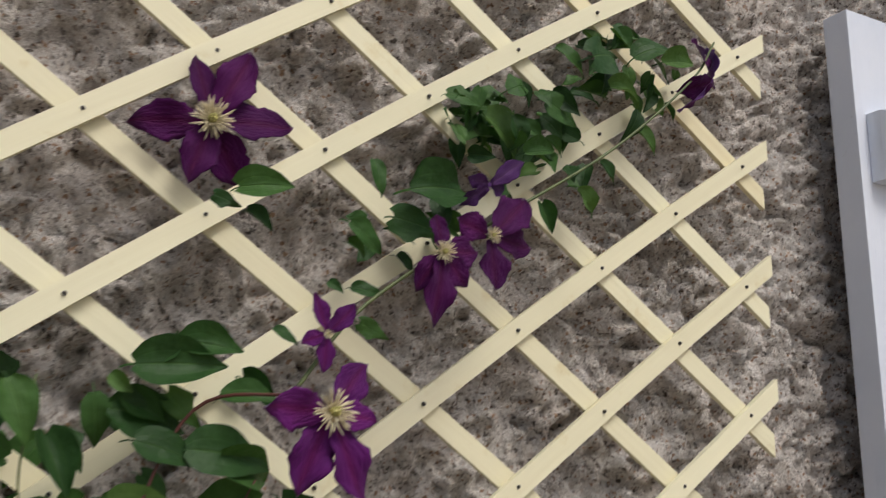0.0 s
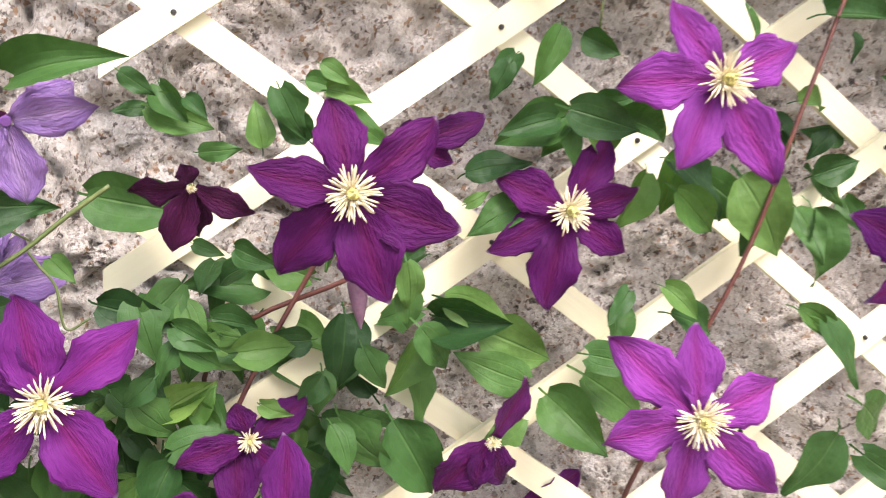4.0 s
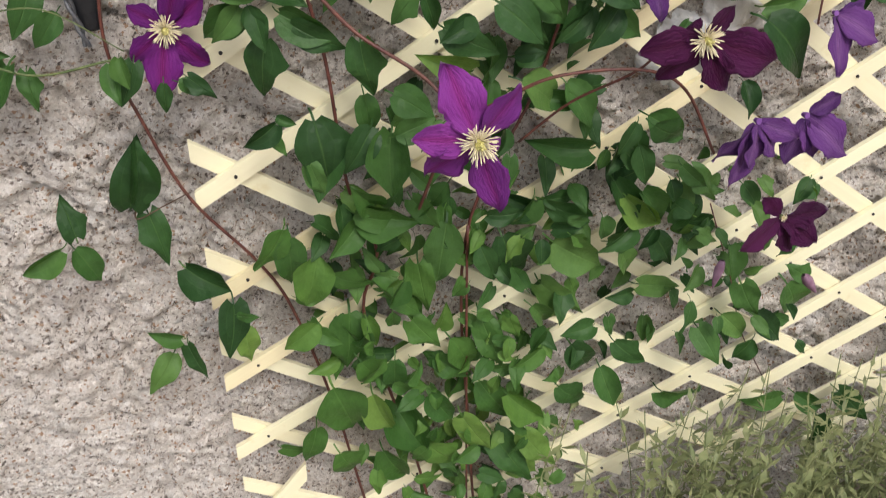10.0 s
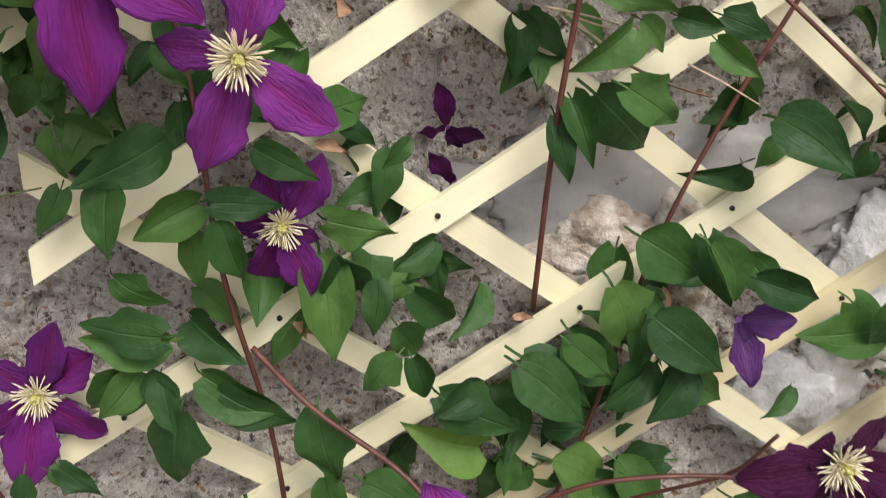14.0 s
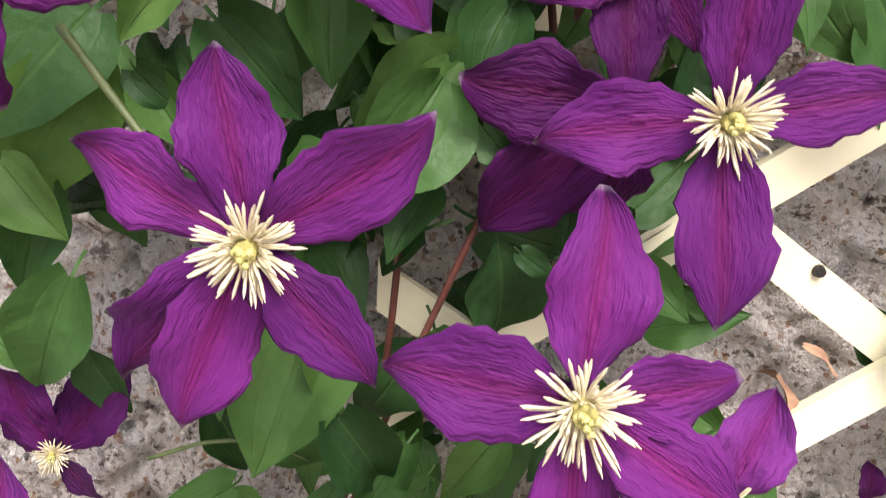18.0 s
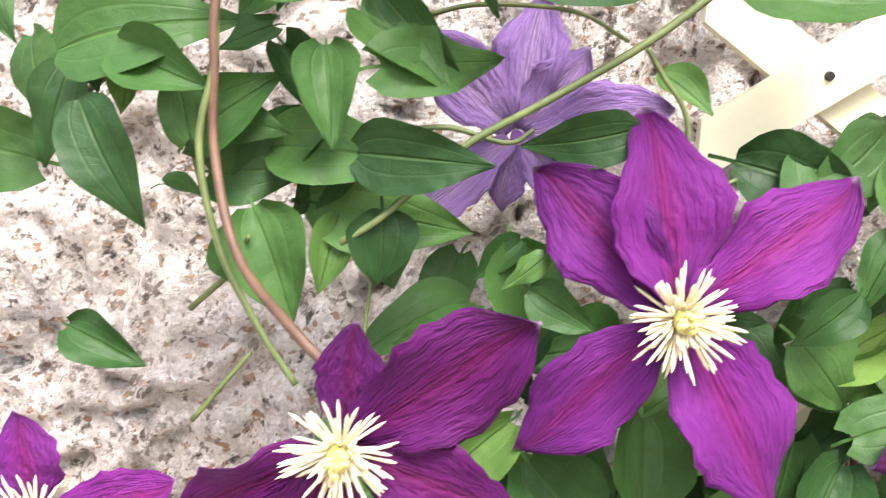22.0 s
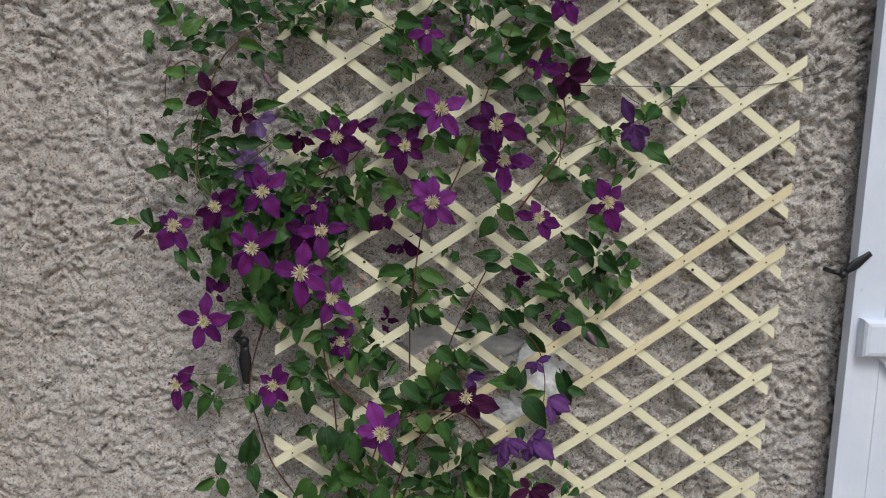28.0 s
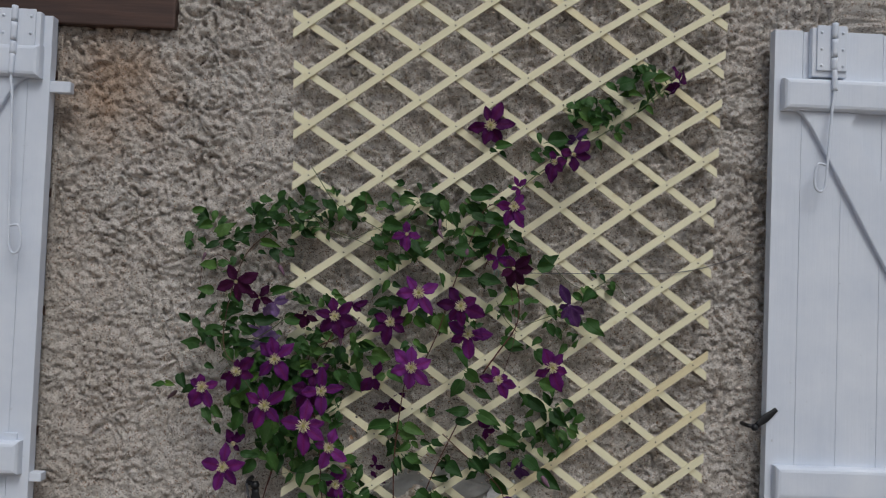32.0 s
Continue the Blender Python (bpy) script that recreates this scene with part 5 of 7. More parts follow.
leaf(-0.533, -0.070, 0.919, -17, 0.031, -22, 15)
leaf(-0.485, -0.094, 0.939, 39, 0.029, -18, -7)
leaf(-0.445, -0.093, 1.025, -40, 0.015, 10, 6)
leaf(-0.560, -0.080, 1.070, -49, 0.022, 6, -3)
leaf(-0.486, -0.074, 1.068, -134, 0.048, 0, 11)
leaf(-0.596, -0.091, 1.040, -53, 0.030, 3, 10, wide=1.2)
leaf(-0.459, -0.064, 1.277, -20, 0.023, -4, 10)
leaf(-0.478, -0.076, 1.276, -177, 0.016, 10, 4)
leaf(-0.401, -0.080, 1.273, 132, 0.027, -13, 0, wide=1.1)
leaf(-0.418, -0.080, 1.270, 103, 0.024, 10, 11)
leaf(-0.436, -0.086, 1.258, 9, 0.021, -7, -8)
leaf(-0.388, -0.079, 1.292, -10, 0.016, 3, 14)
leaf(-0.296, -0.079, 1.298, -112, 0.021, -13, -7)
leaf(-0.277, -0.079, 1.274, -157, 0.039, -17, 12)
leaf(-0.239, -0.078, 1.272, -66, 0.029, 10, 0, wide=1.2)
leaf(-0.231, -0.071, 1.290, 23, 0.031, 9, -6)
leaf(-0.211, -0.077, 1.278, -12, 0.042, 16, 8)
leaf(-0.264, -0.071, 1.269, -136, 0.023, 5, 18)
leaf(-0.296, -0.078, 1.254, 16, 0.035, -20, 26)
leaf(-0.291, -0.079, 1.229, -142, 0.041, -13, 23)
leaf(-0.306, -0.082, 1.237, 25, 0.014, 1, 2)
leaf(-0.190, -0.068, 1.249, -107, 0.038, -23, -4, 1)
leaf(-0.152, -0.068, 1.238, -35, 0.044, -18, 0, 1)
leaf(-0.221, -0.074, 1.167, -99, 0.030, 10, 19)
leaf(-0.184, -0.089, 1.173, -22, 0.031, 17, 19)
leaf(-0.227, -0.088, 1.152, -11, 0.032, 3, 12)
leaf(-0.214, -0.066, 1.124, -33, 0.053, 2, 9, wide=1.1)
leaf(-0.280, -0.067, 1.105, -156, 0.033, 17, 23)
leaf(-0.240, -0.071, 1.112, -35, 0.048, -27, 21)
leaf(-0.292, -0.074, 1.143, 161, 0.042, -3, 8)
leaf(-0.277, -0.069, 1.158, -19, 0.047, -1, -9, wide=1.2)
leaf(-0.308, -0.086, 1.172, -5, 0.042, -30, 7)
leaf(-0.326, -0.087, 1.160, -50, 0.033, 14, 1, wide=1.1)
leaf(-0.371, -0.067, 1.154, -91, 0.042, 8, 8, wide=1.2)
leaf(-0.340, -0.083, 1.180, -87, 0.022, -14, -5, wide=1.2)
leaf(-0.384, -0.079, 1.135, -91, 0.024, 9, 0, wide=1.2)
leaf(-0.401, -0.080, 1.162, -177, 0.025, 2, 4)
leaf(-0.428, -0.076, 1.156, -39, 0.033, -2, 19)
leaf(-0.428, -0.070, 1.170, -13, 0.025, 16, 16)
leaf(-0.405, -0.069, 1.121, -159, 0.024, -13, 1)
leaf(-0.362, -0.076, 1.104, -51, 0.043, -21, -6, wide=1.1)
leaf(-0.373, -0.085, 1.107, -70, 0.028, 12, 23)
leaf(-0.331, -0.065, 1.094, -57, 0.051, -1, -3)
leaf(-0.337, -0.070, 1.143, -118, 0.033, 9, 11, wide=1.2)
leaf(-0.358, -0.084, 1.148, -63, 0.027, -5, 0)
leaf(-0.419, -0.083, 1.207, -14, 0.024, -30, -1)
leaf(-0.439, -0.081, 1.209, -23, 0.012, -12, 4)
leaf(-0.472, -0.067, 1.233, 173, 0.032, -5, 0)
leaf(-0.471, -0.083, 1.171, -73, 0.033, 2, 20, wide=1.2)
leaf(-0.448, -0.079, 1.170, -73, 0.028, 10, 12)
leaf(-0.448, -0.081, 1.152, -103, 0.022, -7, 8)
leaf(-0.467, -0.063, 1.136, -103, 0.023, 2, -6, wide=1.1)
leaf(-0.463, -0.077, 1.119, -26, 0.020, -20, 18, wide=1.2)
leaf(-0.448, -0.075, 1.128, 49, 0.028, 2, -9, 1)
leaf(-0.468, -0.067, 1.085, -104, 0.035, 12, -6, wide=1.2)
leaf(-0.529, -0.064, 1.079, -91, 0.033, 1, 0, wide=1.2)
leaf(-0.549, -0.083, 1.078, -57, 0.017, -19, 4)
leaf(-0.450, -0.064, 1.102, 33, 0.026, -7, 12)
leaf(-0.524, -0.084, 1.229, -10, 0.029, 8, 7)
leaf(-0.273, -0.071, 0.996, -170, 0.054, -21, 22)
leaf(-0.258, -0.082, 0.983, -160, 0.035, -8, 14)
leaf(-0.227, -0.078, 0.997, -65, 0.024, -5, 7)
leaf(-0.196, -0.087, 0.993, -20, 0.051, -9, 12)
leaf(-0.208, -0.080, 0.977, -28, 0.044, -9, -6)
leaf(-0.219, -0.089, 0.951, -137, 0.033, 11, 2, wide=1.2)
leaf(-0.192, -0.076, 0.957, -40, 0.024, 16, 11)
leaf(-0.197, -0.064, 0.910, -41, 0.055, 10, -2)
leaf(-0.192, -0.086, 0.924, -33, 0.042, 19, 5)
leaf(-0.226, -0.086, 0.914, -63, 0.034, -18, 26)
leaf(-0.236, -0.086, 0.905, -77, 0.034, -4, 17)
leaf(-0.142, -0.069, 0.960, -20, 0.030, -10, 8)
leaf(-0.168, -0.071, 0.962, -11, 0.024, -19, -3)
leaf(-0.152, -0.082, 0.947, -34, 0.028, -33, 8)
leaf(-0.166, -0.072, 0.842, -27, 0.045, -1, 2, wide=1.2)
leaf(-0.188, -0.076, 0.803, -65, 0.057, 16, -2, wide=1.1)
leaf(-0.139, -0.071, 0.830, -70, 0.043, -3, 1)
leaf(-0.110, -0.072, 0.826, -44, 0.040, -5, 3)
leaf(-0.201, -0.066, 0.776, -49, 0.044, -5, 4, wide=1.2)
leaf(-0.220, -0.065, 0.762, -38, 0.056, 9, 14, wide=1.1)
leaf(-0.176, -0.070, 0.760, 39, 0.034, -9, -3)
leaf(-0.139, -0.072, 0.760, -35, 0.048, 2, -1)
leaf(-0.278, -0.084, 0.764, -155, 0.032, 8, 23)
leaf(-0.331, -0.069, 0.860, -10, 0.036, -5, -9, wide=1.1)
leaf(-0.305, -0.080, 0.850, -156, 0.025, 12, 6, wide=1.2)
leaf(-0.348, -0.066, 0.816, -86, 0.057, 4, 20, wide=0.9)
leaf(-0.323, -0.083, 0.822, -92, 0.031, -12, 9)
leaf(-0.292, -0.080, 0.819, -38, 0.037, 9, -3)
leaf(-0.304, -0.069, 0.792, -58, 0.032, 20, -4, wide=1.2)
leaf(-0.300, -0.086, 0.780, -68, 0.029, 5, 7)
leaf(-0.322, -0.086, 0.784, -128, 0.031, -20, 11)
leaf(-0.385, -0.084, 0.879, -5, 0.033, 12, 12)
leaf(-0.368, -0.070, 0.894, -21, 0.034, -19, 15)
leaf(-0.422, -0.074, 0.869, -161, 0.034, 10, 14)
leaf(-0.393, -0.084, 0.856, -75, 0.035, -2, -6)
leaf(-0.436, -0.084, 0.899, -155, 0.047, 22, 7)
leaf(-0.446, -0.088, 0.874, -87, 0.035, -25, 15, wide=1.2)
leaf(-0.476, -0.064, 0.869, -117, 0.026, 11, -2)
leaf(-0.468, -0.074, 0.901, -94, 0.027, -26, -12)
leaf(-0.412, -0.071, 0.847, -86, 0.033, 24, 1)
leaf(-0.439, -0.076, 0.830, -39, 0.029, -12, -6)
leaf(-0.445, -0.089, 0.816, 179, 0.042, -18, 10, wide=1.1)
leaf(-0.453, -0.076, 0.778, -129, 0.037, -2, -4, wide=1.2)
leaf(-0.430, -0.084, 0.780, -68, 0.027, 0, 5)
leaf(-0.393, -0.076, 0.771, -25, 0.047, -11, 0, wide=1.1)
leaf(-0.499, -0.074, 0.904, -92, 0.046, -6, 30, wide=1.1)
leaf(-0.516, -0.085, 0.898, -59, 0.022, -17, 12)
leaf(-0.512, -0.088, 0.934, -127, 0.026, 7, 2)
leaf(-0.492, -0.087, 0.976, -117, 0.035, -7, -16, wide=1.2)
leaf(-0.490, -0.081, 0.942, -119, 0.033, -14, 19)
leaf(-0.460, -0.086, 0.949, -121, 0.032, -13, 17, wide=1.2)
leaf(-0.479, -0.065, 0.924, -118, 0.024, -20, 4)
leaf(-0.510, -0.080, 0.976, -123, 0.019, -28, 16)
leaf(-0.442, -0.067, 0.942, -60, 0.023, 8, -9)
leaf(-0.414, -0.076, 0.940, -65, 0.022, 2, 10)
leaf(-0.314, -0.087, 0.903, -129, 0.019, 7, 10)
leaf(-0.387, -0.081, 0.764, -26, 0.046, -15, 3)
leaf(-0.351, -0.083, 0.737, -83, 0.048, -8, 2)
leaf(-0.428, -0.082, 0.742, -99, 0.049, -13, 8)
leaf(-0.427, -0.089, 0.775, -70, 0.030, -12, 22)
leaf(-0.450, -0.084, 0.778, -127, 0.033, 11, -1, wide=1.2)
leaf(-0.445, -0.078, 0.806, 175, 0.043, 0, 8)
leaf(-0.527, -0.089, 0.748, -84, 0.023, -7, 9)
leaf(-0.525, -0.082, 0.736, -110, 0.034, 8, 10)
leaf(-0.501, -0.090, 0.727, -95, 0.025, 4, 2)
leaf(-0.473, -0.093, 0.735, -41, 0.026, 5, 13)
leaf(-0.541, -0.055, 0.642, 79, 0.066, 0, 4)
leaf(-0.434, -0.093, 0.690, -141, 0.033, 4, -2)
leaf(-0.414, -0.076, 0.693, -27, 0.017, 4, 18)
leaf(-0.422, -0.084, 0.678, -56, 0.023, 5, 36, 1)
leaf(-0.387, -0.088, 0.666, -83, 0.064, 8, 18, wide=1.1)
leaf(-0.393, -0.090, 0.647, -69, 0.036, -8, 0)
leaf(-0.356, -0.091, 0.671, -121, 0.044, 6, 24, wide=1.1)
leaf(-0.333, -0.087, 0.655, -94, 0.055, -14, 10)
leaf(-0.282, -0.070, 0.727, 165, 0.045, 9, 5, 1, wide=1.3)
leaf(-0.270, -0.087, 0.756, -25, 0.049, -16, 14)
leaf(-0.312, -0.085, 0.704, -35, 0.043, 10, 21, wide=1.2)
leaf(-0.347, -0.069, 0.689, -81, 0.041, 0, 7)
leaf(-0.314, -0.093, 0.689, 23, 0.036, 4, 13)
leaf(-0.231, -0.093, 0.773, -42, 0.050, 6, 23, wide=1.2)
leaf(-0.202, -0.071, 0.702, -37, 0.055, 33, 17)
leaf(-0.219, -0.082, 0.741, 15, 0.025, -27, 16)
leaf(-0.176, -0.070, 0.758, -127, 0.040, 2, 17, wide=1.2)
leaf(-0.156, -0.078, 0.757, -126, 0.040, -1, 12)
leaf(-0.154, -0.086, 0.794, -35, 0.052, -5, 11, wide=1.2)
leaf(-0.208, -0.084, 0.786, -41, 0.038, 16, 0)
leaf(-0.167, -0.070, 0.687, -63, 0.049, 18, 16)
leaf(-0.180, -0.075, 0.647, -178, 0.055, -14, 15)
leaf(-0.115, -0.070, 0.637, -113, 0.042, 10, 0)
leaf(-0.104, -0.088, 0.632, -68, 0.040, -14, 10)
leaf(-0.085, -0.087, 0.583, -54, 0.052, 18, 16)
leaf(-0.044, -0.078, 0.568, -97, 0.045, -12, 5)
leaf(-0.037, -0.081, 0.601, -51, 0.046, 16, 17)
leaf(-0.088, -0.093, 0.664, -31, 0.045, 4, -10)
leaf(-0.113, -0.076, 0.588, -66, 0.044, 5, 14)
leaf(-0.167, -0.072, 0.579, 167, 0.052, -20, -6)
leaf(-0.210, -0.071, 0.578, -120, 0.046, 8, -14)
leaf(-0.227, -0.075, 0.626, -100, 0.035, 10, 2)
leaf(-0.355, -0.092, 0.624, 135, 0.039, 19, -14, 1)
leaf(-0.342, -0.091, 0.601, -19, 0.049, -2, 3, 1)
leaf(-0.302, -0.092, 0.605, -47, 0.039, -7, 3, 1)
leaf(-0.097, -0.093, 0.757, -137, 0.026, 15, 17)
leaf(-0.058, -0.079, 0.791, -174, 0.053, 0, 15, 1)
leaf(-0.037, -0.069, 0.791, -52, 0.044, 16, 10)
leaf(-0.021, -0.083, 0.800, 81, 0.040, -17, 10)
leaf(0.005, -0.073, 0.769, 9, 0.042, -1, 1)
leaf(0.008, -0.089, 0.738, -47, 0.071, 11, 26, wide=1.1)
leaf(-0.021, -0.091, 0.692, -84, 0.033, 5, 36)
leaf(-0.106, -0.089, 0.826, -19, 0.039, -3, 11)
leaf(-0.142, -0.082, 0.834, -70, 0.038, 24, 11)
leaf(-0.141, -0.083, 1.234, -53, 0.051, -17, -3, wide=1.2)
leaf(-0.101, -0.076, 1.215, -76, 0.047, 14, 0)
leaf(-0.184, -0.087, 1.246, -52, 0.043, 15, 24)
leaf(0.020, -0.084, 1.196, -8, 0.050, -8, 10)
leaf(0.015, -0.085, 1.311, -29, 0.042, 4, -9)
leaf(0.105, -0.097, 1.228, -63, 0.032, 12, 0)
leaf(-0.102, -0.097, 1.090, -119, 0.048, -6, -8, wide=1.2)
leaf(-0.043, -0.088, 1.077, -34, 0.046, -14, 0)
leaf(-0.067, -0.093, 1.117, -29, 0.050, 34, -13)
leaf(-0.098, -0.090, 1.037, -177, 0.052, 2, 3)
leaf(-0.090, -0.093, 1.155, -65, 0.043, 25, 20)
leaf(-0.101, -0.080, 0.906, -24, 0.049, -27, 30)
leaf(-0.050, -0.083, 0.914, -54, 0.044, -6, 20)
leaf(-0.036, -0.088, 0.958, -48, 0.037, -9, 30)
leaf(0.007, -0.074, 0.867, -46, 0.060, 2, -10)
leaf(-0.008, -0.088, 0.936, 33, 0.043, 0, 32)
leaf(0.020, -0.091, 0.974, -5, 0.054, -3, 14)
leaf(-0.027, -0.097, 1.024, -23, 0.056, -10, 6)
leaf(-0.085, -0.085, 1.014, -2, 0.039, -2, 5)
leaf(0.076, -0.080, 0.922, -35, 0.049, 13, 6)
leaf(0.114, -0.090, 0.890, -38, 0.062, -21, 7)
leaf(0.069, -0.092, 1.002, -57, 0.041, 6, 15)
leaf(0.121, -0.088, 0.973, -53, 0.044, 3, 13)
leaf(0.135, -0.079, 1.027, -45, 0.048, -33, -1)
leaf(0.068, -0.074, 1.057, -53, 0.043, -8, 15)
leaf(0.102, -0.095, 1.104, -19, 0.046, 13, 3)
leaf(0.083, -0.085, 1.056, -34, 0.047, -3, -2)
leaf(0.102, -0.077, 1.164, -29, 0.052, 14, 5)
leaf(0.066, -0.076, 0.782, -67, 0.066, -10, 11)
leaf(0.084, -0.093, 0.782, -16, 0.036, -1, 8)
leaf(-0.042, -0.096, 0.807, -97, 0.046, -3, -5)
leaf(-0.716, -0.050, 1.169, 170, 0.044, 3, 9)
leaf(-0.653, -0.094, 1.203, 19, 0.047, -14, 9)
leaf(-0.685, -0.074, 1.189, -55, 0.034, -35, 14)
leaf(-0.718, -0.098, 1.229, 142, 0.028, 1, 8)
leaf(-0.693, -0.088, 1.211, -65, 0.031, 3, 6)
leaf(-0.624, -0.085, 1.251, -23, 0.035, 6, 15)
leaf(-0.610, -0.093, 1.274, -51, 0.031, -12, 11)
leaf(-0.625, -0.092, 1.231, 23, 0.028, 3, 19)
leaf(-0.584, -0.083, 1.210, -42, 0.031, -25, -2)
leaf(-0.610, -0.078, 1.193, -53, 0.027, 7, 8)
leaf(-0.627, -0.079, 1.182, -4, 0.026, -15, 11)
leaf(-0.623, -0.077, 1.168, 3, 0.030, -3, 0)
leaf(-0.771, -0.095, 1.076, -173, 0.031, 1, 23, 1)
leaf(-0.750, -0.076, 1.075, -10, 0.023, -8, 18, 1)
leaf(-0.721, -0.082, 1.083, -61, 0.041, -10, 26)
leaf(-0.709, -0.083, 1.066, -145, 0.032, 8, -3)
leaf(-0.658, -0.095, 1.009, -65, 0.040, 18, 14)
leaf(-0.641, -0.073, 1.016, -51, 0.038, -3, -2)
leaf(-0.635, -0.090, 0.981, -62, 0.029, 6, -11)
leaf(-0.592, -0.087, 1.076, -128, 0.053, -1, 14, wide=1.2)
leaf(-0.593, -0.091, 0.997, -111, 0.045, -1, -3)
leaf(-0.656, -0.050, 0.730, -95, 0.035, -19, 20)
leaf(-0.627, -0.050, 0.718, -117, 0.054, -7, 21)
leaf(-0.602, -0.050, 0.720, -89, 0.031, 3, 22)
leaf(-0.623, -0.050, 0.755, -29, 0.029, -4, -4)
leaf(-0.593, -0.050, 0.781, -116, 0.039, 20, 4)
leaf(-0.579, -0.050, 0.767, -122, 0.033, -3, 12)
leaf(-0.649, -0.050, 0.763, -26, 0.024, -10, 2)
leaf(-0.534, -0.086, 0.738, -75, 0.031, -20, 30)
leaf(-0.480, -0.082, 0.730, -33, 0.026, 27, 16)
leaf(-0.539, -0.094, 1.230, 0, 0.051, 16, -7)
leaf(-0.512, -0.091, 0.911, -64, 0.050, 31, 4)
leaf(-0.565, -0.074, 0.895, -118, 0.042, 11, 3)
leaf(-0.563, -0.092, 0.926, -7, 0.041, 7, 13)
leaf(-0.340, -0.074, 1.501, 12, 0.041, 4, 14)
leaf(-0.379, -0.094, 1.476, -108, 0.036, 7, 19, 1)
leaf(-0.350, -0.080, 1.468, -30, 0.030, -15, 16)
leaf(-0.446, -0.078, 1.498, 19, 0.028, 0, 16, 1)
leaf(-0.485, -0.074, 1.490, -24, 0.025, 4, 15)
leaf(-0.461, -0.086, 1.464, -10, 0.030, 16, 6)
leaf(-0.469, -0.098, 1.437, -108, 0.021, 32, 10)
leaf(-0.257, -0.095, 1.517, -36, 0.023, -4, 13)
leaf(-0.225, -0.073, 1.525, -12, 0.029, -16, 0)
leaf(-0.223, -0.095, 1.504, -25, 0.026, 7, 25)
leaf(-0.284, -0.094, 1.498, -2, 0.031, 22, 15)
leaf(-0.269, -0.076, 1.490, -37, 0.023, 9, 34)
leaf(-0.179, -0.085, 1.519, 12, 0.042, 4, 4)
leaf(-0.164, -0.089, 1.500, -98, 0.031, 0, 16)
leaf(-0.144, -0.096, 1.498, -66, 0.039, 5, 11)
leaf(-0.061, -0.090, 1.526, 1, 0.054, -2, 11)
leaf(-0.018, -0.094, 1.507, -6, 0.036, -16, 42)
leaf(-0.074, -0.074, 1.497, -8, 0.052, 12, 8)
leaf(-0.102, -0.074, 1.494, -80, 0.034, 1, -9)
leaf(-0.028, -0.091, 1.475, -6, 0.056, 1, 18)
leaf(-0.276, -0.080, 1.428, -88, 0.036, -16, 10, 1)
leaf(-0.237, -0.087, 1.411, -67, 0.031, -3, -3, 1)
leaf(-0.289, -0.085, 1.402, -1, 0.031, -7, 11)
leaf(-0.199, -0.084, 1.390, -132, 0.045, -10, 27, wide=1.2)
leaf(-0.150, -0.094, 1.388, -62, 0.033, -5, 28)
leaf(-0.187, -0.095, 1.412, 21, 0.030, 8, 7)
leaf(-0.093, -0.098, 1.396, -18, 0.052, -1, 19)
leaf(-0.081, -0.076, 1.440, -30, 0.035, 1, 9)
leaf(-0.027, -0.076, 1.439, -165, 0.052, -38, 17)
leaf(-0.277, -0.081, 1.369, -8, 0.036, -3, -10, 1)
leaf(-0.258, -0.097, 1.359, -73, 0.025, -3, -3, 1)
leaf(-0.233, -0.095, 1.380, -19, 0.024, -6, 0)
leaf(-0.273, -0.086, 1.313, -115, 0.034, 8, 1, 1)
leaf(-0.247, -0.090, 1.319, -22, 0.022, -21, -16)
leaf(-0.292, -0.075, 1.302, -113, 0.027, -18, 21)
leaf(-0.283, -0.092, 1.276, -164, 0.032, -1, 16)
leaf(-0.245, -0.096, 1.281, -12, 0.042, 0, -9)
leaf(-0.259, -0.090, 1.267, -76, 0.021, -8, 2)
leaf(-0.139, -0.074, 1.231, -101, 0.046, 4, -3, wide=1.2)
leaf(-0.112, -0.085, 1.223, -64, 0.037, -26, 30)
leaf(-0.222, -0.085, 1.239, -116, 0.035, 6, -6, 1)
leaf(-0.192, -0.097, 1.235, -39, 0.037, 11, -11, 1)
leaf(-0.093, -0.079, 1.342, -5, 0.045, 9, 28)
leaf(-0.035, -0.089, 1.336, 1, 0.052, -1, 18)
leaf(-0.051, -0.093, 1.325, -66, 0.021, -8, -13)
leaf(0.006, -0.088, 1.344, -68, 0.032, -15, 19)
leaf(0.003, -0.090, 1.374, -16, 0.048, 14, 3)
leaf(0.043, -0.089, 1.386, -45, 0.034, 13, -3)
leaf(0.101, -0.076, 1.384, 28, 0.048, -3, 2)
leaf(0.089, -0.093, 1.371, 9, 0.043, 13, -2)
leaf(0.008, -0.095, 1.293, -159, 0.042, 5, 16, wide=1.2)
leaf(0.027, -0.092, 1.261, -44, 0.029, 2, 21)
leaf(0.059, -0.075, 1.336, -7, 0.036, -4, -9)
leaf(0.114, -0.077, 1.266, -69, 0.037, -24, 20)
leaf(0.246, -0.088, 1.333, -71, 0.023, -6, 5, 1)
leaf(0.160, -0.076, 1.253, -26, 0.051, 10, -1)
leaf(0.084, -0.076, 1.163, -59, 0.037, 8, 6)
leaf(0.025, -0.078, 1.185, -15, 0.045, -3, 4)
leaf(-0.382, -0.098, 1.297, -27, 0.018, 1, 7)
leaf(-0.367, -0.077, 1.271, -31, 0.034, 9, 11)
leaf(-0.403, -0.089, 1.277, -67, 0.027, -1, -3)
leaf(-0.458, -0.083, 1.279, -57, 0.022, -11, 1)
leaf(-0.446, -0.096, 1.278, -41, 0.015, -2, 24)
leaf(-0.472, -0.097, 1.288, -31, 0.019, 7, -9)
leaf(-0.489, -0.073, 1.384, -60, 0.023, 0, 9)
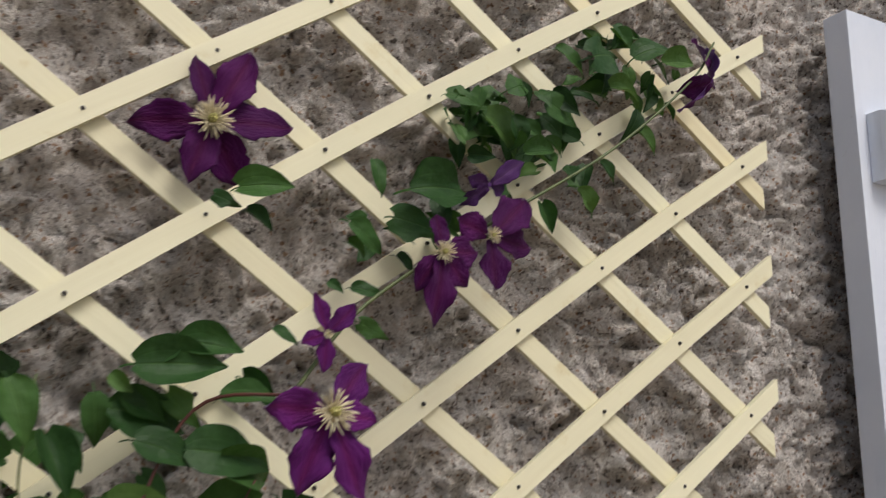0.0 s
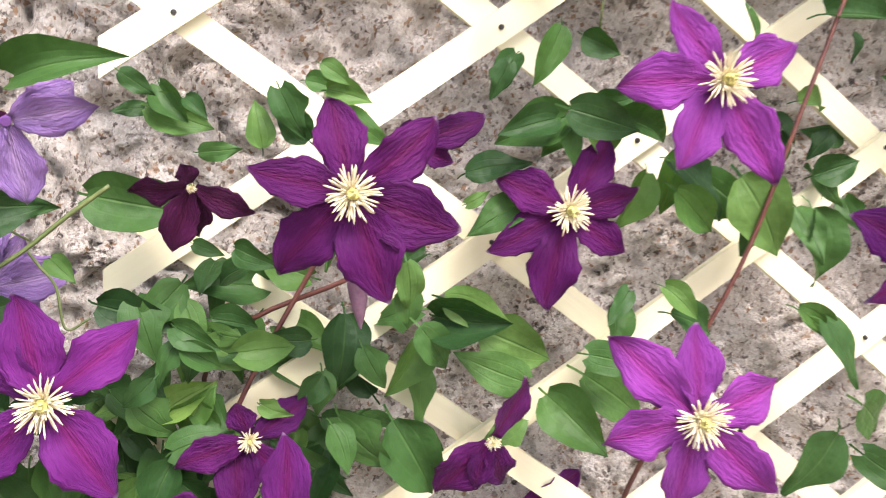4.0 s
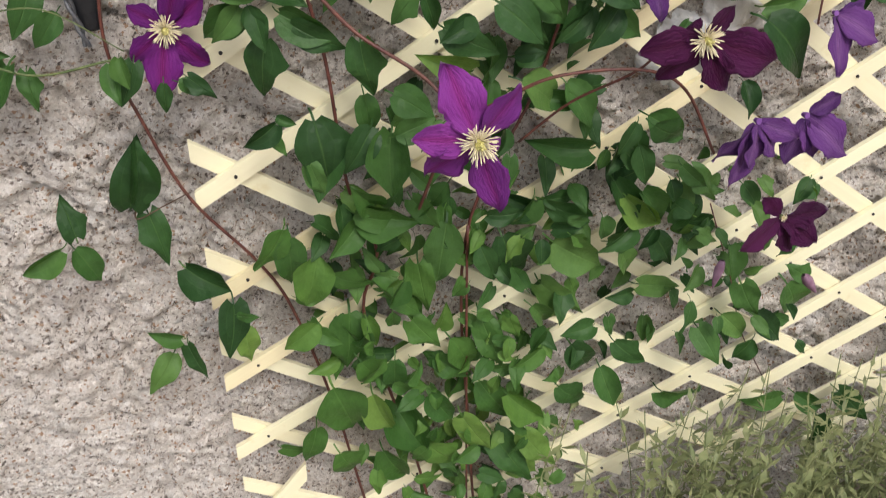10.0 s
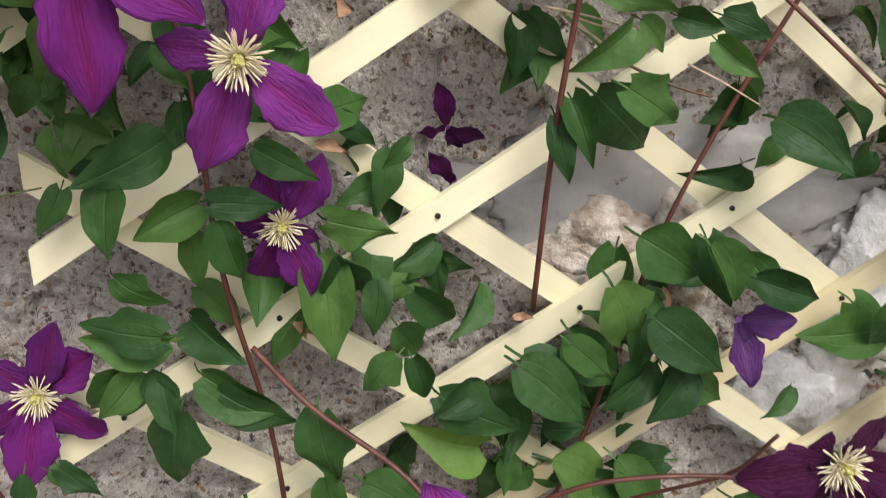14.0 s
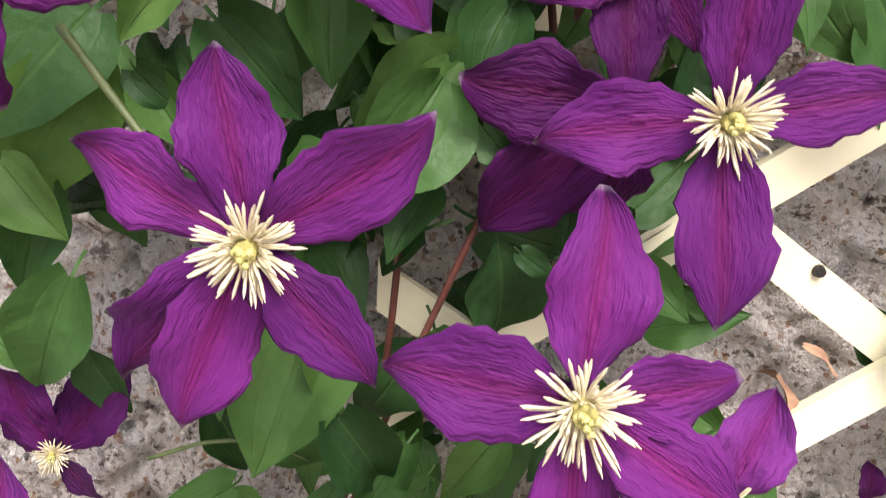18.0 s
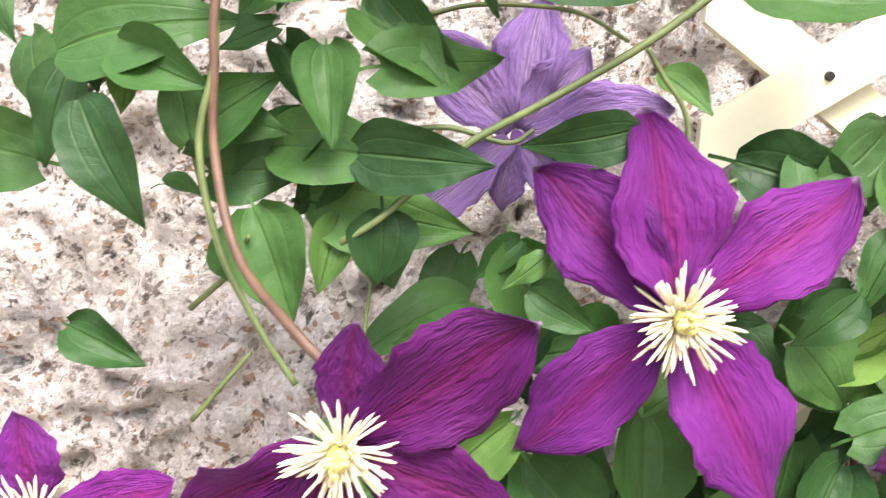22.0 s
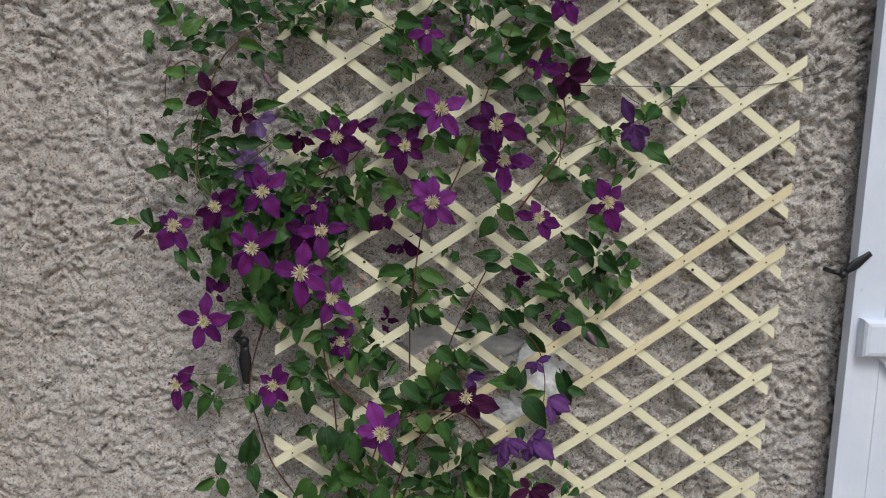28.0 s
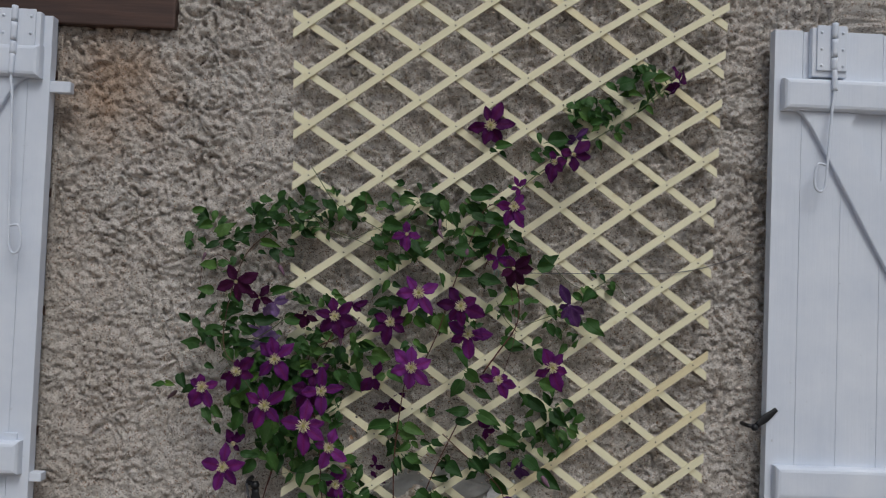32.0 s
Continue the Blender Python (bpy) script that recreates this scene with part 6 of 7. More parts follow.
leaf(-0.341, -0.087, 1.192, -77, 0.031, 12, -12)
leaf(-0.463, -0.078, 1.181, -133, 0.032, 11, 2, wide=1.2)
leaf(-0.304, -0.084, 1.179, -18, 0.041, -5, 13)
leaf(-0.227, -0.089, 1.182, -136, 0.025, 9, 21)
leaf(-0.195, -0.098, 1.186, -41, 0.025, -6, 20)
leaf(-0.101, -0.084, 1.169, -38, 0.033, 4, 14)
leaf(0.206, -0.087, 1.233, -39, 0.053, -12, 16)
leaf(0.190, -0.092, 1.307, -128, 0.041, -2, 24)
leaf(0.167, -0.085, 1.304, -27, 0.029, 10, 10)
leaf(0.176, -0.071, 1.722, -44, 0.041, 11, 17, wide=1.3)
leaf(0.228, -0.078, 1.748, -13, 0.039, 17, -3)
leaf(0.142, -0.070, 1.746, -9, 0.029, -16, 19)
leaf(0.198, -0.089, 1.704, 10, 0.031, 5, 18)
leaf(0.267, -0.086, 1.803, 23, 0.060, 24, 15)
leaf(0.317, -0.088, 1.820, 32, 0.043, -27, 19)
leaf(0.285, -0.091, 1.775, 3, 0.034, -6, 17)
leaf(0.346, -0.088, 1.814, 13, 0.042, 3, 9)
leaf(0.248, -0.081, 1.675, -35, 0.030, 16, -8)
leaf(0.321, -0.072, 1.743, -43, 0.028, 4, 18)
leaf(0.066, -0.084, 1.666, -79, 0.028, 8, 11)
leaf(0.096, -0.087, 1.634, -14, 0.038, -11, 4, wide=1.2)
leaf(0.109, -0.091, 1.662, 14, 0.056, 13, 10)
leaf(0.061, -0.079, 1.622, -32, 0.036, 20, 8, wide=1.2)
leaf(0.204, -0.088, 1.654, -77, 0.025, -15, 0)
leaf(-0.015, -0.089, 1.645, 10, 0.037, -13, 8)
leaf(-0.037, -0.080, 1.634, -18, 0.019, -10, -4)
leaf(-0.017, -0.082, 1.622, -48, 0.021, 7, 26)
leaf(0.072, -0.072, 1.559, -22, 0.025, 1, -6)
leaf(0.059, -0.087, 1.583, -11, 0.023, -11, 21)
leaf(0.037, -0.088, 1.584, -32, 0.014, -34, 21)
leaf(-0.042, -0.085, 1.539, -7, 0.039, 0, 20, wide=1.1)
leaf(-0.070, -0.089, 1.533, -128, 0.022, -11, 5)
leaf(-0.077, -0.075, 1.501, -41, 0.028, -3, 3)
leaf(-0.055, -0.080, 1.500, -49, 0.030, -11, 15)
leaf(-0.007, -0.080, 1.513, -37, 0.032, -10, 15)
leaf(-0.091, -0.081, 1.515, -41, 0.017, -12, -9)
leaf(-0.063, -0.089, 1.476, -19, 0.044, 12, 23)
leaf(-0.011, -0.080, 1.466, -12, 0.052, 25, 0)
leaf(-0.006, -0.071, 1.424, -66, 0.035, -10, -23)
leaf(0.026, -0.072, 1.434, -45, 0.040, -10, 7)
leaf(-0.055, -0.094, 1.420, 9, 0.046, -19, 0)
leaf(-0.099, -0.085, 1.418, -75, 0.038, 2, -6)
leaf(-0.074, -0.088, 1.446, -9, 0.044, -15, 3)
leaf(-0.124, -0.084, 1.468, -78, 0.038, 10, 18)
leaf(-0.168, -0.086, 1.484, -5, 0.028, -7, 6)
leaf(-0.182, -0.084, 1.510, 11, 0.045, 12, 11)
leaf(-0.233, -0.079, 1.509, 16, 0.036, 2, 10)
leaf(-0.176, -0.081, 1.465, 44, 0.027, 14, 11)
leaf(0.229, -0.090, 1.789, -25, 0.035, 9, 19)
leaf(0.264, -0.070, 1.775, 168, 0.027, -11, 16)
leaf(0.185, -0.084, 1.759, 29, 0.035, 4, 16)
leaf(-0.536, -0.055, 0.645, 83, 0.058, 28, -2, wide=0.95)
leaf(-0.598, -0.055, 0.606, 95, 0.038, 21, 27)
leaf(-0.627, -0.055, 0.566, -155, 0.040, 2, -3)
leaf(-0.592, -0.055, 0.557, -71, 0.042, 33, 5)
leaf(-0.529, -0.055, 0.578, -80, 0.052, 15, 13)
leaf(-0.495, -0.076, 0.543, -47, 0.045, 8, 10, wide=1.1)
leaf(-0.541, -0.055, 0.463, 171, 0.032, -2, 27)
leaf(-0.515, -0.055, 0.431, -59, 0.040, -27, 5)
leaf(-0.548, -0.055, 0.420, -126, 0.047, 11, 21)
leaf(-0.477, -0.069, 0.478, -99, 0.057, 14, 9)
leaf(-0.466, -0.064, 0.453, -82, 0.046, 19, 0, 1)
leaf(-0.462, -0.085, 0.504, -8, 0.021, -8, 3, 1)
leaf(-0.435, -0.076, 0.569, -122, 0.049, 18, -7, 1)
leaf(-0.419, -0.070, 0.550, -89, 0.059, 0, -8)
leaf(-0.400, -0.078, 0.532, -99, 0.053, -9, 10, 1)
leaf(-0.366, -0.075, 0.523, -27, 0.041, -6, -1, 1)
leaf(-0.371, -0.088, 0.582, -139, 0.042, 16, 15, 1)
leaf(-0.334, -0.084, 0.597, -13, 0.052, -15, 8, 1)
leaf(-0.353, -0.064, 0.605, -24, 0.039, -17, 18, 1)
leaf(-0.387, -0.079, 0.652, -102, 0.059, 4, 21)
leaf(-0.352, -0.070, 0.657, -134, 0.043, -4, 14)
leaf(-0.332, -0.085, 0.642, -90, 0.034, -2, 25)
leaf(-0.283, -0.076, 0.548, -98, 0.066, -7, 7, wide=1.1)
leaf(-0.299, -0.075, 0.509, -78, 0.059, -15, 0, 1)
leaf(-0.319, -0.085, 0.500, -44, 0.042, 13, 18, 1)
leaf(-0.369, -0.066, 0.446, -92, 0.065, 1, 8, 1, wide=1.2)
leaf(-0.415, -0.087, 0.475, -138, 0.042, -12, 10, 1)
leaf(-0.348, -0.077, 0.461, -71, 0.033, 0, 23, 1)
leaf(-0.297, -0.082, 0.457, -50, 0.046, 0, 7, 1, wide=1.2)
leaf(-0.327, -0.082, 0.402, -90, 0.049, -7, 5, 1)
leaf(-0.377, -0.088, 0.374, -67, 0.069, -1, -1, 1, wide=1.2)
leaf(-0.395, -0.064, 0.412, -168, 0.033, 13, 23, 1)
leaf(-0.229, -0.079, 0.434, -65, 0.066, -13, 12, 1)
leaf(-0.214, -0.072, 0.526, -71, 0.069, 8, 4)
leaf(-0.238, -0.077, 0.532, -62, 0.041, -11, 11)
leaf(-0.155, -0.083, 0.536, -34, 0.061, 2, 3, wide=1.2)
leaf(-0.096, -0.081, 0.578, -44, 0.048, -7, -4, 1)
leaf(-0.219, -0.073, 0.342, -59, 0.070, 2, 7, 1)
leaf(-0.192, -0.088, 0.408, -142, 0.044, 7, 4, 1)
leaf(-0.177, -0.074, 0.455, -51, 0.045, 21, 6)
leaf(-0.159, -0.073, 0.475, -35, 0.057, -18, -1)
leaf(-0.127, -0.075, 0.390, -56, 0.057, 4, 0)
leaf(-0.079, -0.087, 0.397, -40, 0.049, -14, 11)
leaf(-0.098, -0.086, 0.354, -70, 0.050, -7, 21)
leaf(-0.129, -0.073, 0.330, -45, 0.055, 2, 2)
leaf(-0.050, -0.063, 0.469, -12, 0.051, 10, 13)
leaf(-0.090, -0.063, 0.460, 179, 0.032, 10, 17)
leaf(-0.097, -0.077, 0.514, -58, 0.046, 29, 8)
leaf(-0.054, -0.078, 0.578, -89, 0.046, 1, 20)
leaf(-0.053, -0.089, 0.614, -38, 0.035, -25, 2)
leaf(0.028, -0.065, 0.570, -56, 0.035, 5, 23)
leaf(-0.034, -0.081, 0.540, -135, 0.035, 1, -1)
leaf(-0.110, -0.081, 0.631, -48, 0.031, 13, 18)
leaf(-0.123, -0.087, 0.659, -119, 0.034, 0, 11)
leaf(-0.076, -0.064, 0.656, -29, 0.050, 5, 9)
leaf(0.052, -0.070, 0.442, -63, 0.058, -4, -10)
leaf(0.111, -0.076, 0.284, -174, 0.051, -3, 4)
leaf(0.003, -0.071, 0.307, -27, 0.063, -2, -20)
leaf(0.007, -0.089, 0.510, -96, 0.036, 8, 23)
leaf(-0.432, -0.065, 0.298, -27, 0.033, 9, -7, 1)
leaf(-0.413, -0.074, 0.311, -103, 0.053, 9, -1, 1)
leaf(-0.265, -0.073, 0.394, -43, 0.044, 2, 17, 1)
leaf(-0.256, -0.070, 0.414, -59, 0.052, 14, 7, 1)
leaf(-0.348, -0.082, 0.410, -58, 0.053, 14, -1, 1)
leaf(-0.313, -0.070, 0.316, -69, 0.073, -3, 20, 1)
leaf(-0.280, -0.084, 0.354, -57, 0.047, 3, 6, 1)
leaf(-0.238, -0.083, 0.306, -56, 0.064, -9, -5, 1)
leaf(-0.190, -0.083, 0.336, -49, 0.056, 5, 10, 1)
leaf(-0.272, -0.084, 0.274, -49, 0.062, 0, 0, 1)
leaf(-0.325, -0.066, 0.250, -64, 0.061, -4, -1, 1)
leaf(-0.197, -0.078, 0.251, -64, 0.074, 5, 25, 1)
leaf(-0.375, -0.069, 0.265, -66, 0.058, 15, -3, 1)
leaf(-0.167, -0.082, 0.263, -59, 0.065, 9, 9, 1)
leaf(-0.342, -0.084, 0.358, -72, 0.058, -11, -4, 1)
leaf(0.090, -0.070, 0.396, -46, 0.056, 13, 22)
leaf(0.105, -0.077, 0.440, -56, 0.065, 10, -1)
leaf(0.099, -0.078, 0.477, 149, 0.038, 12, 11)
leaf(0.068, -0.072, 0.368, -111, 0.036, -28, 2)
leaf(0.013, -0.084, 0.395, -53, 0.048, -14, 23)
leaf(0.047, -0.070, 0.406, -41, 0.046, 0, 13)
leaf(0.180, -0.069, 0.262, -35, 0.048, -3, 12)
leaf(0.203, -0.074, 0.209, -90, 0.053, -3, 16)
leaf(0.249, -0.067, 0.243, -41, 0.060, -7, 17)
leaf(-0.021, -0.085, 0.438, -107, 0.040, 23, 12)
leaf(-0.061, -0.078, 0.525, -56, 0.046, 12, 3)
leaf(-0.303, -0.065, 0.622, 137, 0.029, 2, 7)
leaf(-0.169, -0.064, 0.588, -6, 0.040, 11, 3)
leaf(-0.204, -0.064, 0.583, -33, 0.042, 5, 7)
leaf(-0.641, -0.076, 1.432, 34, 0.050, 9, 8)
leaf(-0.689, -0.075, 1.436, -168, 0.034, 27, 11)
leaf(-0.669, -0.090, 1.392, -159, 0.034, 8, 5)
leaf(-0.625, -0.085, 1.396, 2, 0.034, -4, -2)
leaf(-0.601, -0.086, 1.414, 14, 0.037, 23, 1)
leaf(-0.557, -0.075, 1.435, 14, 0.039, -24, 8)
leaf(-0.534, -0.097, 1.399, -7, 0.044, 8, 7)
leaf(-0.524, -0.095, 1.375, -60, 0.038, -5, 31)
leaf(-0.497, -0.075, 1.379, -35, 0.030, -2, 2)
leaf(-0.554, -0.088, 1.378, -20, 0.020, 9, 30)
leaf(-0.524, -0.092, 1.462, -14, 0.038, 30, 1)
leaf(-0.505, -0.094, 1.443, -10, 0.029, -5, 16)
leaf(-0.471, -0.082, 1.454, -68, 0.039, 17, 26)
leaf(-0.447, -0.089, 1.488, -9, 0.038, 15, -1)
leaf(-0.551, -0.084, 1.500, -4, 0.030, 6, 7)
leaf(-0.674, -0.084, 1.343, 174, 0.039, 4, 30)
leaf(-0.636, -0.090, 1.352, 2, 0.030, 10, 12)
leaf(-0.674, -0.096, 1.290, -179, 0.037, 14, 2)
leaf(-0.686, -0.088, 1.276, -140, 0.023, 9, 3)
leaf(-0.506, -0.086, 1.296, 21, 0.048, -13, 10)
leaf(-0.455, -0.079, 1.273, -18, 0.032, 0, 2)
leaf(-0.376, -0.095, 1.287, -9, 0.023, -12, 15)
leaf(-0.610, -0.089, 1.260, -17, 0.023, -2, -13)
leaf(-0.614, -0.089, 1.246, -8, 0.045, 9, 1)
leaf(-0.614, -0.099, 1.217, -16, 0.024, -4, -4)
leaf(-0.578, -0.086, 1.230, 11, 0.031, 4, -3)
leaf(-0.576, -0.080, 1.199, 2, 0.038, 33, 20)
leaf(-0.644, -0.096, 1.192, -25, 0.025, -6, 12)
leaf(-0.678, -0.078, 1.182, -105, 0.031, 5, 7)
leaf(-0.601, -0.085, 1.175, -2, 0.046, -21, 19)
leaf(-0.588, -0.076, 1.158, -8, 0.046, 0, 11)
leaf(-0.292, -0.089, 1.411, -54, 0.039, 13, 22)
leaf(-0.258, -0.087, 1.453, -9, 0.056, -23, 7)
leaf(-0.255, -0.073, 1.376, -31, 0.040, -23, -1)
leaf(-0.283, -0.085, 1.361, -43, 0.039, 13, 28)
leaf(-0.206, -0.097, 1.399, -61, 0.048, 12, 25)
leaf(-0.340, -0.092, 1.486, -145, 0.040, -2, 6)
leaf(-0.353, -0.094, 1.465, -31, 0.039, -3, 7)
leaf(-0.323, -0.086, 1.509, -31, 0.039, -3, 15)
leaf(-0.400, -0.081, 1.491, -48, 0.042, -18, 7)
leaf(-0.207, -0.079, 1.392, 16, 0.046, -2, 7)
foliage(-0.189, 1.481, 0.104, 0.064, 12, 0.03, -0.066, -0.015, spare=True)
foliage(-0.001, 1.396, 0.060, 0.036, 10, 0.03, -0.066, -0.015, spare=True)
foliage(0.198, 1.739, 0.054, 0.029, 22, 0.03, -0.066, -0.015, spare=True)
foliage(0.315, 1.840, 0.025, 0.022, 9, 0.03, -0.066, -0.015, spare=True)
foliage(-0.246, 1.402, 0.040, 0.035, 8, 0.034, -0.066, -0.015, spare=True)
foliage(-0.379, 1.200, 0.066, 0.040, 6, 0.034, -0.066, -0.015, spare=True)
foliage(-0.491, 1.095, 0.046, 0.046, 10, 0.034, -0.066, -0.015, spare=True)
foliage(-0.428, 1.177, 0.035, 0.026, 5, 0.034, -0.066, -0.015, spare=True)
foliage(-0.362, 1.152, 0.035, 0.026, 6, 0.034, -0.066, -0.015, spare=True)
foliage(-0.325, 0.822, 0.058, 0.042, 8, 0.034, -0.066, -0.015, spare=True)
foliage(-0.167, 0.783, 0.052, 0.042, 12, 0.034, -0.066, -0.015, spare=True)
foliage(-0.215, 0.704, 0.061, 0.036, 16, 0.034, -0.066, -0.015, spare=True)
foliage(-0.011, 0.956, 0.066, 0.066, 14, 0.032, -0.066, -0.015, spare=True)
foliage(0.110, 1.013, 0.066, 0.066, 14, 0.032, -0.066, -0.015, spare=True)
foliage(-0.225, 0.950, 0.044, 0.036, 7, 0.032, -0.066, -0.015, spare=True)
foliage(-0.096, 0.880, 0.051, 0.044, 9, 0.032, -0.066, -0.015, spare=True)
foliage(-0.497, 1.493, 0.118, 0.059, 20, 0.03, -0.066, -0.015, spare=True)
foliage(-0.171, 1.525, 0.118, 0.047, 8, 0.03, -0.066, -0.015, spare=True)
foliage(-0.684, 1.413, 0.059, 0.071, 8, 0.03, -0.066, -0.015, spare=True)
foliage(-0.511, 1.452, 0.078, 0.067, 14, 0.03, -0.066, -0.015, spare=True)
foliage(-0.152, 1.425, 0.100, 0.078, 10, 0.03, -0.066, -0.015, spare=True)
foliage(0.204, 1.321, 0.067, 0.044, 7, 0.028, -0.066, -0.015, spare=True)
foliage(0.090, 1.016, 0.100, 0.067, 12, 0.03, -0.066, -0.015, spare=True)
foliage(-0.226, 1.014, 0.100, 0.056, 6, 0.03, -0.066, -0.015, spare=True)
foliage(-0.56, 1.06, 0.07, 0.07, 22, 0.036, -0.060, -0.03, spare=True)
foliage(-0.37, 1.08, 0.06, 0.08, 16, 0.036, -0.058, -0.035, spare=True)
foliage(-0.46, 0.97, 0.10, 0.10, 46, 0.038, -0.058, -0.028, spare=True)
foliage(-0.40, 0.86, 0.09, 0.08, 12, 0.036, -0.060, -0.03, spare=True)
# lower masses
foliage(-0.25, 0.60, 0.16, 0.09, 52, 0.030, -0.10, -0.015, 0, True)
foliage(-0.27, 0.48, 0.15, 0.13, 95, 0.027, -0.10, -0.015, 1, True)
foliage(-0.24, 0.30, 0.13, 0.12, 85, 0.025, -0.10, -0.015, 1, True)
foliage(-0.36, 0.50, 0.06, 0.12, 18, 0.028, -0.08, -0.015, 0, True)
foliage(-0.22, 0.20, 0.09, 0.12, 45, 0.028, -0.10, -0.015, 1, True)
foliage(-0.22, 0.12, 0.07, 0.12, 50, 0.030, -0.11, -0.02, 0, True)
foliage(-0.10, 0.50, 0.10, 0.16, 36, 0.027, -0.10, -0.015, 0, True)
foliage(0.03, 0.55, 0.08, 0.10, 26, 0.025, -0.10, -0.015, 0, True)
foliage(0.06, 0.40, 0.08, 0.06, 14, 0.025, -0.10, -0.015, 0, True)
for x, z, rx, rz, count in ((-0.50, 1.46, 0.13, 0.06, 22), (-0.66, 1.40, 0.07, 0.07, 18), (-0.25, 1.44, 0.12, 0.07, 16), (-0.10, 1.42, 0.10, 0.06, 14), (0.00, 1.52, 0.07, 0.05, 4),
                            (0.20, 1.72, 0.08, 0.05, 34), (0.32, 1.80, 0.06, 0.05, 22), (0.10, 1.63, 0.05, 0.04, 10), (-0.66, 1.24, 0.06, 0.09, 5),
                            (-0.47, 1.03, 0.10, 0.12, 40), (-0.07, 1.30, 0.10, 0.07, 20), (0.10, 1.23, 0.10, 0.07, 18), (0.09, 1.00, 0.10, 0.09, 26)):
    foliage(x, z, rx, rz, count, 0.026, -0.085, -0.03, spare=True)
join_spare()
bud(-0.738, -0.06, 1.058, 222, 0.030, DARK_BUD)
bud(-0.685, -0.07, 1.375, -110, 0.022)
bud(-0.515, -0.09, 1.352, -60, 0.028)
bud(-0.090, -0.10, 1.405, -100, 0.026)
bud(-0.155, -0.10, 1.47, -90, 0.026)
bud(-0.16, -0.10, 1.445, -55, 0.026)
bud(-0.370, -0.10, 1.205, -85, 0.032)
bud(-0.015, -0.11, 0.53, -95, 0.034)
bud(0.08, -0.11, 0.50, -50, 0.034)
bud(0.095, -0.10, 0.90, -55, 0.036)

# dry straw, withered leaves and a pale plastic tie caught in the trellis
stem(0.0007, 0.0004, STRAW, (-0.241, -0.058, 0.966), (-0.219, -0.058, 0.962), (-0.195, -0.058, 0.956))
stem(0.0007, 0.0004, STRAW, (-0.230, -0.058, 0.963), (-0.221, -0.058, 0.956), (-0.211, -0.058, 0.948))
stem(0.0007, 0.0004, STRAW, (-0.231, -0.058, 0.963), (-0.215, -0.058, 0.958), (-0.195, -0.058, 0.954))
stem(0.0007, 0.0004, STRAW, (-0.226, -0.058, 0.958), (-0.217, -0.058, 0.953), (-0.209, -0.058, 0.948))
stem(0.0007, 0.0004, STRAW, (-0.165, -0.058, 0.939), (-0.145, -0.058, 0.930), (-0.122, -0.058, 0.918))
DRY_LEAF = [mesh_of("dry_leaf", *LEAF_SHAPES[k][:2], DRY, LEAF_SHAPES[k][2]) for k in (1, 4)]
put("dry_leaf", DRY_LEAF[0], clematis, facing(-0.350, -0.056, 0.898, -115, 50, 30) @ Matrix.Diagonal((0.0123, 0.0206, 0.0329, 1)), "withered curled brown leaf")
put("dry_leaf", DRY_LEAF[1], clematis, facing(-0.340, -0.056, 0.961, -70, 60, 40) @ Matrix.Diagonal((0.0170, 0.0283, 0.0453, 1)), "withered curled brown leaf")
put("dry_leaf", DRY_LEAF[0], clematis, facing(-0.337, -0.056, 0.985, -160, 40, 50) @ Matrix.Diagonal((0.0093, 0.0154, 0.0247, 1)), "withered curled brown leaf")
put("dry_leaf", DRY_LEAF[1], clematis, facing(-0.365, -0.056, 0.800, -150, 30, 40) @ Matrix.Diagonal((0.0077, 0.0129, 0.0206, 1)), "withered curled brown leaf")
put("dry_leaf", DRY_LEAF[0], clematis, facing(-0.362, -0.056, 0.798, -140, 50, 40) @ Matrix.Diagonal((0.0122, 0.0203, 0.0325, 1)), "withered curled brown leaf")
put("dry_leaf", DRY_LEAF[1], clematis, facing(-0.160, -0.056, 0.812, -170, 40, 30) @ Matrix.Diagonal((0.0118, 0.0197, 0.0316, 1)), "withered curled brown leaf")
put("dry_leaf", DRY_LEAF[0], clematis, facing(-0.244, -0.056, 0.798, -110, 40, 40) @ Matrix.Diagonal((0.0085, 0.0141, 0.0226, 1)), "withered curled brown leaf")
tube("plant_tie", [(-0.0154, -0.0750, 1.3515), (-0.0167, -0.0724, 1.3580), (-0.0199, -0.0724, 1.3614), (-0.0236, -0.0750, 1.3602), (-0.0260, -0.0776, 1.3550), (-0.0261, -0.0776, 1.3481), (-0.0236, -0.0750, 1.3429), (-0.0199, -0.0724, 1.3417), (-0.0167, -0.0724, 1.3451), (-0.0154, -0.0750, 1.3515)], 0.0011, 0.0011, TIE, clematis, "pale green plastic plant tie", sides=6, steps=4)

# a thin dark wire that runs from the trellis to the shutter's stop
wire = tagged(tube("tie_wire", [(0.02, -0.05, 1.355), (0.20, -0.05, 1.36), (0.40, -0.05, 1.37), (0.52, -0.03, 1.40), (0.585, 0.0, 1.425)], 0.0009, 0.0009, WIRE, None),
              "thin dark tie wire stretched across the trellis", "wire")


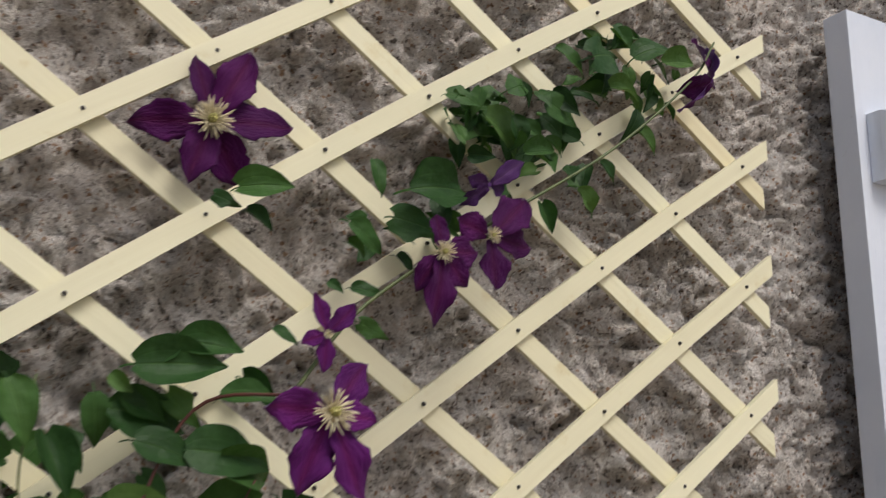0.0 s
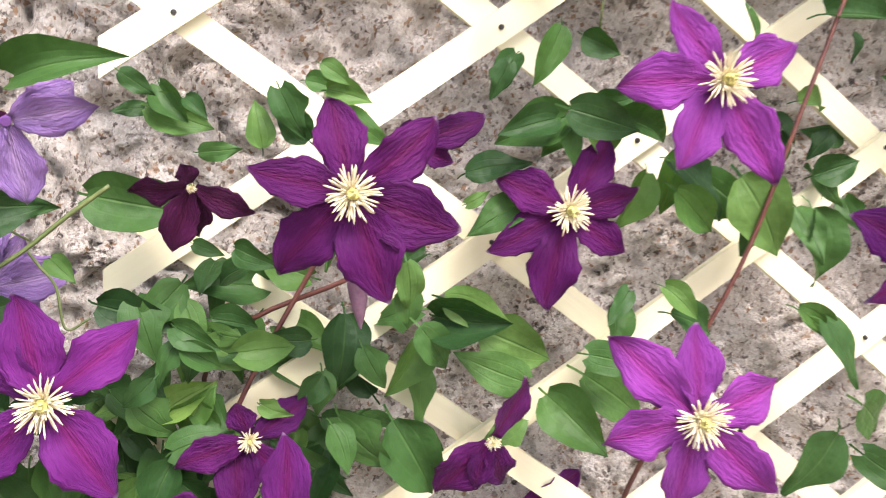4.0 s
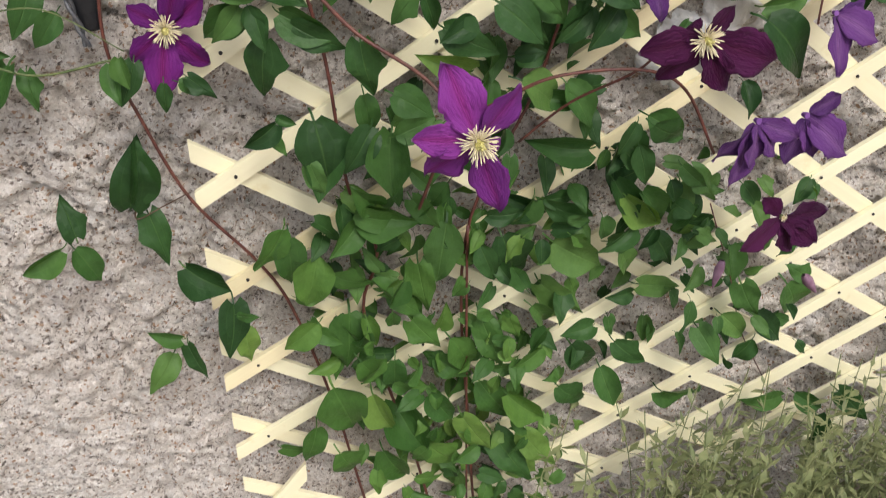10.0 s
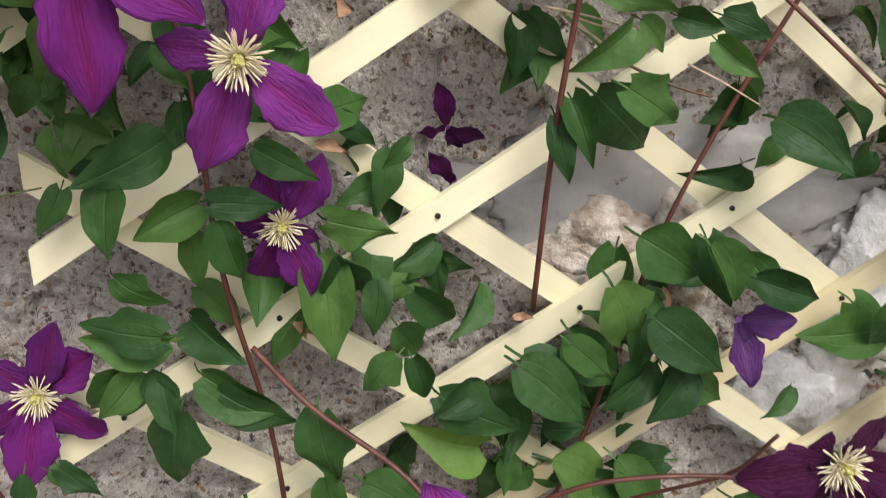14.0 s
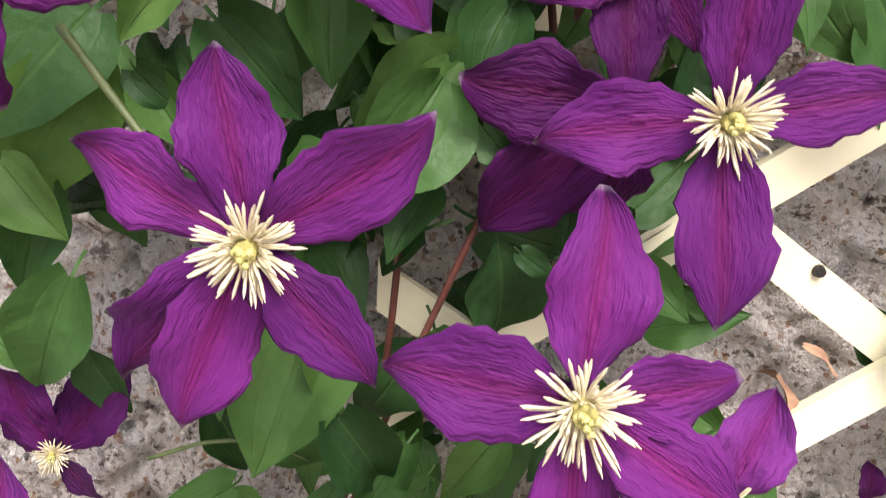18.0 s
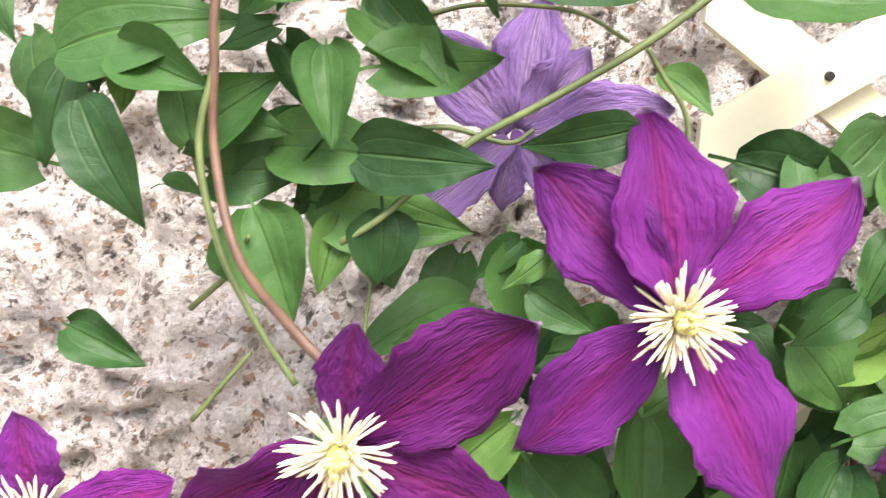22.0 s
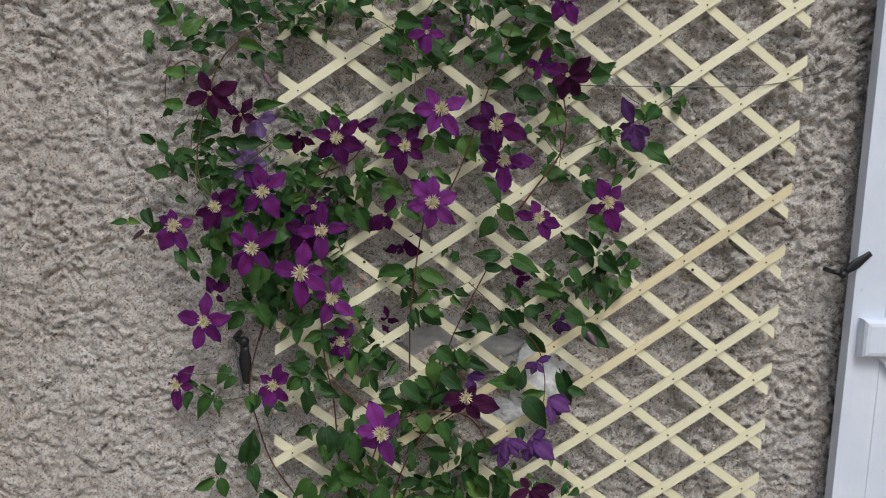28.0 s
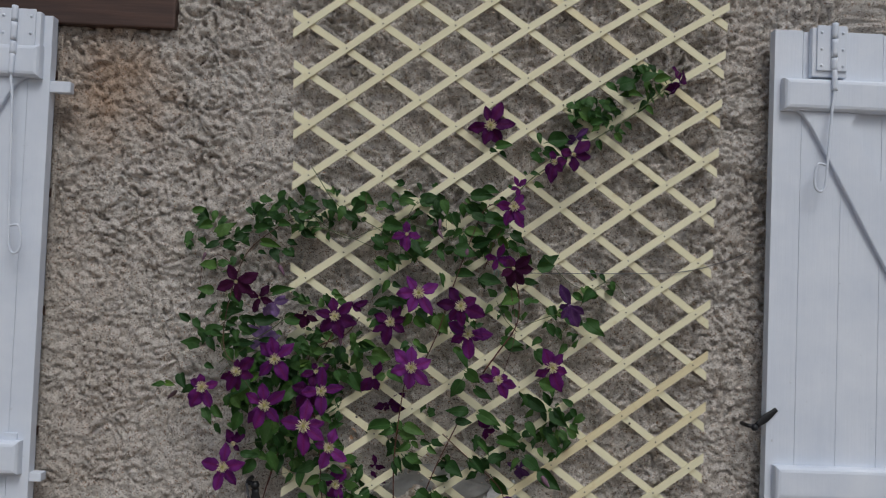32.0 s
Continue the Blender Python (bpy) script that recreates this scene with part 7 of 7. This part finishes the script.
# ---- weeds at the foot of the wall ----
def weed(x, y, spread, high, count, seed, label):
    rnd = random.Random(seed)
    verts, faces, uvs = [], [], []
    for _ in range(count):
        bx, by = x + rnd.gauss(0, spread), y + rnd.gauss(0, spread * 0.35)
        tall, lean = high * rnd.uniform(0.45, 1.05), rnd.uniform(0, math.tau)
        out = rnd.uniform(0.02, 0.10)
        line = glide([(bx, min(by, -0.03), -0.02), (bx + 0.4 * out * math.cos(lean), min(by, -0.03) + 0.4 * out * math.sin(lean) * 0.5 - 0.01, tall * 0.55),
                      (bx + out * math.cos(lean), min(by, -0.03) + out * math.sin(lean) * 0.5 - 0.02, tall)], 5)
        for i, p in enumerate(line[:-1]):
            base = len(verts)
            q = line[i + 1]
            verts += [p + Vector((0.0008, 0, 0)), p - Vector((0.0008, 0, 0)), q - Vector((0.0007, 0, 0)), q + Vector((0.0007, 0, 0))]
            faces.append((base, base + 1, base + 2, base + 3))
            uvs += [(0.5, 0.5)] * 4
            for _ in range(3):
                a, l = rnd.uniform(0, math.tau), rnd.uniform(0.010, 0.026)
                d = Vector((math.cos(a), math.sin(a) * 0.8, rnd.uniform(-0.2, 0.8))).normalized()
                s = d.cross(Vector((0.2, 0.3, 1))).normalized() * l * rnd.uniform(0.10, 0.22)
                base = len(verts)
                verts += [p, p + d * l * 0.5 + s, p + d * l, p + d * l * 0.5 - s]
                faces.append((base, base + 1, base + 2, base + 3))
                uvs += [(0.5, 0.1), (0.9, 0.5), (0.5, 1.0), (0.1, 0.5)]
    ob = put("weeds", mesh_of("weeds", verts, faces, WEED, uvs))
    return tagged(ob, label, "weeds", "weeds along the wall", "stuff")


weed(0.00, -0.12, 0.09, 0.36, 60, 1, "feathery pale green weeds at the foot of the trellis")
weed(0.20, -0.13, 0.10, 0.36, 80, 2, "sparse green weeds against the wall below the trellis")
weed(0.40, -0.14, 0.11, 0.40, 110, 3, "dense green weeds against the wall below the trellis")
weed(-0.10, -0.12, 0.04, 0.16, 20, 4, "short thin weeds beside the clematis foot")
weed(0.66, -0.16, 0.12, 0.34, 70, 5, "green weeds below the white shutter")
